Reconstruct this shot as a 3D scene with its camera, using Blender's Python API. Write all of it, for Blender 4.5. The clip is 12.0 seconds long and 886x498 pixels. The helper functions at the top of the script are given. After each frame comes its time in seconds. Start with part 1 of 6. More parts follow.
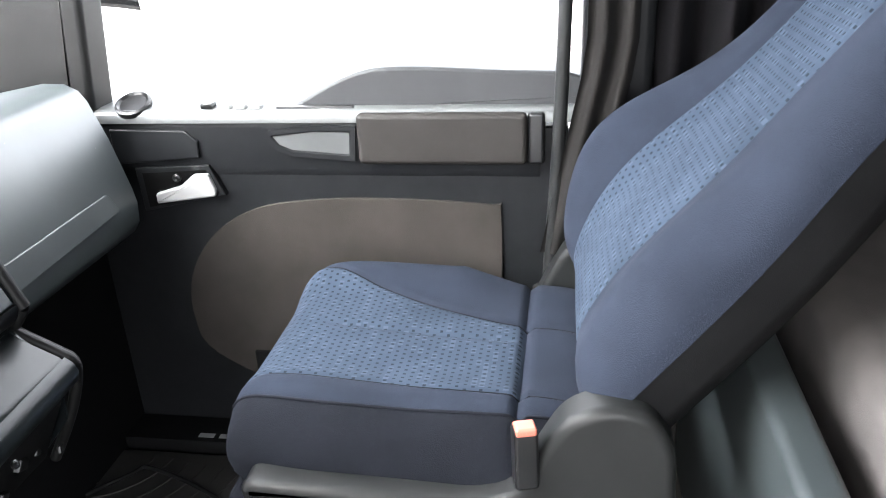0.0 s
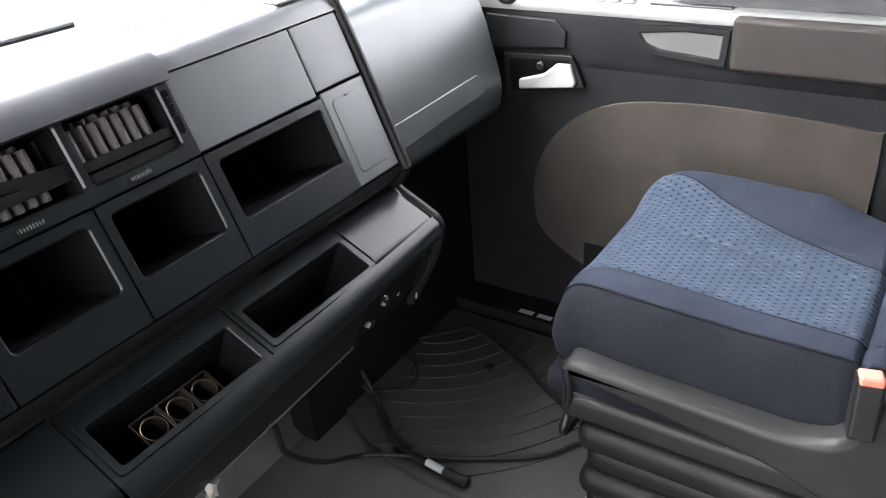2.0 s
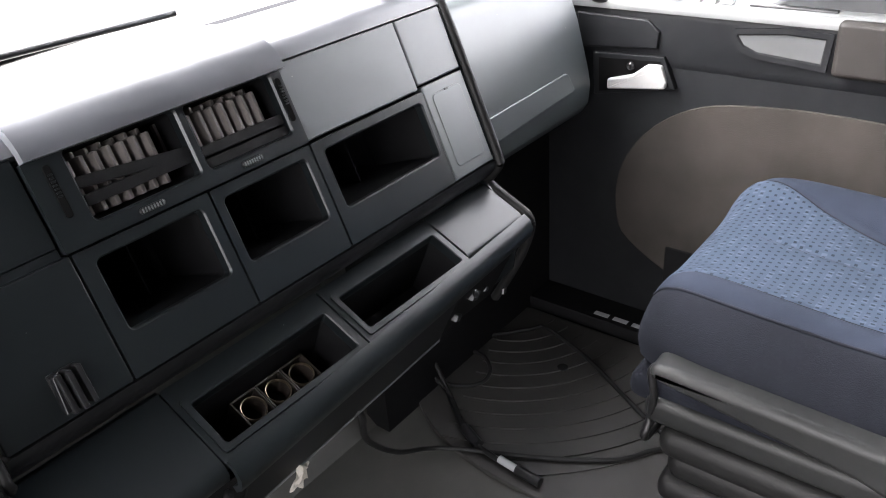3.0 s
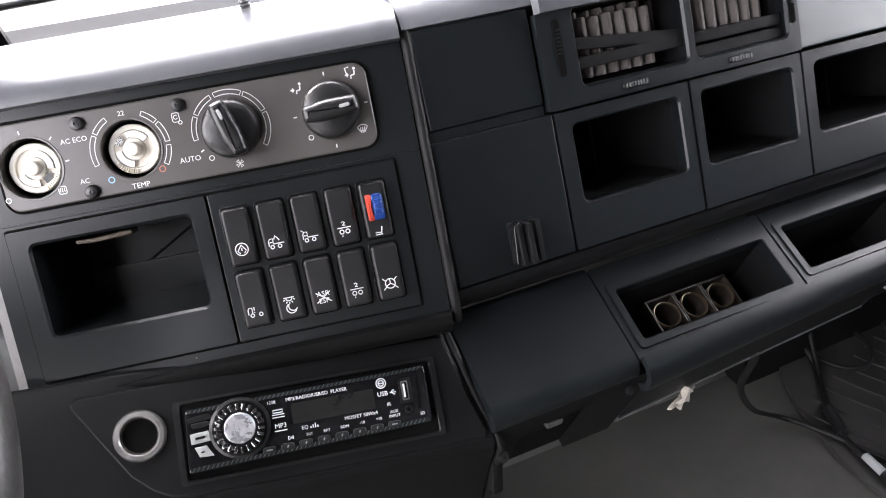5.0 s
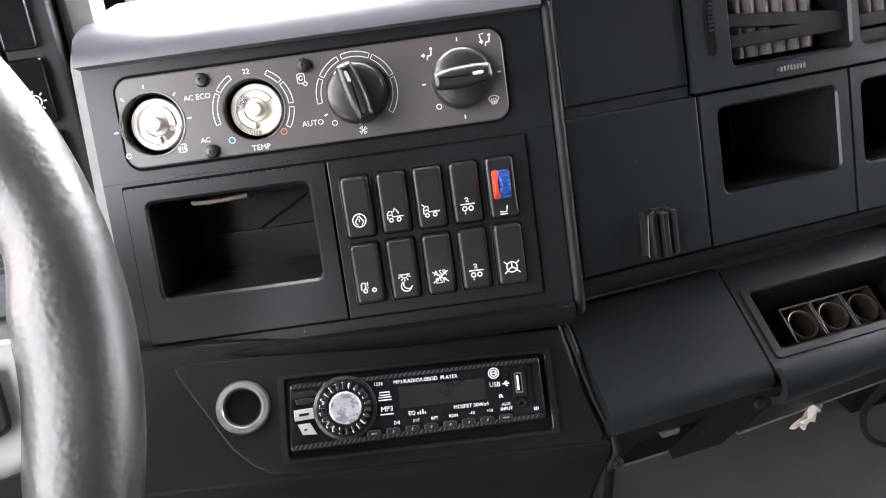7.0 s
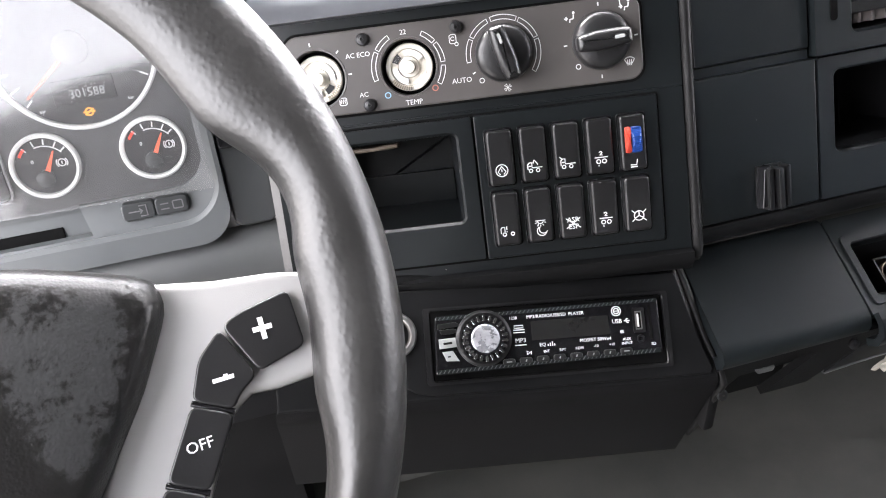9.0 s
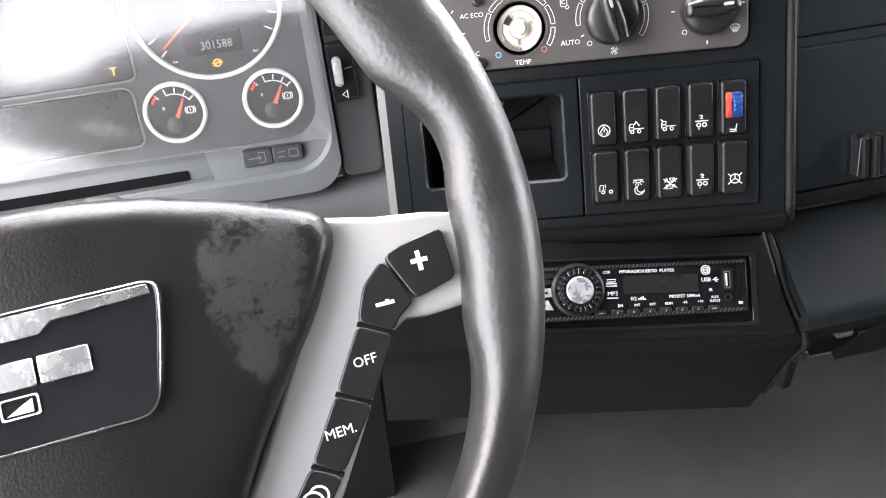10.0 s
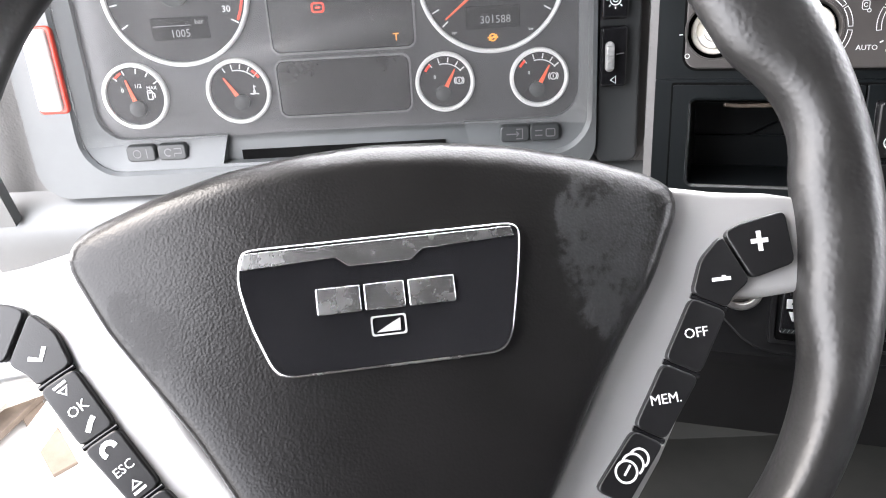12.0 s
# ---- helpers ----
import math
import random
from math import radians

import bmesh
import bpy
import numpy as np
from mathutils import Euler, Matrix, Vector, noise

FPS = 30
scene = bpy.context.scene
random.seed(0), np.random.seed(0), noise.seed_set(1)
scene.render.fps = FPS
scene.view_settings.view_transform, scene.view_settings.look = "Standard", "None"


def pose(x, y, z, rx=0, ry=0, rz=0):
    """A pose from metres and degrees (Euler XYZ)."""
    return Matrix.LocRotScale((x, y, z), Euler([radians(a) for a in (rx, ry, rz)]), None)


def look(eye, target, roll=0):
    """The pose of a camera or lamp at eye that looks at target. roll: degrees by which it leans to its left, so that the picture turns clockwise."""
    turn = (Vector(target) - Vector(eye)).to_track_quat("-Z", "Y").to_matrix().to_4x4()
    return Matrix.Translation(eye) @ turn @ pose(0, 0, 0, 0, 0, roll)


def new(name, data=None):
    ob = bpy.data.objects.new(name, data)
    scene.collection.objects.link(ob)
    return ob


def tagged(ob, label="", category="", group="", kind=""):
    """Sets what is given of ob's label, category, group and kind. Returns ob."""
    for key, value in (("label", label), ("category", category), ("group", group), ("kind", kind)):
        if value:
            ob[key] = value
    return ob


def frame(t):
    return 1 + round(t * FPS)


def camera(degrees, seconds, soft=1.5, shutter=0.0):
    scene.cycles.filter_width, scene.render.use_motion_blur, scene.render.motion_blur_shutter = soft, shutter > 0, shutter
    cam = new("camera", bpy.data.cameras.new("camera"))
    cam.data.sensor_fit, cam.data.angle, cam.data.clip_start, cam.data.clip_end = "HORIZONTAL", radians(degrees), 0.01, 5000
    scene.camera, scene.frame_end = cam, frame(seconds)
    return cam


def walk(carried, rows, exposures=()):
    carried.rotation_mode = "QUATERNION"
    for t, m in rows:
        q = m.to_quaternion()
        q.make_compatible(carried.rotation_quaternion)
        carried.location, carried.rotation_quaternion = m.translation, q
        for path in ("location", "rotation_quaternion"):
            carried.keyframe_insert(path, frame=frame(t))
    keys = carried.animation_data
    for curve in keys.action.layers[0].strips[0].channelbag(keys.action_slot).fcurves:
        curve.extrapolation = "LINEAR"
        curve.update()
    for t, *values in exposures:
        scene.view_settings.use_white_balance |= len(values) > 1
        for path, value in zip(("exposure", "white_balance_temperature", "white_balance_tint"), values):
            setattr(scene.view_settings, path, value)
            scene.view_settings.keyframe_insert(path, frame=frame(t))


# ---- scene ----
cam = camera(58.6, 12.0, 1.05)
PATH = [
    (0, (-0.226, 0.169, 0.923), (1.576, 0.471, 0.108), -2.7),
    (0.5, (-0.228, 0.176, 0.921), (1.52, 0.719, 0.116), -3.1),
    (1, (-0.227, 0.181, 0.92), (1.399, 0.893, -0.001), -3.7),
    (1.5, (-0.24, 0.19, 0.926), (1.237, 1.096, -0.073), -4.5),
    (2, (-0.258, 0.196, 0.931), (1.158, 1.197, -0.064), -4.6),
    (2.5, (-0.268, 0.204, 0.933), (1.121, 1.245, -0.06), -4.5),
    (2.7, (-0.273, 0.212, 0.934), (1.098, 1.278, -0.058), -4.5),
    (4.3, (-0.339, 0.277, 0.913), (0.573, 1.72, -0.131), -3.9),
    (4.5, (-0.347, 0.282, 0.912), (0.467, 1.757, -0.166), -3.9),
    (5, (-0.359, 0.299, 0.898), (0.295, 1.845, -0.189), -3.8),
    (5.5, (-0.366, 0.31, 0.889), (0.181, 1.901, -0.192), -3.7),
    (6, (-0.371, 0.324, 0.876), (0.127, 1.935, -0.199), -3.6),
    (6.5, (-0.376, 0.332, 0.869), (0.108, 1.949, -0.203), -3.6),
    (8.3, (-0.421, 0.328, 0.887), (0.023, 1.941, -0.209), -3.9),
    (8.5, (-0.432, 0.323, 0.894), (-0.013, 1.913, -0.244), -3.9),
    (9, (-0.463, 0.313, 0.907), (-0.09, 1.873, -0.287), -4.2),
    (9.5, (-0.483, 0.297, 0.915), (-0.162, 1.854, -0.299), -4.3),
    (10, (-0.512, 0.292, 0.922), (-0.262, 1.827, -0.335), -4.5),
    (10.5, (-0.536, 0.289, 0.923), (-0.372, 1.842, -0.326), -4.6),
    (11, (-0.563, 0.286, 0.922), (-0.483, 1.852, -0.319), -4.4),
    (11.5, (-0.586, 0.284, 0.92), (-0.595, 1.856, -0.316), -4.4),
    (12, (-0.605, 0.286, 0.916), (-0.674, 1.863, -0.312), -4.3),
]
walk(cam, [(t, look(eye, target, roll)) for t, eye, target, roll in PATH],
     [(0, 1.05, 6250, 6), (0.5, 0.66, 6300, 7), (1, 0.34, 6320, 7), (1.5, 0.7, 6350, 8), (2, 0.95, 6400, 9), (2.7, 1.0, 6450, 10), (4.5, 1.0, 6450, 13), (5.5, 1.25, 6450, 13), (6.5, 1.42, 6450, 12), (8.5, 1.30, 6450, 11), (10, 1.52, 6450, 11), (11, 1.52, 6400, 11), (12, 1.14, 6400, 10)])

# ---- light and exposure ----
world = bpy.data.worlds.new("overcast_sky")
scene.world = world
world.use_nodes = True
wn = world.node_tree
sky = wn.nodes.new("ShaderNodeTexSky")
sky.sky_type, sky.sun_disc = "NISHITA", False
sky.sun_elevation, sky.sun_rotation = radians(42), radians(-60)
sky.air_density, sky.dust_density, sky.ozone_density = 1.0, 6.0, 1.0
soften = wn.nodes.new("ShaderNodeMix")
soften.data_type = "RGBA"
soften.inputs[0].default_value = 0.75
soften.inputs[7].default_value = (8.4, 8.2, 8.6, 1)
wn.links.new(sky.outputs[0], soften.inputs[6])
wn.links.new(soften.outputs[2], wn.nodes["Background"].inputs[0])
wn.nodes["Background"].inputs[1].default_value = 0.58
sun_data = bpy.data.lights.new("sun", "SUN")
sun_data.energy, sun_data.angle, sun_data.color = 1.0, radians(20), (1.0, 0.97, 0.93)
sun = new("sun", sun_data)
sun.matrix_world = look((-6, 5, 7), (0, 0, 0))


def window_lamp(name, at, to, wide, high, watts):
    """Sky light that enters through one of the cab's openings."""
    data = bpy.data.lights.new(name, "AREA")
    data.shape, data.size, data.size_y, data.energy, data.color = "RECTANGLE", wide, high, watts, (1.0, 0.985, 1.0)
    lamp = new(name, data)
    lamp.matrix_world = look(at, to)
    return lamp


window_lamp("windscreen_light", (0, 1.32, 1.30), (0, 0.7, 0.6), 1.8, 0.7, 42)
window_lamp("passenger_window_light", (1.08, 0.52, 1.05), (0, 0.52, 0.85), 0.80, 0.75, 3)
window_lamp("driver_door_light", (-1.12, 0.44, 1.0), (0, 0.5, 0.7), 0.85, 0.85, 7)


# ---- materials ----
def nodes_of(name):
    m = bpy.data.materials.new(name)
    m.use_nodes = True
    return m, m.node_tree.nodes, m.node_tree.links, m.node_tree.nodes["Principled BSDF"]


def ramp(nodes, links, source, lo, hi, a, b):
    r = nodes.new("ShaderNodeMapRange")
    r.inputs["From Min"].default_value, r.inputs["From Max"].default_value = lo, hi
    r.inputs["To Min"].default_value, r.inputs["To Max"].default_value = a, b
    links.new(source, r.inputs["Value"])
    return r.outputs["Result"]


def math_node(nodes, links, op, a, b=None):
    n = nodes.new("ShaderNodeMath")
    n.operation = op
    for k, v in ((0, a), (1, b)):
        if v is None:
            continue
        if isinstance(v, (int, float)):
            n.inputs[k].default_value = v
        else:
            links.new(v, n.inputs[k])
    return n.outputs[0]


def surface(name, col, rough=0.45, metal=0.0, grain=900.0, bump=0.15, patch=9.0, wear=0.04, dust=None, spec=0.5, coat=0.0, vary=0.12, specks=False):
    """A moulded, coated or painted surface: fine grain, cloudy handling marks in gloss, a little dust."""
    m, nodes, links, b = nodes_of(name)
    at = nodes.new("ShaderNodeTexCoord").outputs["Object"]
    fine = nodes.new("ShaderNodeTexNoise")
    fine.inputs["Scale"].default_value, fine.inputs["Detail"].default_value = grain, 3
    wide = nodes.new("ShaderNodeTexNoise")
    wide.inputs["Scale"].default_value, wide.inputs["Detail"].default_value, wide.inputs["Roughness"].default_value = patch, 6, 0.65
    for n in (fine, wide):
        links.new(at, n.inputs["Vector"])
    mix = nodes.new("ShaderNodeMix")
    mix.data_type = "RGBA"
    links.new(ramp(nodes, links, wide.outputs["Fac"], 0.3, 0.75, 0, 1), mix.inputs[0])
    d = dust or tuple(min(1, c * (1 + vary) + 0.004) for c in col)
    mix.inputs[6].default_value, mix.inputs[7].default_value = (*[c * (1 - vary) for c in col], 1), (*d, 1)
    colour = mix.outputs[2]
    if specks:
        dots = nodes.new("ShaderNodeTexVoronoi")
        dots.inputs["Scale"].default_value = 55
        links.new(at, dots.inputs["Vector"])
        rare = math_node(nodes, links, "GREATER_THAN", dots.outputs["Color"], 0.80)
        spot = math_node(nodes, links, "MULTIPLY", math_node(nodes, links, "LESS_THAN", dots.outputs["Distance"], 0.035), rare)
        over = nodes.new("ShaderNodeMix")
        over.data_type = "RGBA"
        links.new(math_node(nodes, links, "MULTIPLY", spot, 0.55), over.inputs[0])
        links.new(colour, over.inputs[6])
        over.inputs[7].default_value = (0.35, 0.34, 0.32, 1)
        colour = over.outputs[2]
    links.new(colour, b.inputs["Base Color"])
    links.new(ramp(nodes, links, wide.outputs["Fac"], 0.3, 0.7, max(0.04, rough - wear * 0.5), min(1, rough + wear * 0.5)), b.inputs["Roughness"])
    b.inputs["Metallic"].default_value, b.inputs["Specular IOR Level"].default_value = metal, spec
    b.inputs["Coat Weight"].default_value = coat
    if bump:
        bp = nodes.new("ShaderNodeBump")
        bp.inputs["Strength"].default_value, bp.inputs["Distance"].default_value = bump, 0.001
        links.new(fine.outputs["Fac"], bp.inputs["Height"])
        links.new(bp.outputs["Normal"], b.inputs["Normal"])
    return m


def leather(name, col, rough, cell=420.0, bump=0.5, patch=14.0, spec=0.28, vary=0.07):
    """Pebbled soft plastic or leather."""
    m = surface(name, col, rough, bump=0, patch=patch, wear=0.04 + 0.4 * max(0.0, vary - 0.07), spec=spec, vary=vary)
    nodes, links, b = m.node_tree.nodes, m.node_tree.links, m.node_tree.nodes["Principled BSDF"]
    at = nodes.new("ShaderNodeTexCoord").outputs["Object"]
    v = nodes.new("ShaderNodeTexVoronoi")
    v.feature = "SMOOTH_F1"
    v.inputs["Scale"].default_value = cell
    links.new(at, v.inputs["Vector"])
    bp = nodes.new("ShaderNodeBump")
    bp.inputs["Strength"].default_value, bp.inputs["Distance"].default_value = bump, 0.0008
    bp.invert = True
    links.new(v.outputs["Distance"], bp.inputs["Height"])
    links.new(bp.outputs["Normal"], b.inputs["Normal"])
    return m


def velour(name, col, pattern=False, rise=(0, 1, 0)):
    """Seat velour: soft nap with sheen, and on the middle panels a woven grid of small dark dashes and pale squares."""
    m, nodes, links, b = nodes_of(name)
    at = nodes.new("ShaderNodeTexCoord").outputs["Object"]
    nap = nodes.new("ShaderNodeTexNoise")
    nap.inputs["Scale"].default_value, nap.inputs["Detail"].default_value = 700, 4
    wide = nodes.new("ShaderNodeTexNoise")
    wide.inputs["Scale"].default_value, wide.inputs["Detail"].default_value = 11, 5
    for n in (nap, wide):
        links.new(at, n.inputs["Vector"])
    mix = nodes.new("ShaderNodeMix")
    mix.data_type = "RGBA"
    links.new(ramp(nodes, links, wide.outputs["Fac"], 0.3, 0.7, 0, 1), mix.inputs[0])
    mix.inputs[6].default_value, mix.inputs[7].default_value = (*[c * 0.82 for c in col], 1), (*[c * 1.15 for c in col], 1)
    colour = mix.outputs[2]
    if pattern:
        sep = nodes.new("ShaderNodeSeparateXYZ")
        links.new(at, sep.inputs[0])
        px = math_node(nodes, links, "DIVIDE", sep.outputs[0], 0.0105)
        up = nodes.new("ShaderNodeVectorMath")
        up.operation = "DOT_PRODUCT"
        up.inputs[1].default_value = rise
        links.new(at, up.inputs[0])
        py = math_node(nodes, links, "DIVIDE", up.outputs["Value"], 0.0095)
        row = math_node(nodes, links, "FLOOR", py)
        shift = math_node(nodes, links, "MULTIPLY", math_node(nodes, links, "MODULO", row, 2), 0.5)
        px = math_node(nodes, links, "ADD", px, shift)
        fx = math_node(nodes, links, "ABSOLUTE", math_node(nodes, links, "SUBTRACT", math_node(nodes, links, "FRACT", px), 0.5))
        fy = math_node(nodes, links, "ABSOLUTE", math_node(nodes, links, "SUBTRACT", math_node(nodes, links, "FRACT", py), 0.5))
        dash = math_node(nodes, links, "MULTIPLY", math_node(nodes, links, "LESS_THAN", fx, 0.15), math_node(nodes, links, "LESS_THAN", fy, 0.20))
        cell = nodes.new("ShaderNodeCombineXYZ")
        links.new(math_node(nodes, links, "FLOOR", px), cell.inputs[0])
        links.new(row, cell.inputs[1])
        pick = nodes.new("ShaderNodeTexWhiteNoise")
        links.new(cell.outputs[0], pick.inputs["Vector"])
        pale = math_node(nodes, links, "MULTIPLY", math_node(nodes, links, "GREATER_THAN", pick.outputs["Value"], 0.78), math_node(nodes, links, "MULTIPLY", math_node(nodes, links, "GREATER_THAN", fx, 0.2), math_node(nodes, links, "LESS_THAN", fy, 0.36)))
        for fac, tint in ((pale, tuple(min(1, c * 1.30 + 0.004) for c in col)), (dash, tuple(c * 0.28 for c in col))):
            over = nodes.new("ShaderNodeMix")
            over.data_type = "RGBA"
            links.new(math_node(nodes, links, "MULTIPLY", fac, 0.9), over.inputs[0])
            links.new(colour, over.inputs[6])
            over.inputs[7].default_value = (*tint, 1)
            colour = over.outputs[2]
    links.new(colour, b.inputs["Base Color"])
    b.inputs["Roughness"].default_value, b.inputs["Specular IOR Level"].default_value = 0.95, 0.06
    b.inputs["Sheen Weight"].default_value, b.inputs["Sheen Roughness"].default_value = 0.015, 0.5
    b.inputs["Sheen Tint"].default_value = (0.7, 0.8, 1.0, 1)
    bp = nodes.new("ShaderNodeBump")
    bp.inputs["Strength"].default_value, bp.inputs["Distance"].default_value = 0.5, 0.001
    links.new(nap.outputs["Fac"], bp.inputs["Height"])
    links.new(bp.outputs["Normal"], b.inputs["Normal"])
    return m


def glow(name, col, strength):
    m, nodes, links, b = nodes_of(name)
    b.inputs["Base Color"].default_value = (*col, 1)
    b.inputs["Emission Color"].default_value, b.inputs["Emission Strength"].default_value = (*col, 1), strength
    return m


def clear_cover(name, rough, dust):
    """Thin clear plastic: see-through, a hazy reflection by angle, a film of dust."""
    m, nodes, links, b = nodes_of(name)
    see, shine, film = nodes.new("ShaderNodeBsdfTransparent"), nodes.new("ShaderNodeBsdfGlossy"), nodes.new("ShaderNodeBsdfDiffuse")
    shine.inputs["Roughness"].default_value = rough
    film.inputs["Color"].default_value = (0.6, 0.6, 0.6, 1)
    fres = nodes.new("ShaderNodeFresnel")
    fres.inputs["IOR"].default_value = 1.58
    a, c = nodes.new("ShaderNodeMixShader"), nodes.new("ShaderNodeMixShader")
    links.new(see.outputs[0], a.inputs[1])
    links.new(film.outputs[0], a.inputs[2])
    a.inputs[0].default_value = dust
    links.new(fres.outputs[0], c.inputs[0])
    links.new(a.outputs[0], c.inputs[1])
    links.new(shine.outputs[0], c.inputs[2])
    links.new(c.outputs[0], nodes["Material Output"].inputs["Surface"])
    return m


def glass(name):
    m, nodes, links, b = nodes_of(name)
    b.inputs["Base Color"].default_value, b.inputs["Roughness"].default_value = (1, 1, 1, 1), 0.0
    b.inputs["Transmission Weight"].default_value, b.inputs["IOR"].default_value = 1.0, 1.12
    return m


DASH = surface("dash_plastic", (0.0058, 0.0075, 0.0084), 0.31, grain=1500, bump=0.02, dust=(0.0070, 0.0088, 0.0097), spec=0.36, specks=True)
DASH_SOFT = leather("soft_dash_skin", (0.0042, 0.0044, 0.0048), 0.46, 700, 0.05, 14, 0.16)
GRAINED = leather("grained_grey_panel", (0.19, 0.186, 0.182), 0.46, 480, 0.30)
# Paler than the faces: windscreen light on the tops put into the colour.
DASH_TOP = surface("pale_dash_top", (0.055, 0.058, 0.066), 0.30, grain=1500, bump=0.03, dust=(0.085, 0.089, 0.098), spec=0.7, patch=5, vary=0.3)
DASH_GREY = surface("grey_dash_plastic", (0.085, 0.089, 0.089), 0.38, grain=1300, bump=0.07, spec=0.8)
# Greyer than DASH: side-window sheen on lids and corner put into the colour.
GREY_SHEEN = surface("grey_sheen_plastic", (0.034, 0.041, 0.043), 0.38, grain=1500, bump=0.03, spec=0.9, patch=5, vary=0.2, specks=True)
BLACK = surface("black_plastic", (0.006, 0.006, 0.0065), 0.33, grain=1200, bump=0.05)
TRIM = surface("dark_grey_window_trim", (0.030, 0.031, 0.033), 0.5, grain=1200, bump=0.06, spec=0.3)
# Dark plastic; near black also carries the shade of cavities and undersides.
DARK = surface("dark_plastic_and_shade", (0.0035, 0.0035, 0.0038), 0.6, grain=900, bump=0.2, spec=0.12)
GLOSS = surface("glossy_black_plastic", (0.006, 0.006, 0.007), 0.12, grain=300, bump=0.0, wear=0.1)
RUBBER = surface("black_rubber", (0.007, 0.007, 0.007), 0.50, grain=1100, bump=0.15, spec=0.18)
PANEL = surface("brown_grey_panel", (0.066, 0.061, 0.058), 0.33, grain=1400, bump=0.05, spec=0.6)
VENT = surface("dusty_vent_slat", (0.060, 0.050, 0.045), 0.7, grain=800, bump=0.3, dust=(0.12, 0.105, 0.098))
SILVER = surface("silver_paint", (0.42, 0.42, 0.415), 0.36, 0.35, grain=2500, bump=0.06, wear=0.12, vary=0.05)
CHROME = surface("chrome", (0.75, 0.75, 0.75), 0.16, 1.0, grain=600, bump=0.05, wear=0.15, vary=0.15)
WORN_CHROME = surface("scratched_chrome", (0.6, 0.6, 0.6), 0.26, 1.0, grain=500, bump=0.08, patch=40, wear=0.12, vary=0.06)
BRASS = surface("brass", (0.46, 0.42, 0.34), 0.35, 0.9, grain=700, bump=0.1)
CREAM = surface("cream_plastic", (0.78, 0.74, 0.66), 0.35, grain=600, bump=0.15)
WHITE = surface("white_print", (0.75, 0.76, 0.76), 0.5, bump=0, vary=0.03)
GREY_PRINT = surface("grey_print", (0.3, 0.31, 0.31), 0.5, bump=0, vary=0.03)
RED = surface("red_plastic", (0.50, 0.05, 0.03), 0.35, grain=800, bump=0.05)
BLUE = surface("blue_plastic", (0.01, 0.045, 0.22), 0.3, grain=800, bump=0.05)
ORANGE_RED = surface("coral_plastic", (0.50, 0.125, 0.085), 0.4, grain=800, bump=0.05)
VELOUR = velour("plain_blue_velour", (0.0160, 0.0196, 0.0290))
VELOUR_PATTERN = velour("patterned_blue_velour", (0.028, 0.0375, 0.0545), True)
VELOUR_BACK = velour("patterned_blue_back_velour", (0.028, 0.0375, 0.0545), True, (0, -0.62, 0.785))
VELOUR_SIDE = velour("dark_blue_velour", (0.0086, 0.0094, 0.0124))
SEAT_GREY = surface("grey_seat_shell", (0.012, 0.0125, 0.0125), 0.42, grain=1200, bump=0.06, spec=0.2)
TAUPE = velour("taupe_door_cloth", (0.035, 0.031, 0.028))
BROWN_PAD = leather("brown_grey_armrest_skin", (0.0150, 0.0130, 0.0115), 0.55, 900, 0.2)
DOOR = leather("dark_grey_door_skin", (0.0085, 0.009, 0.0100), 0.44, 900, 0.08, 14, 0.13)
RIM = leather("worn_wheel_leather", (0.0112, 0.0109, 0.0105), 0.39, 420, 0.22, 34, 0.52, 0.20)
PAD = leather("wheel_pad_skin", (0.0040, 0.0037, 0.0036), 0.32, 900, 0.14, 10, 0.30)


def wear_off(m, spots, col, rough):
    """Ragged patches of rubbed-off coating round the given places: (x, y, half width, half height)."""
    nodes, links, b = m.node_tree.nodes, m.node_tree.links, m.node_tree.nodes["Principled BSDF"]
    at = nodes.new("ShaderNodeTexCoord").outputs["Object"]
    sep = nodes.new("ShaderNodeSeparateXYZ")
    links.new(at, sep.inputs[0])
    rag = []
    for scale, gain in ((70, 4.0), (380, 3.2), (1500, 2.6)):
        n = nodes.new("ShaderNodeTexNoise")
        n.inputs["Scale"].default_value, n.inputs["Detail"].default_value = scale, 3
        links.new(at, n.inputs["Vector"])
        rag.append(math_node(nodes, links, "MULTIPLY", math_node(nodes, links, "SUBTRACT", n.outputs["Fac"], 0.5), gain))
    edge = math_node(nodes, links, "ADD", math_node(nodes, links, "ADD", rag[0], rag[1]), rag[2])
    mask = None
    for x, y, rx, ry in spots:
        dx = math_node(nodes, links, "DIVIDE", math_node(nodes, links, "SUBTRACT", sep.outputs[0], x), rx)
        dy = math_node(nodes, links, "DIVIDE", math_node(nodes, links, "SUBTRACT", sep.outputs[1], y), ry)
        far = math_node(nodes, links, "ADD", math_node(nodes, links, "MULTIPLY", dx, dx), math_node(nodes, links, "MULTIPLY", dy, dy))
        inside = math_node(nodes, links, "LESS_THAN", math_node(nodes, links, "ADD", far, edge), 1.0)
        mask = inside if mask is None else math_node(nodes, links, "MAXIMUM", mask, inside)
    for socket, value in (("Base Color", (*col, 1)), ("Roughness", rough)):
        old = b.inputs[socket].links[0].from_socket
        mix = nodes.new("ShaderNodeMix")
        mix.data_type = "RGBA" if socket == "Base Color" else "FLOAT"
        slots = (6, 7, 2) if socket == "Base Color" else (2, 3, 0)
        links.new(mask, mix.inputs[0])
        links.new(old, mix.inputs[slots[0]])
        mix.inputs[slots[1]].default_value = value
        links.new(mix.outputs[slots[2]], b.inputs[socket])


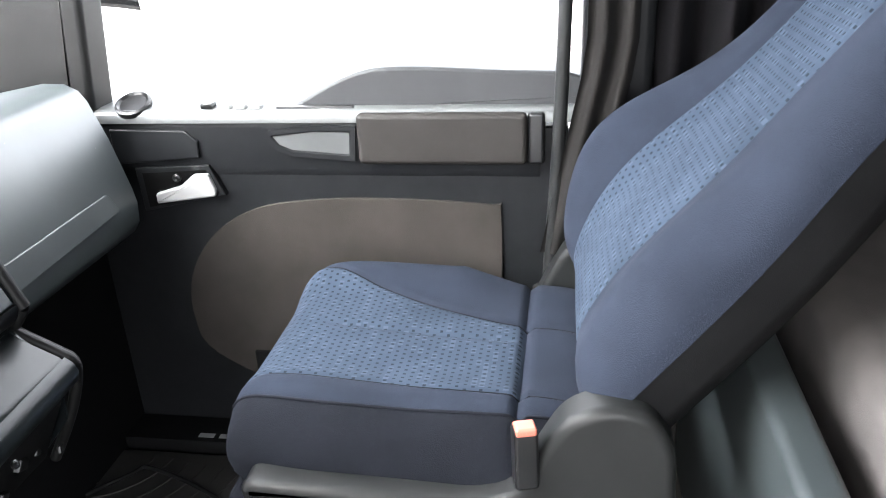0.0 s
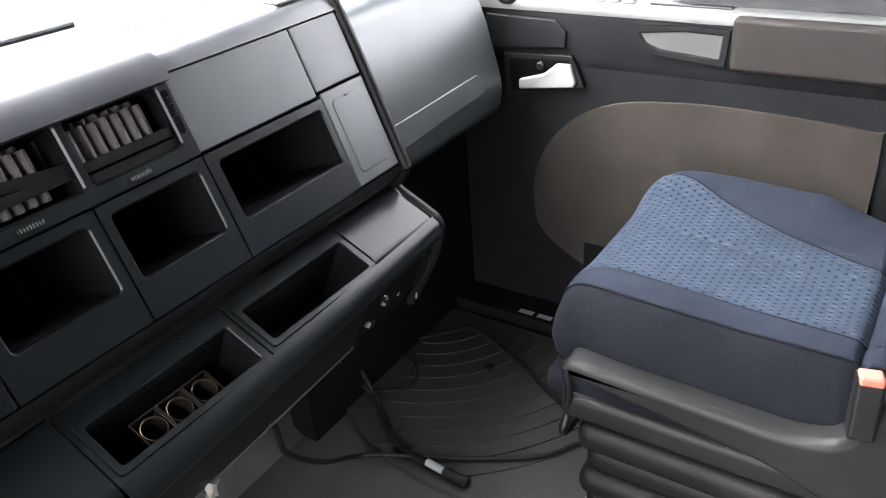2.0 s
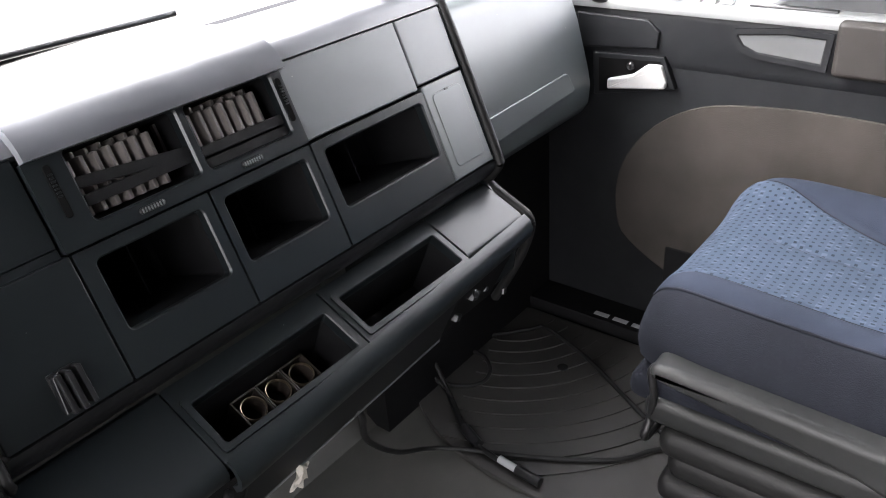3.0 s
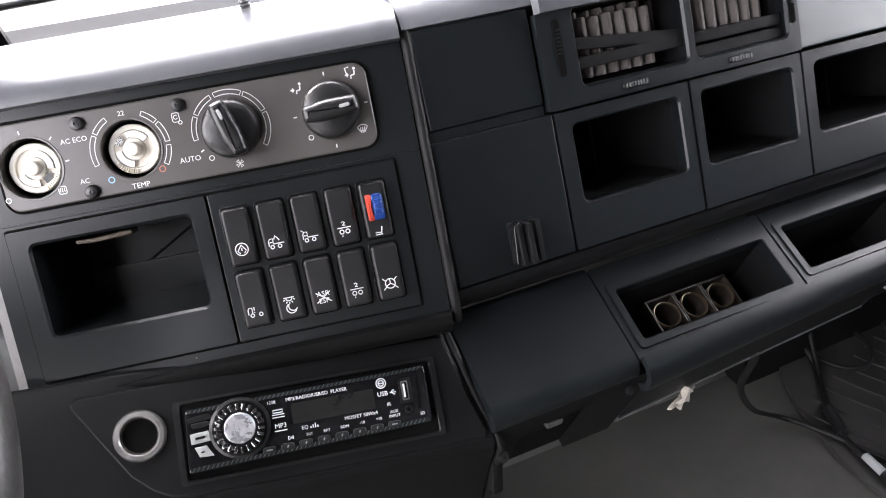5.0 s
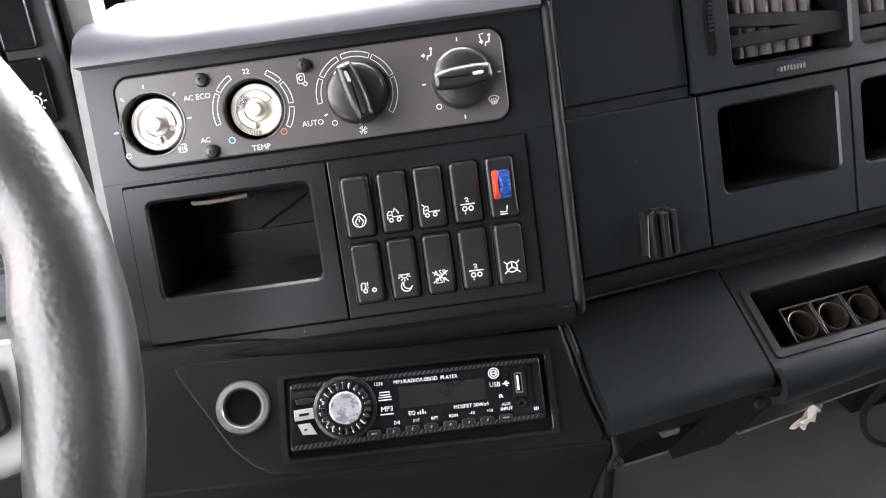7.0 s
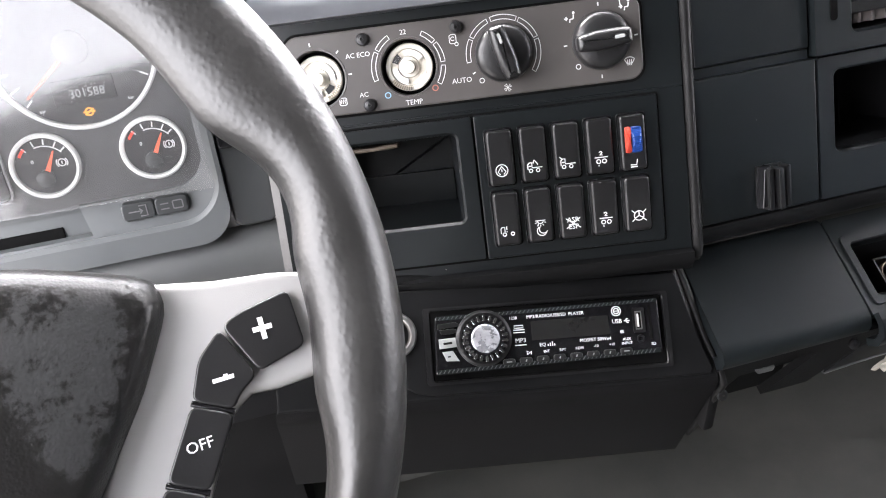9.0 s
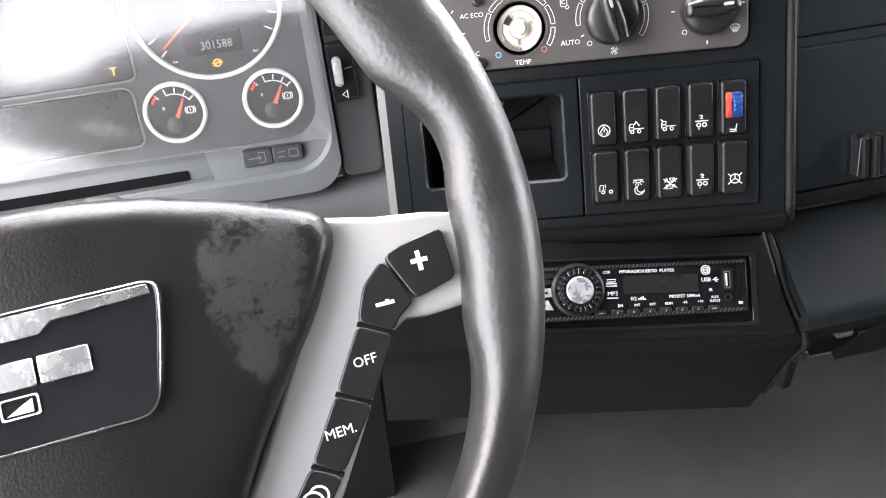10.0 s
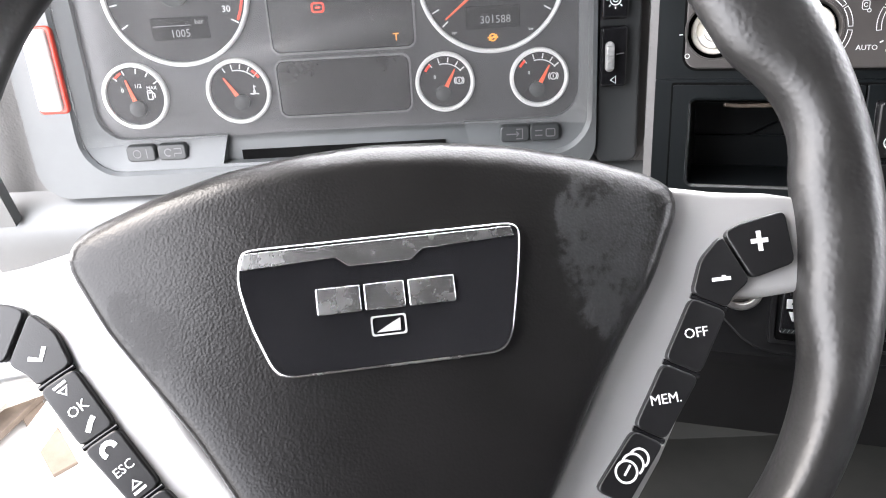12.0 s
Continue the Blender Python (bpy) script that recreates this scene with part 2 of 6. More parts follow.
wear_off(PAD, ((0.0935, -0.022, 0.0165, 0.0270), (0.090, -0.048, 0.009, 0.012), (0.108, -0.008, 0.012, 0.010), (-0.094, -0.038, 0.0125, 0.0160), (-0.105, -0.028, 0.006, 0.008)), (0.0125, 0.0128, 0.0134), 0.55)
VINYL = surface("grey_vinyl_floor", (0.036, 0.037, 0.033), 0.6, grain=500, bump=0.2, patch=6, dust=(0.064, 0.062, 0.055))
MAT = surface("rubber_mat", (0.017, 0.0165, 0.0155), 0.55, grain=700, bump=0.2, patch=7, dust=(0.032, 0.030, 0.027))
DIAL = surface("cluster_plate", (0.052, 0.053, 0.055), 0.40, grain=900, bump=0.03)
DIAL_FACE = surface("dial_face", (0.020, 0.020, 0.021), 0.42, grain=900, bump=0.03, spec=0.3)
SCREEN_LINE = surface("dim_screen_line", (0.15, 0.15, 0.155), 0.5, bump=0, vary=0.03)
CAP = surface("mottled_silver_cap", (0.36, 0.37, 0.40), 0.28, 0.55, bump=0, patch=150, wear=0.12, dust=(0.62, 0.63, 0.66), vary=0.30)
DULL_BRASS = surface("dull_brass_rim", (0.17, 0.135, 0.095), 0.36, 0.8, grain=500, bump=0.15, patch=90, vary=0.35)
HAZARD = surface("pinkish_white_rocker", (0.70, 0.60, 0.58), 0.35, bump=0, vary=0.05)
DULL_RIM = surface("dull_metal_rim", (0.34, 0.335, 0.325), 0.34, 0.85, grain=700, bump=0.06, patch=60, vary=0.3)
LCD = surface("lcd_glass", (0.014, 0.014, 0.014), 0.2, bump=0)
# Near black in place of shade inside shallow holes; joints use it too.
VOID = surface("shade_and_joint_black", (0.003, 0.003, 0.003), 0.95, grain=500, bump=0.1, spec=0.05)
CURTAIN = velour("beige_curtain_cloth", (0.014, 0.013, 0.0122))
BLACK_CLOTH = velour("black_curtain_cloth", (0.006, 0.0055, 0.006))
# Cab lining made darker than a real one to cut bounced light.
HEADLINER = velour("darkened_cab_lining", (0.028, 0.027, 0.026))
BUNK = velour("brown_grey_bunk_cloth", (0.09, 0.082, 0.078))
CONCRETE = surface("yard_gravel", (0.48, 0.46, 0.43), 0.9, grain=60, bump=0.6, patch=1.5)
PLANK = surface("weathered_plank", (0.15, 0.115, 0.085), 0.8, grain=200, bump=0.4, patch=6, vary=0.4)
PAPER = surface("torn_paper", (0.42, 0.39, 0.34), 0.9, grain=300, bump=0.5)
# Needles are no lamps; a faint glow is added to their colour.
NEEDLE = glow("glowing_red_needle", (0.8, 0.12, 0.05), 0.2)
GLOW_RED = glow("glowing_red", (0.9, 0.05, 0.02), 0.4)
LAMP_AMBER = glow("amber_warning_light", (0.9, 0.35, 0.04), 0.3)
PANE = glass("window_glass")
COVER = clear_cover("dusty_clear_cover", 0.10, 0.032)
BEZEL = surface("grey_green_bezel", (0.105, 0.112, 0.114), 0.38, grain=1300, bump=0.05)
BEZEL_DARK = surface("dark_bezel", (0.036, 0.039, 0.040), 0.36, grain=1300, bump=0.04)
RING = surface("white_dial_ring", (0.84, 0.84, 0.83), 0.35, bump=0, vary=0.04)
PULL = surface("pale_grey_pull_plastic", (0.062, 0.065, 0.066), 0.45, grain=900, bump=0.2)
MIRROR_SHELL = surface("white_mirror_shell", (0.75, 0.75, 0.75), 0.4, grain=300, bump=0.05)


# ---- building helpers ----
WORLD = {}


def frame_at(o, u, v):
    """A local frame: u to the right, v up the face, w out of it."""
    u = Vector(u).normalized()
    v = Vector(v)
    v = (v - u * u.dot(v)).normalized()
    return Matrix.Translation(o) @ Matrix((u, v, u.cross(v))).transposed().to_4x4()


def turned(m, degrees):
    return m @ Matrix.Rotation(radians(degrees), 4, "Z")


def thing(name, label, category, m=None, group="", kind=""):
    ob = new(name)
    ob.empty_display_size = 0.05
    m = m or Matrix.Identity(4)
    ob.matrix_world = m
    WORLD[ob.name] = m
    return tagged(ob, label, category, group, kind)


def mesh_of(name, bm, material, angle=35):
    bmesh.ops.recalc_face_normals(bm, faces=bm.faces)
    me = bpy.data.meshes.new(name)
    bm.normal_update()
    bm.faces.index_update()
    area, limit = [f.calc_area() for f in bm.faces], math.cos(radians(angle))
    split = []
    for f in bm.faces:
        f.smooth = True
        for l in f.loops:
            n = Vector((0, 0, 0))
            for g in l.vert.link_faces:
                if g.normal.dot(f.normal) > limit:
                    n += g.normal * area[g.index]
            split.append(n.normalized() if n.length > 1e-12 else f.normal.copy())
    bm.to_mesh(me)
    bm.free()
    me.normals_split_custom_set(split)
    me.materials.append(material)
    return me


def part(name, bm, material, parent, label="", m=None, angle=35):
    """One mesh under a thing or under a part; m: the frame in which bm was drawn, where it is not the parent's."""
    base = WORLD[parent.name]
    if m is not None:
        bm.transform(base.inverted() @ m)
    ob = new(name, mesh_of(name, bm, material, angle))
    ob.parent = parent
    WORLD[ob.name] = base
    return tagged(ob, label)


def solid(name, bm, material, label, category, m=None, kind="", group="", angle=35):
    """A thing that is a single mesh."""
    ob = new(name, mesh_of(name, bm, material, angle))
    m = m or Matrix.Identity(4)
    ob.matrix_world = m
    WORLD[ob.name] = m
    return tagged(ob, label, category, group, kind)


def box(bm, x0, x1, y0, y1, z0, z1, bev=0.0, seg=2):
    made = bmesh.ops.create_cube(bm, size=1, matrix=Matrix.Translation(((x0 + x1) / 2, (y0 + y1) / 2, (z0 + z1) / 2)) @ Matrix.Diagonal((x1 - x0, y1 - y0, z1 - z0, 1)))
    if bev:
        edges = {e for v in made["verts"] for e in v.link_edges}
        bmesh.ops.bevel(bm, geom=list(edges), offset=bev, segments=seg, affect="EDGES", profile=0.5)
    return bm


def boxed(*a, **k):
    return box(bmesh.new(), *a, **k)


def rrect(x0, x1, y0, y1, r, n=5):
    pts = []
    for cx, cy, a0 in ((x1 - r, y1 - r, 0), (x0 + r, y1 - r, 90), (x0 + r, y0 + r, 180), (x1 - r, y0 + r, 270)):
        for k in range(n + 1):
            a = radians(a0 + 90 * k / n)
            pts.append((cx + r * math.cos(a), cy + r * math.sin(a)))
    return pts


def arc(cx, cy, r, a0, a1, n=12):
    return [(cx + r * math.cos(radians(a0 + (a1 - a0) * k / n)), cy + r * math.sin(radians(a0 + (a1 - a0) * k / n))) for k in range(n + 1)]


def loop(bm, pts, w):
    return [bm.verts.new((x, y, w)) for x, y in pts]


def bridge(bm, a, b):
    n = len(a)
    for k in range(n):
        bm.faces.new((a[k], a[(k + 1) % n], b[(k + 1) % n], b[k]))


def shrink(pts, d):
    """The outline moved inwards by d (outline runs anticlockwise)."""
    out = []
    n = len(pts)
    for k in range(n):
        a, b, c = Vector(pts[k - 1]), Vector(pts[k]), Vector(pts[(k + 1) % n])
        e, f = (b - a), (c - b)
        e = e.normalized() if e.length > 1e-9 else f.normalized()
        f = f.normalized() if f.length > 1e-9 else e
        n1, n2 = Vector((-e.y, e.x)), Vector((-f.y, f.x))
        h = (n1 + n2)
        h = h.normalized() if h.length > 1e-9 else n1
        out.append(tuple(b + h * (d / max(0.4, h.dot(n1)))))
    return out


def rounded(pts, r, n=4):
    """The outline with its corners rounded."""
    out = []
    for k in range(len(pts)):
        a, b, c = Vector(pts[k - 1]), Vector(pts[k]), Vector(pts[(k + 1) % len(pts)])
        p = b + (a - b).normalized() * min(r, (a - b).length * 0.45)
        q = b + (c - b).normalized() * min(r, (c - b).length * 0.45)
        for i in range(n + 1):
            t = i / n
            out.append(tuple(p * (1 - t) ** 2 + b * 2 * t * (1 - t) + q * t * t))
    return out


def ccw(pts):
    area = sum(pts[k - 1][0] * pts[k][1] - pts[k][0] * pts[k - 1][1] for k in range(len(pts)))
    return pts if area > 0 else pts[::-1]


def prism(bm, pts, w0, w1, bev=0.0, seg=3):
    """An outline raised from w0 to w1, with a rounded upper edge."""
    pts = ccw(pts)
    rings = [loop(bm, pts, w0)]
    if bev:
        for k in range(seg + 1):
            a = math.pi / 2 * k / seg
            rings.append(loop(bm, shrink(pts, bev * (1 - math.cos(a))), w1 - bev + bev * math.sin(a)))
    else:
        rings.append(loop(bm, pts, w1))
    for a, b in zip(rings, rings[1:]):
        bridge(bm, a, b)
    bm.faces.new(rings[-1])
    bm.faces.new(rings[0][::-1])
    return bm


def prismed(*a, **k):
    return prism(bmesh.new(), *a, **k)


def dome(bm, pts, levels):
    """Rings of one outline, scaled about its middle: (scale, w)."""
    pts = ccw(pts)
    cx, cy = sum(p[0] for p in pts) / len(pts), sum(p[1] for p in pts) / len(pts)
    rings = [loop(bm, [(cx + (x - cx) * s, cy + (y - cy) * s) for x, y in pts], w) for s, w in levels]
    for a, b in zip(rings, rings[1:]):
        bridge(bm, a, b)
    bm.faces.new(rings[-1])
    bm.faces.new(rings[0][::-1])
    return bm


def ring(bm, outer, inner, w0, w1, lip=0.0):
    """A frame between two outlines of equally many points, from w0 to w1; lip: chamfer of the opening."""
    a0, a1 = loop(bm, outer, w0), loop(bm, outer, w1)
    b1 = loop(bm, [(x, y) for x, y in shrink(inner, -lip)] if lip else inner, w1)
    b2 = loop(bm, inner, w1 - lip) if lip else b1
    b0 = loop(bm, inner, w0)
    bridge(bm, a0, a1)
    bridge(bm, a1, b1)
    if lip:
        bridge(bm, b1, b2)
    bridge(bm, b2, b0)
    bridge(bm, b0, a0)
    return bm


def cavity(bm, outline, w0, depth, taper=0.006, thick=0.002):
    """An open box sunk behind an opening, with walls of some thickness."""
    a, b = loop(bm, outline, w0), loop(bm, shrink(outline, taper), w0 - depth)
    bridge(bm, a, b)
    bm.faces.new(b)
    c, d = loop(bm, shrink(outline, -thick), w0), loop(bm, shrink(outline, taper - thick), w0 - depth - thick)
    bridge(bm, c, d)
    bm.faces.new(d[::-1])
    bridge(bm, a, c)
    return bm


def lathe(bm, profile, cx=0.0, cy=0.0, n=32):
    """Turned about the w axis through (cx, cy): profile of (radius, w)."""
    rings = [loop(bm, arc(cx, cy, r, 0, 360 * (n - 1) / n, n - 1), w) for r, w in profile]
    for a, b in zip(rings, rings[1:]):
        bridge(bm, a, b)
    if profile[-1][0] < 0.2 * max(r for r, w in profile):
        bm.faces.new(rings[0][::-1])
        bm.faces.new(rings[-1])
    return bm


def turned_part(profile, cx=0.0, cy=0.0, n=32):
    return lathe(bmesh.new(), profile, cx, cy, n)


def spline(pts, n=8):
    """A smooth line through points."""
    p = [Vector(q) for q in pts]
    p = [p[0] * 2 - p[1]] + p + [p[-1] * 2 - p[-2]]
    out = []
    for k in range(1, len(p) - 2):
        for i in range(n):
            t = i / n
            a, b, c, d = p[k - 1], p[k], p[k + 1], p[k + 2]
            out.append(0.5 * (2 * b + (c - a) * t + (2 * a - 5 * b + 4 * c - d) * t * t + (3 * b - a - 3 * c + d) * t ** 3))
    out.append(p[-2])
    return out


def tube(bm, pts, r, n=10, smooth=8):
    line = spline(pts, smooth) if smooth else [Vector(q) for q in pts]
    rings, up = [], Vector((0.31, 0.22, 0.93))
    for k, q in enumerate(line):
        d = (line[min(k + 1, len(line) - 1)] - line[max(k - 1, 0)]).normalized()
        s = d.cross(up).normalized()
        h = s.cross(d)
        rr = r(k / (len(line) - 1)) if callable(r) else r
        rings.append([bm.verts.new(q + (s * math.cos(2 * math.pi * i / n) + h * math.sin(2 * math.pi * i / n)) * rr) for i in range(n)])
    for a, b in zip(rings, rings[1:]):
        bridge(bm, a, b)
    bm.faces.new(rings[0][::-1])
    bm.faces.new(rings[-1])
    return bm


def extrude_x(bm, profile, x0, x1):
    """A closed (y, z) outline drawn out along x."""
    a = [bm.verts.new((x0, y, z)) for y, z in profile]
    b = [bm.verts.new((x1, y, z)) for y, z in profile]
    bridge(bm, a, b)
    bm.faces.new(a[::-1])
    bm.faces.new(b)
    return bm


def strokes(bm, lines, width, w, high=0.00025):
    """Printed lines: each a thin raised ribbon along its points."""
    for line in lines:
        p = [Vector(q) for q in line]
        closed = (p[0] - p[-1]).length < 1e-7
        if closed:
            p = p[:-1]
        n = len(p)
        left, right = [], []
        for k in range(n):
            a, c = (p[k - 1], p[(k + 1) % n]) if closed else (p[max(k - 1, 0)], p[min(k + 1, n - 1)])
            d = (c - a).normalized()
            s = Vector((-d.y, d.x)) * width / 2
            left.append(p[k] + s)
            right.append(p[k] - s)
        rows = [[bm.verts.new((q.x, q.y, z)) for q in side] for side, z in ((left, w), (left, w + high), (right, w + high), (right, w))]
        for k in range(n if closed else n - 1):
            j = (k + 1) % n
            for i in range(3):
                bm.faces.new((rows[i][k], rows[i][j], rows[i + 1][j], rows[i + 1][k]))
        if not closed:
            for k in (0, n - 1):
                bm.faces.new([rows[i][k] for i in range(4)])
    return bm


def stroked(lines, width, w, m=None):
    return strokes(bmesh.new(), lines, width, w)


def lettering(bm, body, x, y, size, w, turn=0.0, wide=1.0):
    """Words in the built-in font, centred on (x, y)."""
    data = bpy.data.curves.new("letters", "FONT")
    data.body, data.size, data.align_x, data.align_y, data.extrude, data.resolution_u = body, size, "CENTER", "CENTER", 0.00015, 2
    ob = bpy.data.objects.new("letters", data)
    me = ob.to_mesh()
    first = len(bm.verts)
    bm.from_mesh(me)
    bm.verts.ensure_lookup_table()
    m = Matrix.Translation((x, y, w + 0.00015)) @ Matrix.Rotation(radians(turn), 4, "Z") @ Matrix.Diagonal((wide, 1, 1, 1))
    for v in bm.verts[first:]:
        v.co = m @ v.co
    ob.to_mesh_clear()
    bpy.data.objects.remove(ob)
    bpy.data.curves.remove(data)
    return bm


def words(body, x, y, size, w, turn=0.0, wide=1.0):
    return lettering(bmesh.new(), body, x, y, size, w, turn, wide)


# frames of the faces
UP = frame_at((0, 0.747, 0.622), (1, 0, 0), (0, 0.3746, 0.927))
TRAY = frame_at((0, 0.7026, 0.5068), (1, 0, 0), (0, 0.894, 0.448))
CON = turned(frame_at((-0.326, 0.793, 0.642), (0.961, -0.276, 0), (0.11, 0.40, 0.91)), 4)
RAD = turned(frame_at((-0.283, 0.7007, 0.518), (0.961, -0.276, 0), (0.18, 0.648, 0.743)), 2) @ pose(0, 0, -0.0195, 0, 7.1, 0)
WHL = frame_at((-0.641, 0.524, 0.707), (0.995, 0.1, 0), (-0.071, 0.71, 0.70))
CLU = frame_at((-0.705, 0.869, 0.633), (1, 0, 0), (0, 0.259, 0.966))


def sweep_u(bm, prof, u0, u1):
    """A closed (v, w) outline drawn out along u."""
    a = [bm.verts.new((u0, v, w)) for v, w in prof]
    b = [bm.verts.new((u1, v, w)) for v, w in prof]
    bridge(bm, a, b)
    bm.faces.new(a[::-1])
    bm.faces.new(b)
    return bm


def sheet(line, t):
    """A closed outline of thickness t along an open line of (a, b) points."""
    back = []
    for k, p in enumerate(line):
        a, c = Vector(line[max(k - 1, 0)]), Vector(line[min(k + 1, len(line) - 1)])
        d = (c - a).normalized()
        back.append((p[0] + d.y * t, p[1] - d.x * t))
    return list(line) + back[::-1]


# ---- the cab's shell ----
floor_bm = bmesh.new()
extrude_x(floor_bm, [(-1.3, -0.04), (1.02, -0.04), (1.32, 0.22), (1.32, 0.26), (1.0, 0.0), (-1.3, 0.0)], -1.02, 0.96)
solid("floor", floor_bm, VINYL, "olive-grey vinyl cab floor rising to the bulkhead", "floor", kind="structure")
bulk = bmesh.new()
box(bulk, -1.02, 0.955, 1.28, 1.34, 0.1, 0.64)
solid("wall_front", bulk, DARK, "dark bulkhead under the windscreen", "wall", kind="structure")
rear = bmesh.new()
box(rear, -1.05, 1.05, -1.32, -1.26, -0.04, 1.75)
solid("wall_rear", rear, HEADLINER, "unseen cloth-lined rear wall of the cab, darkened to cut bounced light", "wall", kind="structure")
ceil = bmesh.new()
box(ceil, -1.05, 1.05, -1.32, 1.06, 1.72, 1.78)
solid("ceiling", ceil, HEADLINER, "unseen headliner of the cab, darkened to cut bounced light", "ceiling", kind="structure")
right = bmesh.new()
box(right, 0.955, 1.03, -1.26, 0.10, -0.04, 1.72)
box(right, 0.955, 1.03, 0.10, 1.28, 1.42, 1.72)
solid("wall_right", right, HEADLINER, "cloth-lined cab side behind the passenger door", "wall", kind="structure")
# Unseen wall; slot behind the door added to put glare on the cluster cover.
left = bmesh.new()
box(left, -1.08, -1.02, -1.26, -0.72, -0.04, 1.72)
# Closed below the slot to cut fill light.
box(left, -1.08, -1.02, -0.72, -0.05, -0.04, 0.62)
box(left, -1.08, -1.02, -0.72, -0.05, 1.06, 1.72)
box(left, -1.08, -1.02, 0.94, 1.28, -0.04, 1.72)
box(left, -1.08, -1.02, -0.05, 0.94, 1.46, 1.72)
solid("wall_left", left, DASH_GREY, "unseen cab side round the open driver's door, with an added light slot", "wall", kind="structure")
for sx in (-1, 1):
    pil = bmesh.new()
    prism(pil, [(sx * 0.93, 0.965), (sx * 1.03, 0.965), (sx * 1.03, 1.16), (sx * 0.95, 1.16)], 0, 1.16, 0.0)
    for v in pil.verts:
        v.co.y -= 0.14 * v.co.z
    solid("windscreen_pillar", pil, RUBBER, "black windscreen pillar of the cab", "pillar", Matrix.Translation((0, 0, 0.62)), kind="structure")
post = bmesh.new()
prism(post, rrect(0.93, 1.0, 0.985, 1.025, 0.012), 0, 0.84, 0.0)
for v in post.verts:
    v.co.y -= 0.1 * v.co.z
solid("quarter_window_post", post, RUBBER, "grey post between windscreen pillar and side window", "pillar", Matrix.Translation((0, -0.06, 0.62)), kind="structure")
screen = bmesh.new()
extrude_x(screen, [(1.30, 0.66), (1.305, 0.66), (1.065, 1.72), (1.06, 1.72)], -0.96, 0.96)
ws = solid("window_1", screen, PANE, "clear windscreen above the dashboard", "windscreen", kind="structure")
ws.visible_shadow = False
side = bmesh.new()
box(side, 0.985, 0.989, 0.12, 0.98, 0.60, 1.42)
sw_ = solid("window_2", side, PANE, "clear passenger side window", "window", kind="structure")
sw_.visible_shadow = False
gr = bmesh.new()
box(gr, -300, 300, -300, 300, -1.5, -1.4)
solid("ground", gr, CONCRETE, "pale gravel yard outside the cab", "ground", kind="structure")

fr_ = bmesh.new()
box(fr_, 0.957, 1.03, 0.985, 1.34, -0.04, 0.62)
solid("wall_right_front", fr_, DARK, "dark cab side ahead of the passenger door", "wall", kind="structure")

# ---- dashboard, passenger side ----
def upyz(v):
    return (0.747 + 0.3746 * v, 0.622 + 0.927 * v)


dash = thing("dashboard", "dark blue-grey moulded truck dashboard with empty compartments", "dashboard", Matrix.Translation((0.12, 0.95, 0.0)))
I4 = Matrix.Identity(4)
X0, X1 = -0.170, 0.416
top_line = [upyz(0.1205), (0.7975, 0.7405), (0.806, 0.7475), (0.818, 0.7515), (0.84, 0.7525), (0.90, 0.7480), (0.950, 0.738), (0.960, 0.725), (0.962, 0.60)]
bm = bmesh.new()
extrude_x(bm, sheet(top_line, 0.012), X0, X1)
part("top_pad", bm, DASH_TOP, dash, "smooth rounded dashboard top", I4, 50)
roll = [upyz(-0.0665), (0.7212, 0.5555), (0.7235, 0.5475), (0.7295, 0.5395), (0.738, 0.5335), (0.7465, 0.5305), (0.7465, 0.5280)]
bm = bmesh.new()
extrude_x(bm, sheet(roll, -0.01), X0, X1)
part("padded_roll", bm, DASH_SOFT, dash, "grained roll under the compartments", I4, 60)
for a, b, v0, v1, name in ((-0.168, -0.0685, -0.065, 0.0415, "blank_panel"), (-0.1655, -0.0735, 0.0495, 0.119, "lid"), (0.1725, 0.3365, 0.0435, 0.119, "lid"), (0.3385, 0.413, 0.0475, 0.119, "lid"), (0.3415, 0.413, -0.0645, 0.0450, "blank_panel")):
    # Right-hand pieces get the paler colour that carries the window sheen.
    part(name, boxed(a, b, v0, v1, -0.012, 0.0, 0.0018, 3), GREY_SHEEN if a > 0.1 else DASH, dash, "", UP)
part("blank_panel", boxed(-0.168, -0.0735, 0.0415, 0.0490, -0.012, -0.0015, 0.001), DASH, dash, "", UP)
part("cover", prismed(rrect(0.352, 0.402, -0.052, 0.033, 0.006), -0.002, 0.0012, 0.0010), GREY_SHEEN, dash, "small rounded cover", UP)
part("grip_recess", prismed(rrect(0.374, 0.380, 0.0315, 0.034, 0.001), 0.0, 0.0018, 0.0004), BLACK, dash, "", UP)
# grip recess of the left lid on the dashboard top
part("lid_grip", boxed(-0.150, -0.100, 0.815, 0.845, 0.7500, 0.7540, 0.0015), BLACK, dash, "black finger recess", I4)
part("lid_grip", boxed(0.350, 0.395, 0.812, 0.838, 0.7500, 0.7540, 0.0015), BLACK, dash, "black finger recess", I4)
bins = ((-0.0675, 0.0560, -0.0530, 0.0445), (0.0570, 0.1730, 0.0672, 0.1625), (0.1740, 0.3405, 0.1875, 0.3330))
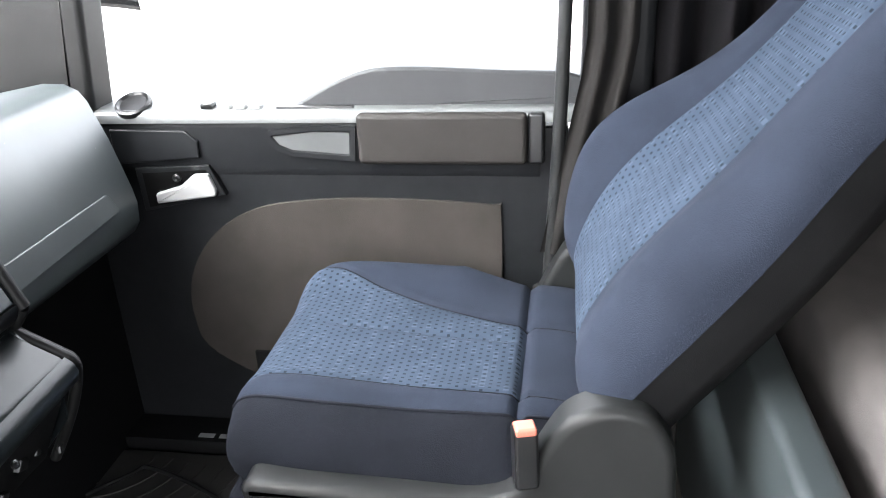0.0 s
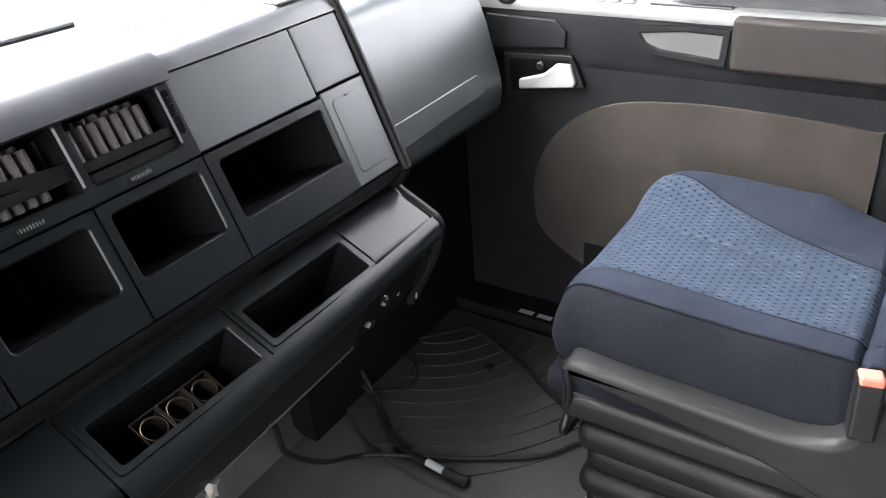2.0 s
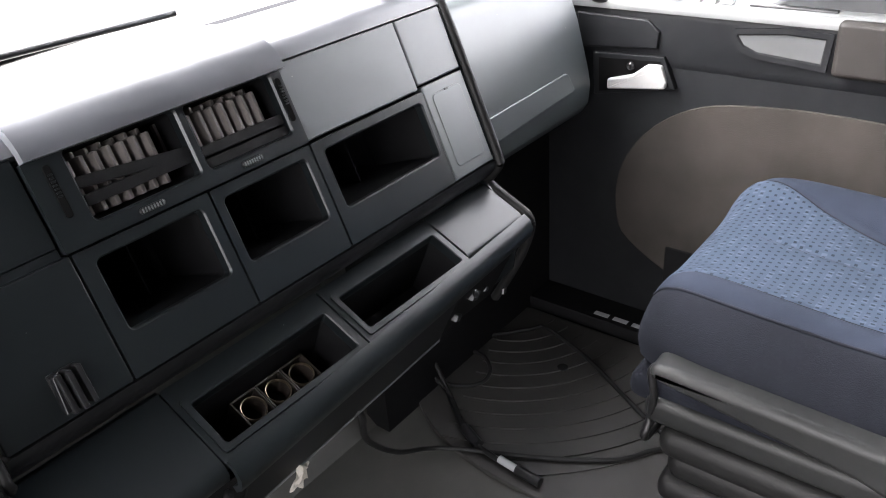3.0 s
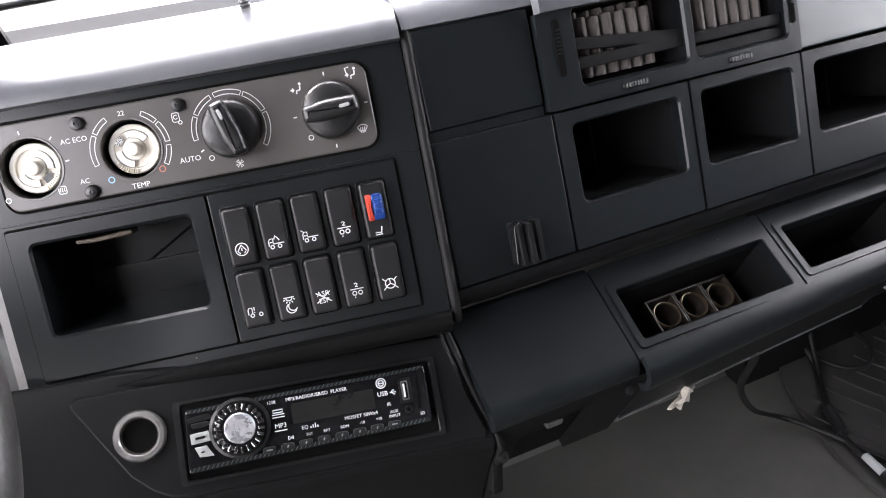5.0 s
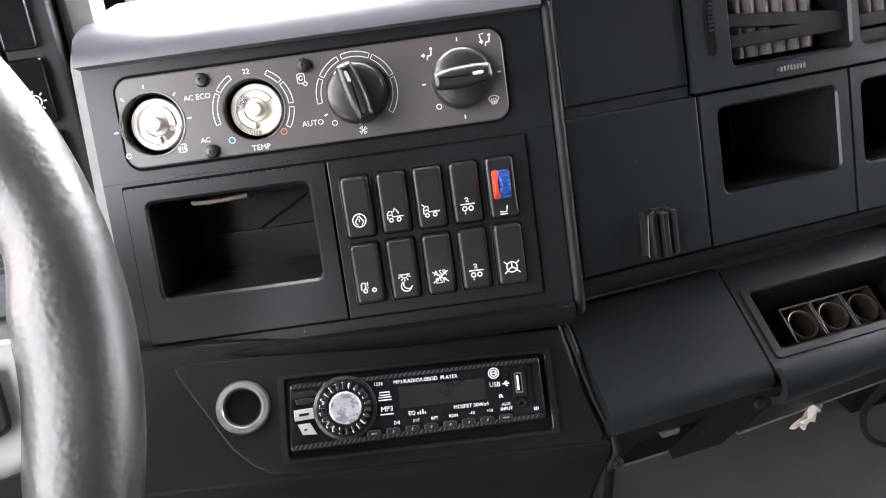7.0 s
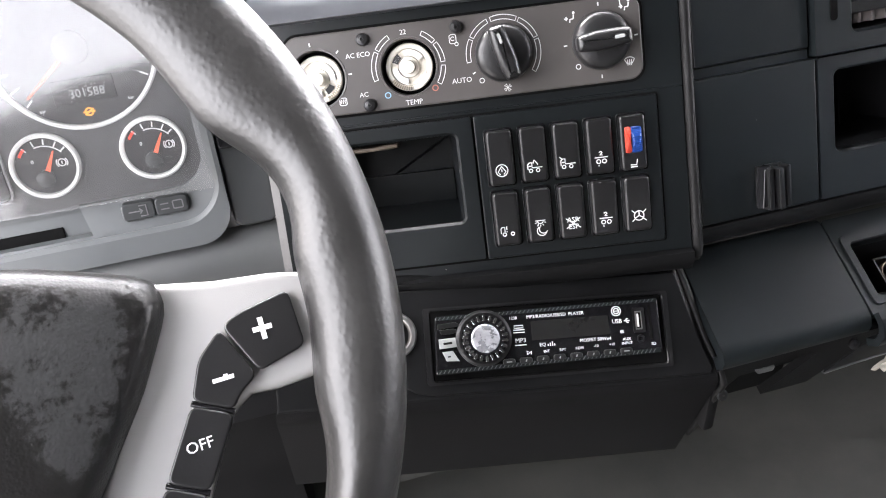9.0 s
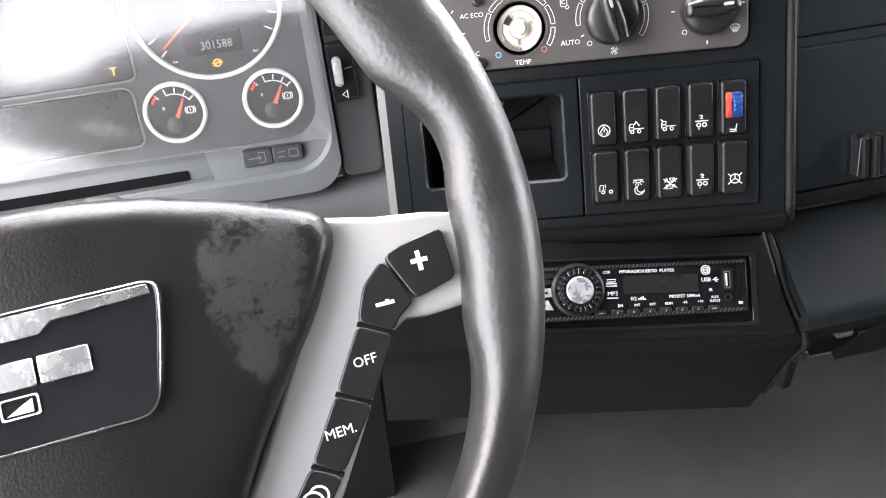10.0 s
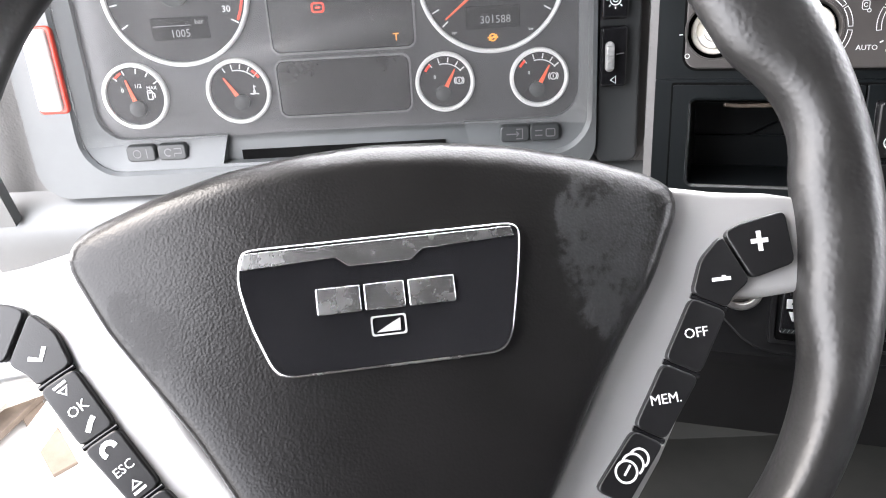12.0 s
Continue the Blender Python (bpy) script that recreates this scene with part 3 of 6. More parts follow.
for a, b, i0, i1 in bins:
    hole = rrect(i0, i1, -0.0300, 0.0300, 0.005)
    bm = bmesh.new()
    ring(bm, rrect(a + 0.0006, b - 0.0006, -0.0645, 0.0405, 0.0015), hole, -0.012, 0.0, 0.0015)
    fr = part("compartment_frame", bm, DASH, dash, "", UP, 30)
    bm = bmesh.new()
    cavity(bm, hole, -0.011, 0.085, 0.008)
    # Compartment shade is put into the wall colour.
    part("compartment", bm, DARK, fr, "empty compartment, near black for its shade", UP, 30)
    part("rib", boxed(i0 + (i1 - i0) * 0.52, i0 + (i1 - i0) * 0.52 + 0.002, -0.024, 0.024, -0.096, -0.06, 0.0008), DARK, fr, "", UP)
# tray
bm = bmesh.new()
sweep_u(bm, sheet([(0.046, -0.004), (0.043, -0.0005), (0.040, 0.0), (-0.036, 0.0), (-0.043, -0.001), (-0.049, -0.005), (-0.051, -0.012), (-0.048, -0.020)], -0.01), -0.174, -0.0475)
part("tray_cover", bm, DASH, dash, "smooth blank tray cover", TRAY, 50)
bm = bmesh.new()
sweep_u(bm, sheet([(0.046, -0.003), (0.043, 0.0003), (0.038, 0.0015), (-0.016, 0.0015), (-0.0225, -0.001), (-0.026, -0.006)], -0.01), 0.3030, 0.4120)
part("tray_flap", bm, DASH, dash, "smooth end flap of the tray", TRAY, 50)
for a, b, i0, i1, j0, j1 in ((-0.0465, 0.1312, -0.0335, 0.1205, -0.0290, 0.0175), (0.1322, 0.3020, 0.1450, 0.2920, -0.0215, 0.0225)):
    hole = rrect(i0, i1, j0, j1, 0.003)
    bm = bmesh.new()
    ring(bm, [(x, y + (0.046 * (x + 0.046) if y < 0 else 0)) for x, y in rrect(a + 0.0006, b - 0.0006, -0.043, 0.042, 0.002)], rrect(i0 - 0.007, i1 + 0.007, j0 - 0.007, j1 + 0.007, 0.004), -0.012, 0.0)
    fr = part("tray_frame", bm, DASH, dash, "", TRAY, 30)
    bm = bmesh.new()
    ring(bm, rrect(i0 - 0.0066, i1 + 0.0066, j0 - 0.0066, j1 + 0.0066, 0.004), hole, -0.012, 0.0016, 0.001)
    part("inner_frame", bm, DASH, fr, "", TRAY, 30)
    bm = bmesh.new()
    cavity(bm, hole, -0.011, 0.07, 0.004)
    # Tray walls darker than the dash, with their shade in the colour.
    part("compartment", bm, DARK, fr, "deep tray, near black for its shade", TRAY, 30)
bm = bmesh.new()
extrude_x(bm, sheet([(0.6645, 0.4885), (0.6575, 0.4835), (0.6545, 0.4770), (0.6560, 0.4700), (0.6640, 0.4640)], 0.006), -0.046, 0.4100)
for v in bm.verts:
    v.co.y += 0.041 * (v.co.x + 0.046)
    v.co.z += 0.0206 * (v.co.x + 0.046)
part("tray_lip", bm, DASH, dash, "rounded front lip", I4, 60)
bm = bmesh.new()
extrude_x(bm, [(0.668, 0.466), (0.674, 0.468), (0.722, 0.372), (0.715, 0.368)], -0.020, 0.292)
for v in bm.verts:
    v.co.y += 0.035 * (v.co.x + 0.02)
    v.co.z += 0.018 * (v.co.x + 0.02)
part("lower_flap", bm, DASH_SOFT, dash, "dark flap below the tray", I4)
bm = bmesh.new()
tube(bm, [(-0.020, 0.7165, 0.3685), (0.136, 0.7220, 0.3713), (0.292, 0.7274, 0.3741)], 0.0028, 8, 4)
part("flap_edge", bm, DASH_GREY, dash, "pale lower edge of the flap", I4, 60)
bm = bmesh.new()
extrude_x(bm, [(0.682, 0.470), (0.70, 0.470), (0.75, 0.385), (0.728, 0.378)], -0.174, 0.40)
# Shade under the tray is put into the carrier's near-black colour.
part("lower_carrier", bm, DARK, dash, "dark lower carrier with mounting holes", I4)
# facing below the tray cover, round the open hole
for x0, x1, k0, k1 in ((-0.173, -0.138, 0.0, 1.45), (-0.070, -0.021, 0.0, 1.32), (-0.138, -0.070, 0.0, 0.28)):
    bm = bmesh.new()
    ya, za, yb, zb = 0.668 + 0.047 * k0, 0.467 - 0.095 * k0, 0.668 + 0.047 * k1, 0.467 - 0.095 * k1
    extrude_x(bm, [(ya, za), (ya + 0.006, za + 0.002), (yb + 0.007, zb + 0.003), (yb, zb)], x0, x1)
    # Facing painted near black for the shade below the tray cover.
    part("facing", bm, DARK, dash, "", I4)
bm = bmesh.new()
box(bm, -0.172, -0.162, 0.672, 0.740, 0.392, 0.470, 0.003)
part("bracket", bm, DARK, dash, "", I4)
for x, y, z in ((-0.048, 0.6715, 0.452), (0.298, 0.6725, 0.455), (-0.165, 0.668, 0.438)):
    part("screw", turned_part([(0.0045, 0.0), (0.0045, 0.002), (0.003, 0.0028), (0.001, 0.0028)], n=12), BLACK, dash, "", frame_at((x, y, z), (1, 0, 0), (0, 0.45, 0.89)))
# rubber edge at the passenger end
edge = [(0.875, 0.738), (0.835, 0.7530), (0.806, 0.7490), (0.794, 0.7330), upyz(0.05), upyz(-0.062), (0.7215, 0.553), (0.7335, 0.5350), (0.7420, 0.5260), (0.695, 0.5005), (0.6815, 0.492), (0.679, 0.478), (0.692, 0.440), (0.712, 0.400), (0.735, 0.360)]
bm = bmesh.new()
tube(bm, [(0.4215, y, z) for y, z in edge], 0.0062, 10, 5)
part("edge_seal", bm, RUBBER, dash, "black rubber edging", I4, 60)
bm = bmesh.new()
tube(bm, [(0.4290, y + 0.004, z - 0.002) for y, z in edge], 0.0050, 10, 5)
part("edge_seal", bm, DASH_SOFT, dash, "black rubber edging", I4, 60)
bm = bmesh.new()
extrude_x(bm, [upyz(0.115), upyz(-0.06), (0.74, 0.53), (0.69, 0.49), (0.70, 0.42), (0.75, 0.36), (0.95, 0.36), (1.0, 0.72), (0.84, 0.74)], 0.4135, 0.4170)
part("end_wall", bm, DASH, dash, "", I4)
# relay bits and clips hanging under the tray
for x, y, z, s in ((0.345, 0.715, 0.415, 0.014), (0.362, 0.73, 0.398, 0.011), (0.378, 0.72, 0.404, 0.009), (0.318, 0.72, 0.395, 0.010)):
    part("clip", boxed(-s, s, -s * 0.6, s * 0.6, -s * 0.5, s * 0.5, 0.002), BLACK, dash, "", pose(x, y, z, 20, 30, 25))
part("clip", boxed(-0.006, 0.006, -0.002, 0.002, -0.004, 0.004, 0.001), BLACK, dash, "small clip", pose(0.392, 0.70, 0.398, 0, 20, 20))
part("hole_back", boxed(-0.170, -0.030, 0.752, 0.764, 0.325, 0.440, 0.002), DARK, dash, "", I4)
part("relay_box", boxed(-0.130, -0.080, 0.735, 0.775, 0.385, 0.425, 0.003), BLACK, dash, "", I4)
part("cable_plug", boxed(-0.106, -0.090, 0.70, 0.735, 0.408, 0.415, 0.002), DASH_GREY, dash, "grey plug inside the open hole", I4)

# dashboard corner towards the passenger door
bm = bmesh.new()
corner = [(1.27, 0.640), (1.05, 0.672), (0.965, 0.687), (0.930, 0.686), (0.909, 0.676), (0.898, 0.660), (0.876, 0.60), (0.8545, 0.52), (0.8500, 0.495), (0.853, 0.462), (0.866, 0.443), (0.90, 0.436), (1.0, 0.436)]
extrude_x(bm, sheet(corner, -0.012), 0.424, 0.880)
part("corner_panel", bm, GREY_SHEEN, dash, "smooth dashboard corner beside the passenger door", I4, 50)
cf = frame_at((0, 0.8542, 0.52), (1, 0, 0), (0, 0.26, 0.966))
bm = bmesh.new()
prism(bm, rounded([(0.50, -0.033), (0.825, -0.021), (0.813, 0.013), (0.50, 0.007)], 0.008, 4), -0.004, 0.0024, 0.0018)
part("embossed_band", bm, GREY_SHEEN, dash, "", cf)
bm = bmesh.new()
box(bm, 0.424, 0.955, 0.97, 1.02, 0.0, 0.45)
# Footwell shade is put into the wall's near-black colour.
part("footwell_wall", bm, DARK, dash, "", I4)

# air vents
UPV = UP @ Matrix.Translation((0, 0, 0.0045))
vent = thing("air_vent", "black double air vent with dusty grey slats", "air vent", UP @ Matrix.Translation((0.05, 0.0815, 0)))
for a, b, i0, i1 in ((-0.0715, 0.0612, -0.0400, 0.0565), (0.0612, 0.1712, 0.0660, 0.1580)):
    bm = bmesh.new()
    hole = rrect(i0, i1, 0.0565, 0.1125, 0.004)
    ring(bm, rrect(a, b, 0.0430, 0.1130, 0.0008), hole, -0.012, 0.0, 0.0018)
    fr = part("frame", bm, DASH, vent, "", UPV, 30)
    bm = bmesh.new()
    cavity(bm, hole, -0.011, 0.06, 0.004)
    # Duct walls painted near black for the shade inside.
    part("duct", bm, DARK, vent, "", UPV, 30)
bm = bmesh.new()
sweep_u(bm, sheet([(0.1126, 0.0), (0.1190, -0.0003), (0.1260, -0.0025), (0.1330, -0.0065), (0.1400, -0.0120), (0.1480, -0.0215), (0.1555, -0.0360), (0.1620, -0.0560), (0.1700, -0.0900), (0.1745, -0.1250)], -0.01), -0.0715, 0.1712)
part("hood", bm, DASH_TOP, vent, "rounded hood over the vents", UPV, 60)
for u0, low, back in ((0.078, 0.0745, 0.0), (-0.030, 0.0600, 0.002)):
    for k in range(7):
        sm = UPV @ Matrix.Translation((u0 + 0.0115 * k, 0, -back)) @ Matrix.Rotation(radians(24), 4, "Y")
        top = 0.1045 + 0.0008 * (k % 2)
        sl = part("slat", boxed(-0.0024, 0.0024, low, top, -0.034, -0.012, 0.0011, 3), VENT, vent, "dusty grey slat", sm)
        part("hook", prismed(rrect(-0.0021, 0.0021, top - 0.0010, top + 0.0050, 0.0015, 3), -0.031, -0.019, 0.0010), VENT, sl, "", sm)
for u0, u1, v, tilt in ((-0.039, 0.056, 0.0725, 0), (-0.041, 0.060, 0.083, -6), (0.067, 0.157, 0.0720, 0), (0.067, 0.157, 0.0610, 0)):
    part("louvre", boxed(u0, u1, -0.0046, 0.0046, -0.014, -0.004, 0.0012), DARK, vent, "black cross louvre", UPV @ Matrix.Translation((0, v, 0)) @ Matrix.Rotation(radians(tilt), 4, "Z"))
for u in (0.060, 0.1555):
    part("link_bar", boxed(u - 0.0018, u + 0.0018, 0.080, 0.108, -0.040, -0.034, 0.0008), VENT, vent, "", UPV @ Matrix.Translation((-0.006, 0, 0)))
for u in (0.004, 0.106):
    bm = bmesh.new()
    prism(bm, rrect(u - 0.0115, u + 0.0115, 0.0465, 0.0515, 0.0024), -0.001, 0.0022, 0.001)
    wheel_ = part("thumbwheel", bm, BLACK, vent, "", UPV)
    for k in range(8):
        part("ridge", boxed(u - 0.0096 + 0.0026 * k, u - 0.0084 + 0.0026 * k, 0.0472, 0.0508, 0.0018, 0.0030, 0.0003), DASH_GREY, wheel_, "", UPV)
for u in (0.1645, -0.0560):
    bm = bmesh.new()
    prism(bm, rrect(u - 0.0029, u + 0.0029, 0.066, 0.107, 0.0027), -0.001, 0.0008, 0.0005)
    sl = part("slider_slot", bm, VOID, vent, "", UPV)
    for k in range(7):
        part("ridge", boxed(u - 0.0018, u + 0.0018, 0.082 + 0.0028 * k, 0.0833 + 0.0028 * k, 0.0006, 0.0022, 0.0003), DASH, sl, "", UPV)

# phone holder stub
hook = thing("phone_holder_base", "black plastic holder stub glued to the dashboard panel", "holder", UP @ Matrix.Translation((-0.112, -0.045, 0)))
part("back_plate", boxed(-0.123, -0.101, -0.060, -0.028, 0.0, 0.002, 0.0008), BLACK, hook, "", UP)
for u, h in ((-0.1185, 0.014), (-0.1120, 0.017), (-0.1030, 0.012)):
    part("rib", boxed(u - 0.0022, u + 0.0022, -0.060, -0.029, 0.001, h, 0.0012), BLACK, hook, "", UP)
part("clamp", prismed([(-0.122, -0.030), (-0.1165, -0.0275), (-0.1165, -0.056), (-0.1245, -0.058)], 0.002, 0.011, 0.001), GLOSS, hook, "chipped glossy edge", UP)

# cup and coin holder in the tray
coin = thing("coin_holder", "grimy brown coin holder with three round metal rims", "coin holder", TRAY @ Matrix.Translation((0.05, -0.005, -0.06)))
part("block", boxed(0.004, 0.096, -0.0235, 0.0125, -0.075, -0.0560, 0.002), DARK, coin, "", TRAY)
for k in range(3):
    u = 0.0205 + 0.0290 * k
    bm = bmesh.new()
    ring(bm, rrect(u - 0.0142, u + 0.0142, -0.0225, 0.0115, 0.001, 3), rrect(u - 0.0128, u + 0.0128, -0.0205, 0.0098, 0.001, 3), -0.058, -0.0335)
    part("collar", bm, surface("grimy_brown", (0.022, 0.017, 0.013), 0.5, grain=500, bump=0.4) if k == 0 else bpy.data.materials["grimy_brown"], coin, "", TRAY)
    part("rim", turned_part([(0.0124, -0.0375), (0.0124, -0.0352), (0.0119, -0.0343), (0.0112, -0.0346), (0.0110, -0.0360), (0.0110, -0.0375)], u, -0.0050, 36), DULL_BRASS, coin, "dull metal rim", TRAY)
    part("tube", turned_part([(0.0122, -0.0560), (0.0122, -0.0376), (0.0110, -0.0376), (0.0108, -0.0560)], u, -0.0050, 36), bpy.data.materials["grimy_brown"], coin, "", TRAY)

# ---- centre console facing the driver ----
con = thing("centre_console", "dark grey moulded centre console angled to the driver", "console", Matrix.Translation((-0.3, 0.85, 0.0)))
hole = rrect(-0.1125, -0.0072, -0.0677, -0.0046, 0.004)
bm = bmesh.new()
ring(bm, rrect(-0.139, 0.154, -0.108, 0.0100, 0.002), hole, -0.014, -0.0025)
part("face", bm, DASH, con, "", CON, 30)
bm = bmesh.new()
sweep_u(bm, sheet([(0.084, -0.0025), (0.0900, -0.0030), (0.0960, -0.0065), (0.1000, -0.0130), (0.1050, -0.024), (0.1175, -0.055), (0.1300, -0.090), (0.1270, -0.100), (0.04, -0.100)], -0.01), -0.139, 0.154)
part("top_pad", bm, DASH_TOP, con, "rounded console top", CON, 60)
bm = bmesh.new()
sweep_u(bm, sheet([(-0.1065, -0.0025), (-0.1110, -0.0035), (-0.1150, -0.0075), (-0.1170, -0.014), (-0.1150, -0.05)], 0.008), -0.139, 0.154)
part("padded_roll", bm, DASH_SOFT, con, "", CON, 60)
bm = bmesh.new()
prism(bm, [(-0.1165, -0.40), (0.10, -0.40), (0.1015, -0.03), (0.096, -0.0075), (0.0865, -0.0028), (-0.1065, -0.0028), (-0.1165, -0.013)], 0, 0.006)
part("side_wall", bm, GRAINED, con, "grained console side", CON @ Matrix(((0, 0, -1, -0.139), (1, 0, 0, 0), (0, 1, 0, 0), (0, 0, 0, 1))))
bm = bmesh.new()
tube(bm, [(0.1585, v, w) for v, w in ((0.088, -0.05), (0.094, -0.012), (0.085, -0.004), (0.05, -0.004), (-0.05, -0.004), (-0.108, -0.004), (-0.116, -0.02))], 0.0038, 8, 5)
part("seam_seal", bm, RUBBER, con, "", CON, 60)
# storage pocket
pocket = thing("storage_pocket", "empty black pocket with a scrap of tape", "storage pocket", CON @ Matrix.Translation((-0.06, -0.045, 0)))
bm = bmesh.new()
ring(bm, rrect(-0.1272, 0.1364, -0.0990, 0.0080, 0.002), hole, -0.0032, -0.0016)
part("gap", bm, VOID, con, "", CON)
bm = bmesh.new()
ring(bm, rrect(-0.1258, 0.0046, -0.0968, 0.0062, 0.0015), hole, -0.0022, 0.0010, 0.0018)
part("frame", bm, DASH, pocket, "", CON, 30)
bm = bmesh.new()
cavity(bm, hole, -0.003, 0.085, 0.006)
part("box", bm, DASH, pocket, "", CON, 30)
part("back_step", boxed(-0.1065, -0.0132, -0.0630, -0.0370, -0.090, -0.0800, 0.0010), DASH, pocket, "", CON)
bm = bmesh.new()
box(bm, -0.088, -0.050, -0.0105, -0.0075, -0.030, -0.012, 0.001)
bmesh.ops.subdivide_edges(bm, edges=bm.edges[:], cuts=3, use_grid_fill=True)
for v in bm.verts:
    v.co.y += 0.0022 * noise.noise(v.co * 90)
solid("tape_scrap", bm, surface("brown_tape", (0.085, 0.066, 0.048), 0.5, grain=300, bump=0.3), "crumpled brown tape scrap under the pocket's roof", "tape", CON)

# climate control panel
hv = thing("climate_panel", "brown-grey climate control panel with two knobs missing", "control panel", CON @ Matrix.Translation((0.004, 0.0455, 0)))
KN = (-0.0988, -0.0340, 0.0325, 0.0995)
KV = (0.0449, 0.0456, 0.0468, 0.0470)
WELLS = [arc(KN[k], KV[k], r, 0, 360 - 7.5, 47) for k, r in ((0, 0.0200), (1, 0.0196))]


def pierced(outline, holes, w0, w1, bev=0.0):
    """A plate from w0 to w1 with holes through it; bev: chamfer of its outer edge."""
    bm = bmesh.new()
    for w, d in ((w1, bev), (w0, 0.0)):
        loops = [loop(bm, shrink(ccw(outline), d) if d else ccw(outline), w)] + [loop(bm, h, w) for h in holes]
        edges = [bm.edges.new((lp[i - 1], lp[i])) for lp in loops for i in range(len(lp))]
        bmesh.ops.triangle_fill(bm, edges=edges, use_beauty=True)
        if w == w1:
            upper = loops
    skirt = loop(bm, ccw(outline), w1 - bev) if bev else upper[0]
    if bev:
        bridge(bm, skirt, upper[0])
    bridge(bm, loops[0], skirt)
    for a, b in zip(loops[1:], upper[1:]):
        bridge(bm, a, b)
    return bm


part("face", pierced([(-0.139, 0.0102), (0.154, 0.0102), (0.154, 0.0865), (-0.139, 0.0865)], WELLS, -0.014, -0.0025), DASH, con, "", CON, 30)
part("gasket", pierced(rrect(-0.1208, 0.1293, 0.0164, 0.0770, 0.0110), WELLS, -0.0024, -0.0006), VOID, hv, "", CON)
part("plate", pierced(rrect(-0.1190, 0.1275, 0.0182, 0.0752, 0.0095, 8), WELLS, -0.0005, 0.0012, 0.0009), PANEL, hv, "", CON)
for k in (0, 1):
    r = (0.0200, 0.0196)[k]
    u, v = KN[k], KV[k]
    part("socket_rim", turned_part([(r + 0.0012, 0.0011), (r + 0.0010, 0.0018), (r - 0.0002, 0.0017), (r - 0.0004, 0.0), (r - 0.0006, -0.0135)], u, v, 48), PANEL, hv, "", CON)
    # Shallow socket floor, its shade put into the colour.
    sock = part("socket", turned_part([(r - 0.0005, -0.0136), (r - 0.0005, -0.0125), (0.0004, -0.0125)], u, v, 48), bpy.data.materials.get("shade_and_joint_black"), hv, "open knob socket", CON)
    part("disc", turned_part([(0.0166, -0.0124), (0.0166, -0.0070), (0.0160, -0.0062), (0.0130, -0.0062), (0.0124, -0.0085), (0.0075, -0.0088), (0.0070, -0.0060), (0.0048, -0.0052), (0.0046, 0.0005), (0.0040, 0.0012), (0.0004, 0.0012)], u, v, 44), CREAM, sock, "bare cream knob socket", CON)
    a0 = (200, 30)[k]
    ar = bmesh.new()
    for b0, b1 in ((a0, a0 + 75), (a0 + 150, a0 + 230)):
        strokes(ar, [arc(u, v, 0.0100, b0, b1, 14)], 0.0040, -0.0088, 0.0034)
    part("ring_segment", ar, WHITE, sock, "white moulded segment", CON)
    part("spring_clip", stroked([arc(u, v, 0.0102, a0 + 95, a0 + 130, 8)], 0.0042, -0.0060), CHROME if k else BLACK, sock, "", CON)
    tk = bmesh.new()
    for i in range(10):
        a = radians((290, 215)[k] + 6 * i)
        strokes(tk, [[(u + 0.0134 * math.cos(a), v + 0.0134 * math.sin(a)), (u + 0.0160 * math.cos(a), v + 0.0160 * math.sin(a))]], 0.0008, -0.0062, 0.0012)
    part("teeth", tk, BRASS, sock, "", CON)
for k, turn in ((2, 16), (3, -86)):
    kf = CON @ Matrix.Translation((KN[k], KV[k], 0)) @ Matrix.Rotation(radians(turn), 4, "Z")
    knob = part("knob", turned_part([(0.0197, 0.001), (0.0197, 0.004), (0.0194, 0.0075), (0.0186, 0.0100), (0.0170, 0.0118), (0.0140, 0.0130), (0.0080, 0.0138), (0.001, 0.0140)], n=44), BLACK, hv, "black rotary knob", kf)
    part("grip_bar", prismed(rounded([(-0.0050, -0.0186), (0.0050, -0.0186), (0.0068, -0.006), (0.0064, 0.008), (0.0052, 0.0186), (-0.0052, 0.0186), (-0.0064, 0.008), (-0.0068, -0.006)], 0.003, 4), 0.0080, 0.0215, 0.0046, 6), BLACK, knob, "", kf)
    part("pointer", prismed(rrect(-0.0011, 0.0011, 0.0060, 0.0130, 0.0009, 3), 0.0210, 0.0218, 0.0002), GREY_PRINT, knob, "", kf)
for u, v in ((-0.0633, 0.0678), (0.0018, 0.0680), (-0.0640, 0.0229)):
    part("push_button", turned_part([(0.0045, 0.001), (0.0045, 0.0035), (0.0036, 0.0052), (0.0012, 0.0056), (0.0010, 0.0046), (0.0003, 0.0046)], u, v, 20), BLACK, hv, "", CON)
for body, u, v, s in (("22", -0.0349, 0.0692, 0.0046), ("AC ECO", -0.0680, 0.0577, 0.0047), ("AC", -0.0674, 0.0304, 0.0047), ("TEMP", -0.0330, 0.0212, 0.0050), ("AUTO", 0.0020, 0.0318, 0.0050)):
    part("word", words(body, u, v, s, 0.0013), WHITE, hv, "white lettering", CON)


def print_on(name, lines, width):
    part(name, stroked(lines, width, 0.0013), WHITE, hv, "white print", CON)


for k, spans in ((1, ((196, 150), (146, 118), (62, 38), (34, 2), (-4, -34), (100, 124))), (2, ((188, 152), (148, 112), (106, 64), (60, 20), (16, -36)))):
    for a0, a1 in spans[:5]:
        o, i = arc(KN[k], KV[k], 0.0258, a0, a1, 8), arc(KN[k], KV[k], 0.0228, a1, a0, 8)
        print_on("scale_segment", [o + i + [o[0]]], 0.0005)
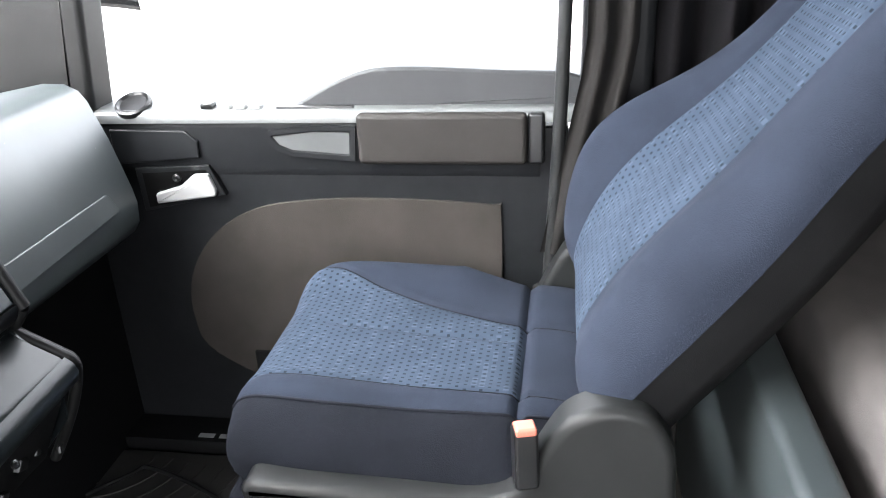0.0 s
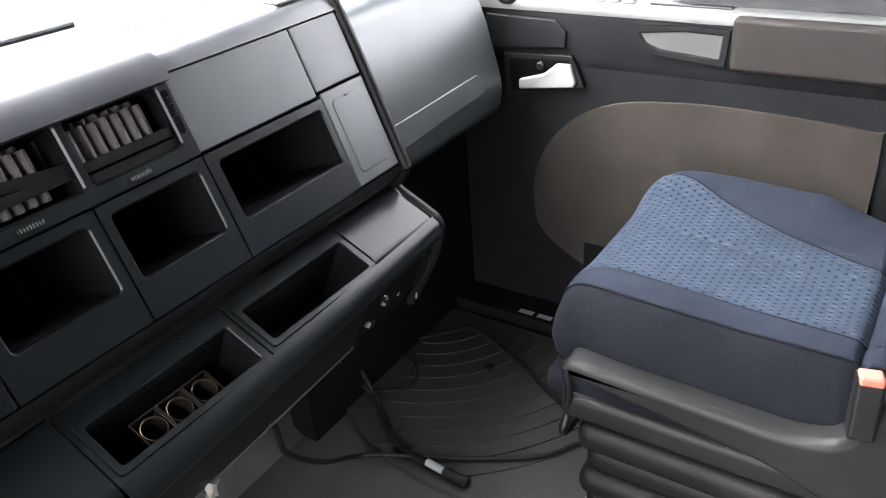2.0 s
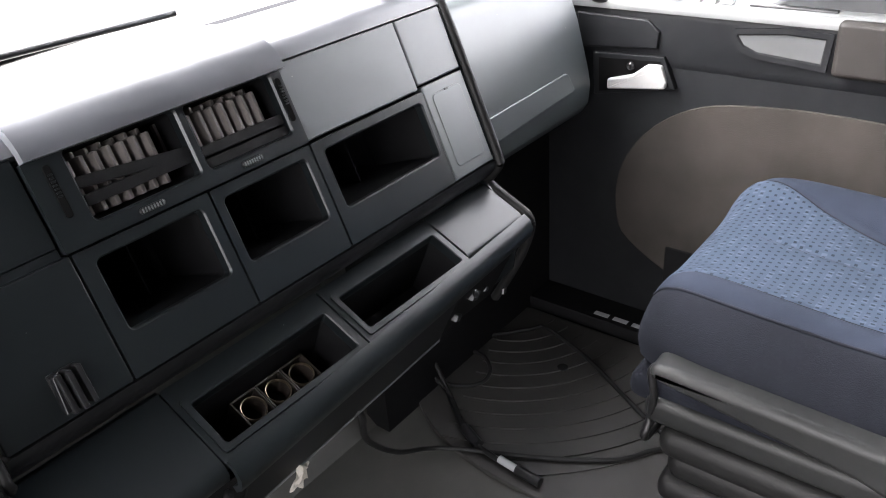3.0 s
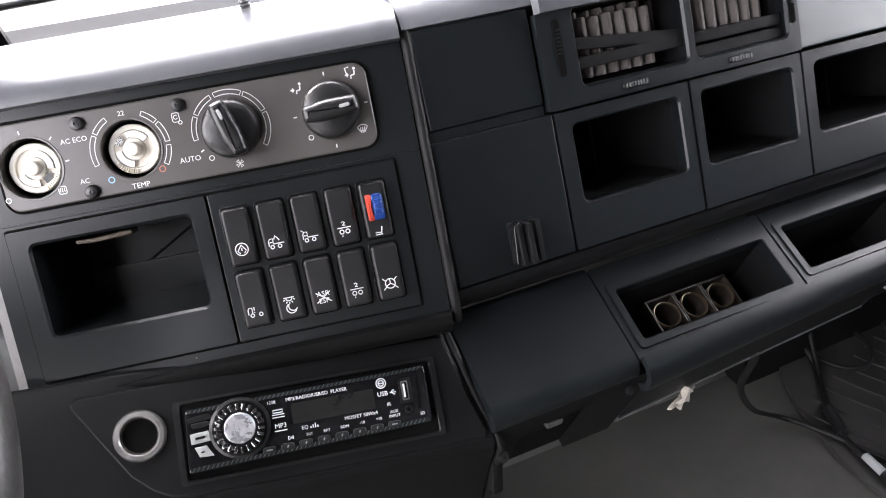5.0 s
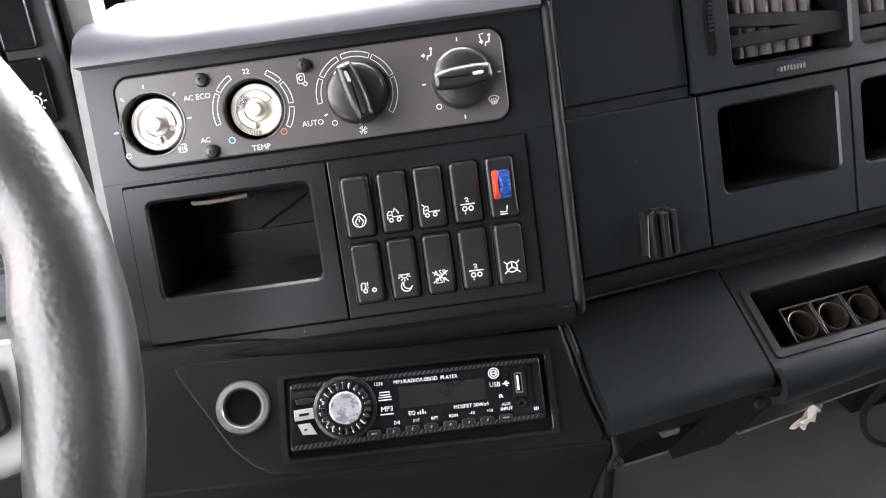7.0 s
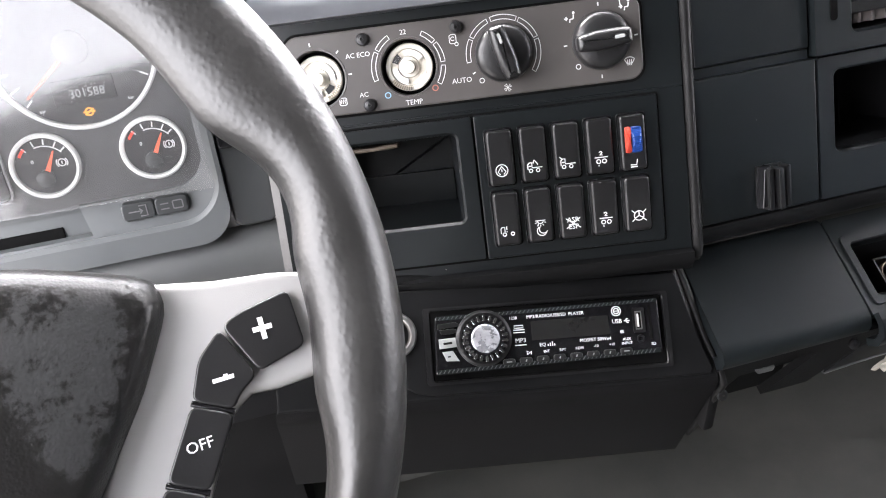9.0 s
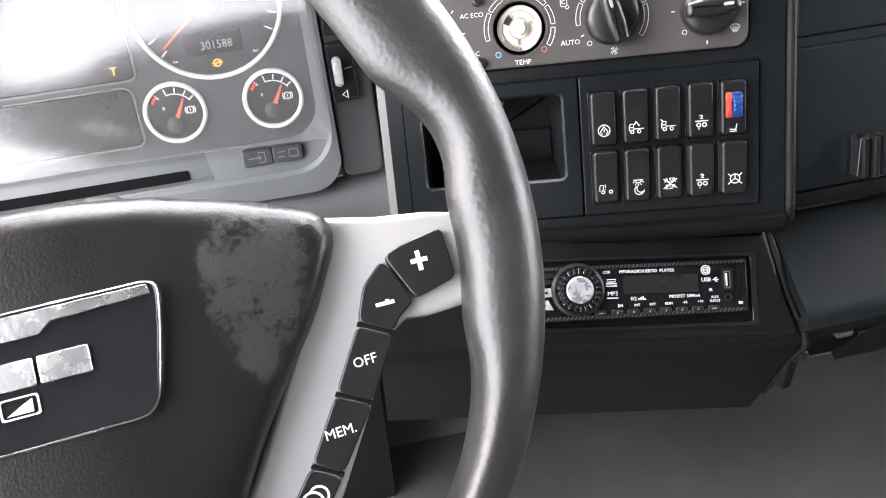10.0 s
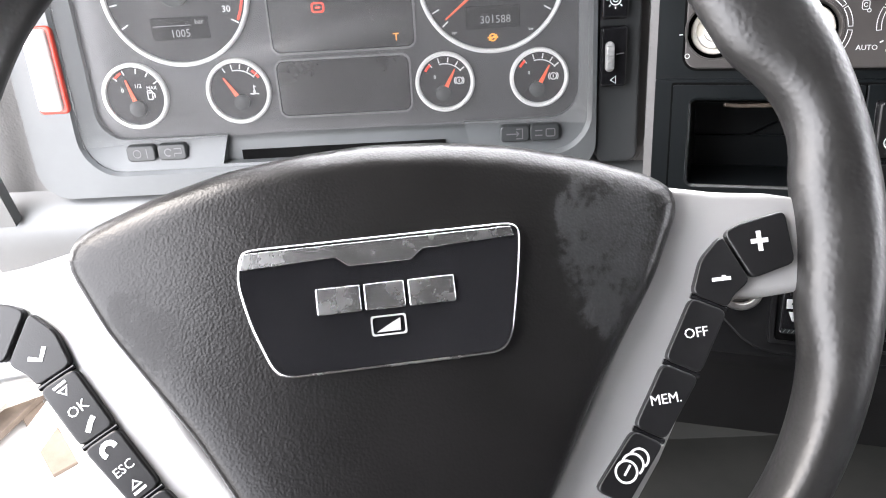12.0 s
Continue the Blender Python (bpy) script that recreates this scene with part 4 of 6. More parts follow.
for k, turns in ((0, (94, 45, 133, 2, 186)), (3, (90, 2, 182, 268)), (2, (207,))):
    for a in turns:
        c, s, r = math.cos(radians(a)), math.sin(radians(a)), 0.0242 if k else 0.0238
        print_on("tick_mark", [[(KN[k] + (r - 0.0012) * c, KV[k] + (r - 0.0012) * s), (KN[k] + (r + 0.0012) * c, KV[k] + (r + 0.0012) * s)]], 0.0009)
for u, v in ((-0.1173, 0.0271), (0.0158, 0.0301), (0.0830, 0.0312)):
    print_on("zero_mark", [arc(u, v, 0.0016, 0, 360, 14)], 0.0005)
print_on("symbol", [rrect(-0.0851, -0.0801, 0.0250, 0.0300, 0.0010, 2) + [(-0.0801, 0.0290)]] + [[(-0.0840 + 0.0014 * k, 0.0262), (-0.0843 + 0.0014 * k, 0.0276), (-0.0838 + 0.0014 * k, 0.0290)] for k in range(3)], 0.0005)
print_on("symbol", [rrect(-0.0036, 0.0010, 0.0574, 0.0634, 0.0011, 2) + [(0.0010, 0.0623)], arc(-0.0013, 0.0606, 0.0013, 40, 330, 10), arc(0.0010, 0.0568, 0.0012, 0, 360, 10)], 0.0005)
print_on("fan_symbol", [[(0.0331, 0.0232), (0.0331 + 0.0026 * math.cos(radians(a)), 0.0232 + 0.0026 * math.sin(radians(a))), (0.0331 + 0.0027 * math.cos(radians(a + 38)), 0.0232 + 0.0027 * math.sin(radians(a + 38))), (0.0331, 0.0232)] for a in (15, 105, 195, 285)], 0.0007)
for fu, fv in ((0.1180, 0.0678), (0.0805, 0.0642)):
    print_on("symbol", [arc(fu + 0.0020, fv + 0.0034, 0.0005, 0, 360, 8), [(fu + 0.0020, fv + 0.0022), (fu + 0.0016, fv - 0.0006)], [(fu + 0.0016, fv - 0.0006), (fu - 0.0006, fv - 0.0008), (fu - 0.0010, fv - 0.0030)], [(fu - 0.0046, fv - 0.0002), (fu - 0.0026, fv - 0.0002)], [(fu - 0.0034, fv + 0.0010), (fu - 0.0024, fv - 0.0002), (fu - 0.0034, fv - 0.0014)]], 0.0009)
print_on("symbol", [[(0.1146, 0.0676), (0.1140, 0.0722), (0.1166, 0.0726)]], 0.0007)
fan = arc(0.1181, 0.0290, 0.0046, 42, 138, 6)
print_on("symbol", [fan + [(0.1163, 0.0294), (0.1199, 0.0294), fan[0]]] + [[(0.1169 + 0.0012 * k, 0.0280), (0.1167 + 0.0014 * k, 0.0320)] for k in range(3)], 0.0006)
part("temperature_mark", stroked([arc(-0.0507, 0.0281, 0.0019, 0, 360, 14)], 0.0007, 0.0013), surface("pale_blue_print", (0.25, 0.45, 0.62), 0.5, bump=0), hv, "pale blue ring", CON)
part("temperature_mark", stroked([arc(-0.0171, 0.0292, 0.0019, 0, 360, 14)], 0.0007, 0.0013), surface("dull_red_print", (0.45, 0.16, 0.12), 0.5, bump=0), hv, "dull red ring", CON)

# rocker switches
swp = thing("switch_panel", "black panel of ten rocker switches", "switch panel", CON @ Matrix.Translation((0.07, -0.046, 0)))
part("backing", boxed(0.0062, 0.1350, -0.0975, 0.0066, -0.0022, 0.0010, 0.0012), DASH, swp, "", CON)


def truck_icon(u, v):
    return [[(u - 0.0050, v - 0.0018), (u - 0.0050, v + 0.0016), (u - 0.0040, v + 0.0030), (u - 0.0020, v + 0.0030), (u - 0.0020, v - 0.0006), (u + 0.0052, v - 0.0006)], [(u - 0.0044, v + 0.0006), (u - 0.0024, v + 0.0006)], arc(u - 0.0030, v - 0.0026, 0.0012, 0, 360, 10), arc(u + 0.0020, v - 0.0026, 0.0012, 0, 360, 10)]


def icon(k, u, v):
    if k == 0:
        return [arc(u, v, 0.0042, 0, 360, 20), [(u, v + 0.003), (u + 0.0028, v - 0.001), (u + 0.0012, v - 0.0028)], [(u, v + 0.003), (u - 0.0028, v - 0.001), (u - 0.0012, v - 0.0028)], [(u, v - 0.001), (u, v + 0.001)]]
    if k == 1:
        return truck_icon(u, v) + [[(u - 0.0012, v + 0.0024), (u - 0.0002, v + 0.0048), (u + 0.0012, v + 0.0030), (u + 0.0022, v + 0.0012)]]
    if k == 2:
        return truck_icon(u, v) + [[(u - 0.0058, v + 0.0046), (u - 0.0040, v + 0.0030)]]
    if k in (3, 8):
        return [[(u - 0.0046, v + 0.0010), (u + 0.0046, v + 0.0010)], arc(u - 0.0020, v - 0.0018, 0.0014, 0, 360, 10), arc(u + 0.0020, v - 0.0018, 0.0014, 0, 360, 10), [(u - 0.0014, v + 0.0046), (u, v + 0.0052), (u + 0.0008, v + 0.0044), (u - 0.0008, v + 0.0026), (u + 0.0010, v + 0.0026)], [(u - 0.0020, v - 0.0042), (u - 0.0020, v - 0.0052)]]
    if k == 4:
        return [[(u - 0.0030, v - 0.0010), (u + 0.0012, v - 0.0014), (u + 0.0020, v + 0.0026)], [(u - 0.0030, v - 0.0026), (u + 0.0018, v - 0.0026)]]
    if k == 5:
        return [[(u - 0.0052, v - 0.0020), (u - 0.0052, v + 0.0014), (u - 0.0044, v + 0.0026), (u - 0.0024, v + 0.0026), (u - 0.0024, v - 0.0010)], [(u - 0.0010, v + 0.0030), (u - 0.0010, v + 0.0006)], [(u - 0.0010, v - 0.0004), (u - 0.0010, v - 0.0010)], arc(u - 0.0028, v - 0.0026, 0.0012, 0, 360, 10), arc(u + 0.0030, v - 0.0026, 0.0012, 0, 360, 10)]
    if k == 6:
        return [[(u - 0.0036, v + 0.0046), (u + 0.0036, v + 0.0046)], arc(u, v + 0.0046, 0.0022, 180, 360, 8)] + [[(u + 0.0030 * math.cos(radians(a)), v + 0.0046 + 0.0030 * math.sin(radians(a))), (u + 0.0044 * math.cos(radians(a)), v + 0.0046 + 0.0044 * math.sin(radians(a)))] for a in (205, 240, 270, 300, 335)] + [arc(u + 0.0006, v - 0.0030, 0.0034, 120, 350, 12) + arc(u + 0.0018, v - 0.0018, 0.0030, 335, 145, 10)]
    if k == 7:
        return [[(u - 0.0050, v + 0.0036), (u + 0.0050, v - 0.0036)], [(u - 0.0050, v - 0.0036), (u + 0.0050, v + 0.0036)]]
    return [arc(u, v, 0.0034, 0, 360, 18)] + [[(u, v), (u + 0.0034 * math.cos(radians(a)), v + 0.0034 * math.sin(radians(a)))] for a in (90, 210, 330)] + [[(u - 0.0050, v + 0.0040), (u - 0.0030, v + 0.0022)], [(u + 0.0050, v + 0.0040), (u + 0.0030, v + 0.0022)], [(u - 0.0050, v - 0.0040), (u - 0.0030, v - 0.0022)], [(u + 0.0050, v - 0.0040), (u + 0.0030, v - 0.0022)]]


for k in range(10):
    u = 0.0225 + 0.0233 * (k % 5)
    v = -0.0247 if k < 5 else -0.0685
    part("recess", prismed(rrect(u - 0.0104, u + 0.0104, v - 0.0208, v + 0.0208, 0.0028), 0.0, 0.0014, 0.0003), GLOSS, swp, "", CON)
    bm = bmesh.new()
    prism(bm, rrect(u - 0.0090, u + 0.0090, v - 0.0193, v + 0.0193, 0.0026), 0.0010, 0.0062, 0.0022, 4)
    for vert in bm.verts:
        if vert.co.z > 0.0030:
            vert.co.z += (0.0022 if k != 4 else 0.0) * abs((vert.co.y - v) / 0.0193) ** 2 * (1 if vert.co.y > v else 0.4)
    rock = part("rocker", bm, BLACK, swp, "black rocker switch", CON)
    if k == 4:
        for name_, x0, x1, skin in (("blue half of the seat heating wheel", -0.0026, 0.0062, BLUE), ("red half of the seat heating wheel", -0.0058, -0.0010, RED)):
            bm = bmesh.new()
            dome(bm, rrect(u + x0, u + x1, v - 0.0085, v + 0.0125, 0.0034 if skin is BLUE else 0.0023, 4), [(1.0, 0.0), (1.0, 0.0028), (0.95, 0.0040), (0.85, 0.0048), (0.6, 0.0052), (0.3, 0.0053)])
            for vert in bm.verts:
                vert.co.z += 0.0058 * (1 - ((vert.co.y - v - 0.0020) / 0.0110) ** 2) if vert.co.z > 0.001 else 0.0
            wh_ = part("thumbwheel", bm, skin, rock, name_, CON, 50)
            if skin is BLUE:
                for j in range(6):
                    y = v - 0.0060 + 0.0032 * j
                    part("ridge", boxed(u - 0.0012, u + 0.0054, y - 0.0005, y + 0.0005, 0.0, 0.0056 + 0.0058 * (1 - ((y - v - 0.0020) / 0.0110) ** 2), 0.0003), BLUE, wh_, "", CON)
    iv = v - (0.0085 if k < 5 else 0.0080)
    ic = stroked(icon(k, u, iv if k != 4 else v - 0.0145), 0.00065, 0.0080 if k != 4 else 0.0063)
    if k == 7:
        lettering(ic, "ASR", u, iv + 0.0024, 0.0050, 0.0080)
        lettering(ic, "ESP", u, iv - 0.0026, 0.0050, 0.0080)
    part("symbol", ic, WHITE, rock, "white printed symbol", CON)

# ---- radio and socket ----
base = [(-0.215, 0.047), (0.0880, 0.047), (0.0925, 0.0330), (0.1045, -0.0125), (0.1165, -0.0480), (-0.215, -0.0480)]
part("radio_base", prismed(base, -0.06, -0.0010, 0.004), DASH_SOFT, con, "", RAD)
sur = [(-0.1690, 0.0310), (-0.1650, 0.0345), (0.0860, 0.0345), (0.0890, 0.0320), (0.1010, -0.0130), (0.1105, -0.0400), (0.1080, -0.0440), (-0.0980, -0.0435), (-0.1120, -0.0410), (-0.1230, -0.0350), (-0.1360, -0.0230), (-0.1680, 0.0270)]
part("surround", prismed(sur, -0.004, 0.0018, 0.0016), DASH_SOFT, con, "smooth raised radio surround", RAD)
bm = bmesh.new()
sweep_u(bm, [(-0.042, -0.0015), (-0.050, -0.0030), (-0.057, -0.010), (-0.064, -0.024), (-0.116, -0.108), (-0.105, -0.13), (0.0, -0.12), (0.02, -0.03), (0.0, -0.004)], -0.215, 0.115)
# Fascia coloured near black in place of the shade it lies in.
part("lower_fascia", bm, DARK, con, "lower fascia, darkened for its shade", RAD, 60)
bm = bmesh.new()
tube(bm, [(0.0905, 0.047, -0.014), (0.0952, 0.0330, -0.0045), (0.1072, -0.0125, -0.0045), (0.1192, -0.0480, -0.0055), (0.121, -0.060, -0.02), (0.121, -0.10, -0.09)], 0.0030, 8, 5)
part("seam_seal", bm, RUBBER, con, "", RAD, 60)

radio = thing("car_radio", "black single-DIN car radio with a silver rotary knob", "radio", RAD @ Matrix.Translation((-0.0125, -0.0077, 0)))
bm = bmesh.new()
ring(bm, rrect(-0.1045, 0.0795, -0.0358, 0.0205, 0.002), rrect(-0.1000, 0.0752, -0.0330, 0.0180, 0.002), 0.0, 0.0040, 0.0006)
part("cage", bm, BLACK, radio, "", RAD, 30)
part("well", boxed(-0.1004, 0.0756, -0.0334, 0.0184, 0.0012, 0.0022), VOID, radio, "", RAD)
part("face_plate", prismed(rounded([(-0.0965, 0.0142), (-0.0985, -0.0285), (0.0706, -0.0250), (0.0704, 0.0160)], 0.003, 3), 0.0010, 0.0085, 0.0016), GLOSS, radio, "glossy black face plate", RAD)
for (ua, va), (ub, vb), high in (((-0.0950, 0.0108), (0.0690, 0.0126), 0.0028), ((-0.0970, -0.0278), (0.0690, -0.0245), 0.0032)):
    lean = (vb - va) / (ub - ua)
    band = part("carbon_band", prismed([(ua, va), (ub, vb), (ub, vb + high), (ua, va + high)], 0.0080, 0.0088), DASH, radio, "textured band", RAD)
    bm = bmesh.new()
    for k in range(52):
        u = ua + 0.001 + 0.00312 * k
        v = va + lean * (u - ua)
        strokes(bm, [[(u, v + 0.0004), (u + 0.0018, v + high - 0.0004)]], 0.0006, 0.0088)
    part("weave", bm, DASH_GREY, band, "", RAD)
part("display", prismed(rrect(-0.0265, 0.0315, -0.0085, 0.0055, 0.0008), 0.0080, 0.0088), LCD, radio, "unlit display", RAD)
kc = (-0.0618, -0.0042)
part("knob_ring", turned_part([(0.0206, 0.0080), (0.0204, 0.0100), (0.0185, 0.0108), (0.0165, 0.0098)], *kc, 44), BLACK, radio, "", RAD)
kn_ = part("volume_knob", turned_part([(0.0162, 0.0085), (0.0160, 0.0150), (0.0150, 0.0172), (0.0128, 0.0180), (0.0110, 0.0180), (0.0104, 0.0172), (0.0010, 0.0172)], *kc, 44), GLOSS, radio, "black ribbed volume knob", RAD)
part("cap", turned_part([(0.0103, 0.0160), (0.0103, 0.0176), (0.0096, 0.0181), (0.0060, 0.0180), (0.0010, 0.0179)], *kc, 40), CAP, kn_, "brushed silver cap", RAD)
for k in range(22):
    a = 2 * math.pi * k / 22
    part("ridge", boxed(-0.0011, 0.0011, 0.0122, 0.0166, 0.0110, 0.0184, 0.0006), CHROME, kn_, "", RAD @ Matrix.Translation((*kc, 0)) @ Matrix.Rotation(a, 4, "Z"))
part("button", prismed([(-0.0950, 0.0080), (-0.0820, 0.0092), (-0.0775, 0.0060), (-0.0950, 0.0044)], 0.0080, 0.0094, 0.0004), BLACK, radio, "", RAD)
part("button", prismed([(-0.0935, 0.0040), (-0.0835, 0.0046), (-0.0790, 0.0024), (-0.0850, 0.0008), (-0.0925, 0.0006)], 0.0080, 0.0096, 0.0005), BLACK, radio, "", RAD)
ck = part("button", prismed([(-0.0948, -0.0026), (-0.0826, -0.0020), (-0.0818, -0.0088), (-0.0945, -0.0096)], 0.0080, 0.0098, 0.0005), GREY_PRINT, radio, "silver button", RAD)
part("mark", stroked([[(-0.0915, -0.0060), (-0.0852, -0.0056)]], 0.0016, 0.0099), DARK, ck, "", RAD)
ck = part("button", prismed([(-0.0928, -0.0118), (-0.0850, -0.0114), (-0.0808, -0.0190), (-0.0900, -0.0186)], 0.0080, 0.0098, 0.0005), GREY_PRINT, radio, "silver button", RAD)
part("mark", stroked([[(-0.0890, -0.0155), (-0.0868, -0.0153)]], 0.0010, 0.0099), DARK, ck, "", RAD)
for k in range(8):
    u = -0.0447 + 0.0125 * k
    v = -0.0226 + 0.0010 * k / 7
    bt_ = part("button", prismed(rrect(u - 0.0046, u + 0.0046, v - 0.0022, v + 0.0022, 0.0018, 3), 0.0080, 0.0100, 0.0008), BLACK, radio, "", RAD)
    part("mark", stroked([[(u - 0.0004, v - 0.0008), (u + 0.0004, v + 0.0008)]] if 0 < k < 7 else [[(u - 0.0020, v), (u + 0.0020, v)]], 0.0008, 0.0101), GREY_PRINT, bt_, "", RAD)
bm = bmesh.new()
ring(bm, rrect(0.0498, 0.0590, -0.0090, 0.0092, 0.001, 2), rrect(0.0514, 0.0566, -0.0068, 0.0070, 0.0006, 2), 0.0080, 0.0092)
part("port_frame", bm, BLACK, radio, "", RAD)
part("usb_port", prismed(rrect(0.0515, 0.0565, -0.0067, 0.0069, 0.0006, 2), 0.0080, 0.0094), DULL_RIM, radio, "metal usb port", RAD)
# Slot shade drawn as a near-black plate.
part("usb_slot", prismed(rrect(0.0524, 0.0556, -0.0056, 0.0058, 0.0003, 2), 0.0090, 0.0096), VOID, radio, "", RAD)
part("usb_tongue", prismed(rrect(0.0527, 0.0541, -0.0048, 0.0050, 0.0003, 2), 0.0090, 0.0098), WHITE, radio, "white contact tongue", RAD)
part("aux_jack", turned_part([(0.0030, 0.0085), (0.0030, 0.0094), (0.0018, 0.0094), (0.0016, 0.0086)], 0.0548, -0.0135, 16), BLACK, radio, "", RAD)
part("card_slot", boxed(0.0620, 0.0636, -0.0145, 0.0105, 0.0080, 0.0090), VOID, radio, "", RAD)
for body, u, v, s in (("1238", -0.0394, 0.0086, 0.0030), ("MP3/RADIO/USB/SD  PLAYER", -0.0080, 0.0086, 0.0034), ("USB", 0.0378, 0.0004, 0.0044), ("IR", 0.0411, -0.0075, 0.0034), ("AUX", 0.0440, -0.0130, 0.0029), ("INPUT", 0.0440, -0.0160, 0.0029), ("SD", 0.0640, -0.0180, 0.0030), ("MP3", -0.0350, -0.0080, 0.0046), ("EQ", -0.0190, -0.0122, 0.0036), ("MOSFET 50Wx4", 0.0205, -0.0115, 0.0034), ("INT", -0.0165, -0.0172, 0.0028), ("RPT", -0.0045, -0.0170, 0.0028), ("RDM", 0.0080, -0.0168, 0.0028), ("-10", 0.0205, -0.0163, 0.0028), ("+10", 0.0325, -0.0160, 0.0028)):
    part("word", words(body, u, v, s, 0.0089), WHITE, radio, "white printed word", RAD)
for line in [[(-0.0400, -0.0002), (-0.0315, -0.0002)], [(-0.0400, -0.0020), (-0.0315, -0.0020)], [(-0.0390, 0.0030), (-0.0325, 0.0030), (-0.0325, 0.0012), (-0.0390, 0.0012), (-0.0390, 0.0030)], [(-0.0395, -0.0112), (-0.0310, -0.0112)], arc(0.0378, 0.0080, 0.0034, 0, 360, 16), arc(0.0378, 0.0080, 0.0020, 0, 360, 12), [(0.0355, 0.0080), (0.0401, 0.0080)], [(0.0430, 0.0004), (0.0475, 0.0004)], [(0.0440, 0.0004), (0.0452, 0.0018), (0.0464, 0.0018)], [(0.0446, 0.0004), (0.0456, -0.0010), (0.0466, -0.0010)], [(-0.0310, -0.0184), (-0.0310, -0.0160), (-0.0288, -0.0172), (-0.0310, -0.0184)], [(-0.0280, -0.0184), (-0.0280, -0.0160)]] + [[(-0.0150 + 0.0016 * k, -0.0134), (-0.0150 + 0.0016 * k, -0.0120 + 0.0008 * (k % 3))] for k in range(4)]:
    part("symbol", stroked([line], 0.0007, 0.0089), WHITE, radio, "white printed symbol", RAD)

lighter = thing("power_socket", "empty chromed lighter socket", "power socket", RAD @ Matrix.Translation((-0.1270, 0.0028, 0.0008)))
part("rim", turned_part([(0.0172, 0.0010), (0.0172, 0.0032), (0.0160, 0.0052), (0.0132, 0.0054), (0.0124, 0.0046), (0.0122, 0.0030)], n=40), DULL_RIM, lighter, "bright metal rim")
part("barrel", turned_part([(0.0123, 0.0044), (0.0118, 0.0016), (0.0110, 0.0013)], n=32), bpy.data.materials["grimy_brown"], lighter, "grimy brown barrel wall")
# Black disc in place of the shade deep in the barrel.
part("barrel_floor", turned_part([(0.0112, 0.0012), (0.0112, 0.0014), (0.0004, 0.0013)], n=32), VOID, lighter, "near-black disc drawn as the shade down the barrel")

# ---- instrument cluster ----
clu = thing("instrument_cluster", "truck instrument cluster with white-ringed dials and red needles", "instrument cluster", CLU @ Matrix.Translation((0, 0, -0.03)))
part("dial_plate", prismed(rrect(-0.212, 0.204, -0.040, 0.165, 0.02), -0.03, -0.0005), DIAL, clu, "", CLU)
bm = bmesh.new()
ring(bm, rrect(-0.2550, 0.2052, -0.0785, 0.1750, 0.026, 8), rrect(-0.2125, 0.1990, -0.0585, 0.1660, 0.030, 8), -0.04, 0.0150, 0.0030)
part("bezel", bm, BEZEL, clu, "grey bezel", CLU, 30)
window = rrect(-0.2005, 0.1930, -0.0335, 0.1600, 0.024, 8)
k = min(range(len(window)), key=lambda i: (window[i][1] > -0.0334, abs(window[i][0] + 0.1765)))
notch = [(-0.0945, -0.0335), (-0.1000, -0.0560), (0.1050, -0.0560), (0.1000, -0.0335)]
floor_ = pierced(rrect(-0.2135, 0.2000, -0.0595, 0.1670, 0.030, 8), [window[:k + 1] + notch + window[k + 1:]], -0.03, 0.0110)
for v in floor_.verts:
    if v.co.z > 0 and -0.2010 < v.co.x < 0.1935 and -0.0340 < v.co.y < 0.1605:
        v.co.z = 0.0050
part("shelf", floor_, BEZEL, clu, "sloped grey shelf round the dials", CLU, 20)
part("notch_floor", boxed(-0.1040, 0.1080, -0.0600, -0.0330, -0.006, -0.0005, 0.001), BEZEL, clu, "", CLU)
# Raised black strip in place of the gap's shade.
part("column_gap", boxed(-0.0860, 0.0840, -0.0600, -0.0480, -0.001, 0.0010, 0.0006), VOID, clu, "black strip drawn as the shade in the column gap", CLU)
for u0, us in ((-0.1533, (-0.0129, 0.0129)), (0.1526, (-0.0120, 0.0120))):
    for k, du in enumerate(us):
        bt = part("button", prismed(rrect(u0 + du - 0.0120, u0 + du + 0.0120, -0.0505, -0.0368, 0.0035, 4), 0.004, 0.0125, 0.0016), BEZEL_DARK, clu, "small grey button", CLU)
        c = (u0 + du, -0.0436)
        marks = {(-1, 0): [arc(c[0] - 0.003, c[1], 0.0032, 0, 360, 12), [(c[0] + 0.005, c[1] - 0.004), (c[0] + 0.005, c[1] + 0.004)]], (-1, 1): [arc(c[0] - 0.003, c[1], 0.0030, 30, 300, 10), [(c[0] + 0.002, c[1] + 0.003), (c[0] + 0.008, c[1] + 0.003), (c[0] + 0.008, c[1] - 0.001), (c[0] + 0.002, c[1] - 0.001), (c[0] + 0.002, c[1] - 0.004)]], (1, 0): [[(c[0] + 0.001, c[1] + 0.004), (c[0] + 0.006, c[1] + 0.004), (c[0] + 0.006, c[1] - 0.004), (c[0] + 0.001, c[1] - 0.004)], [(c[0] - 0.007, c[1]), (c[0] + 0.003, c[1])], [(c[0] + 0.001, c[1] + 0.002), (c[0] + 0.003, c[1]), (c[0] + 0.001, c[1] - 0.002)]], (1, 1): [[(c[0] - 0.008, c[1] + 0.002), (c[0] - 0.002, c[1] + 0.002)], [(c[0] - 0.008, c[1] - 0.002), (c[0] - 0.002, c[1] - 0.002)], rrect(c[0] + 0.001, c[0] + 0.008, c[1] - 0.003, c[1] + 0.003, 0.0008, 2) + [(c[0] + 0.008, c[1] + 0.0022)]]}
        part("symbol", stroked(marks[(-1 if u0 < 0 else 1, k)], 0.0009, 0.0126), SCREEN_LINE, bt, "", CLU)


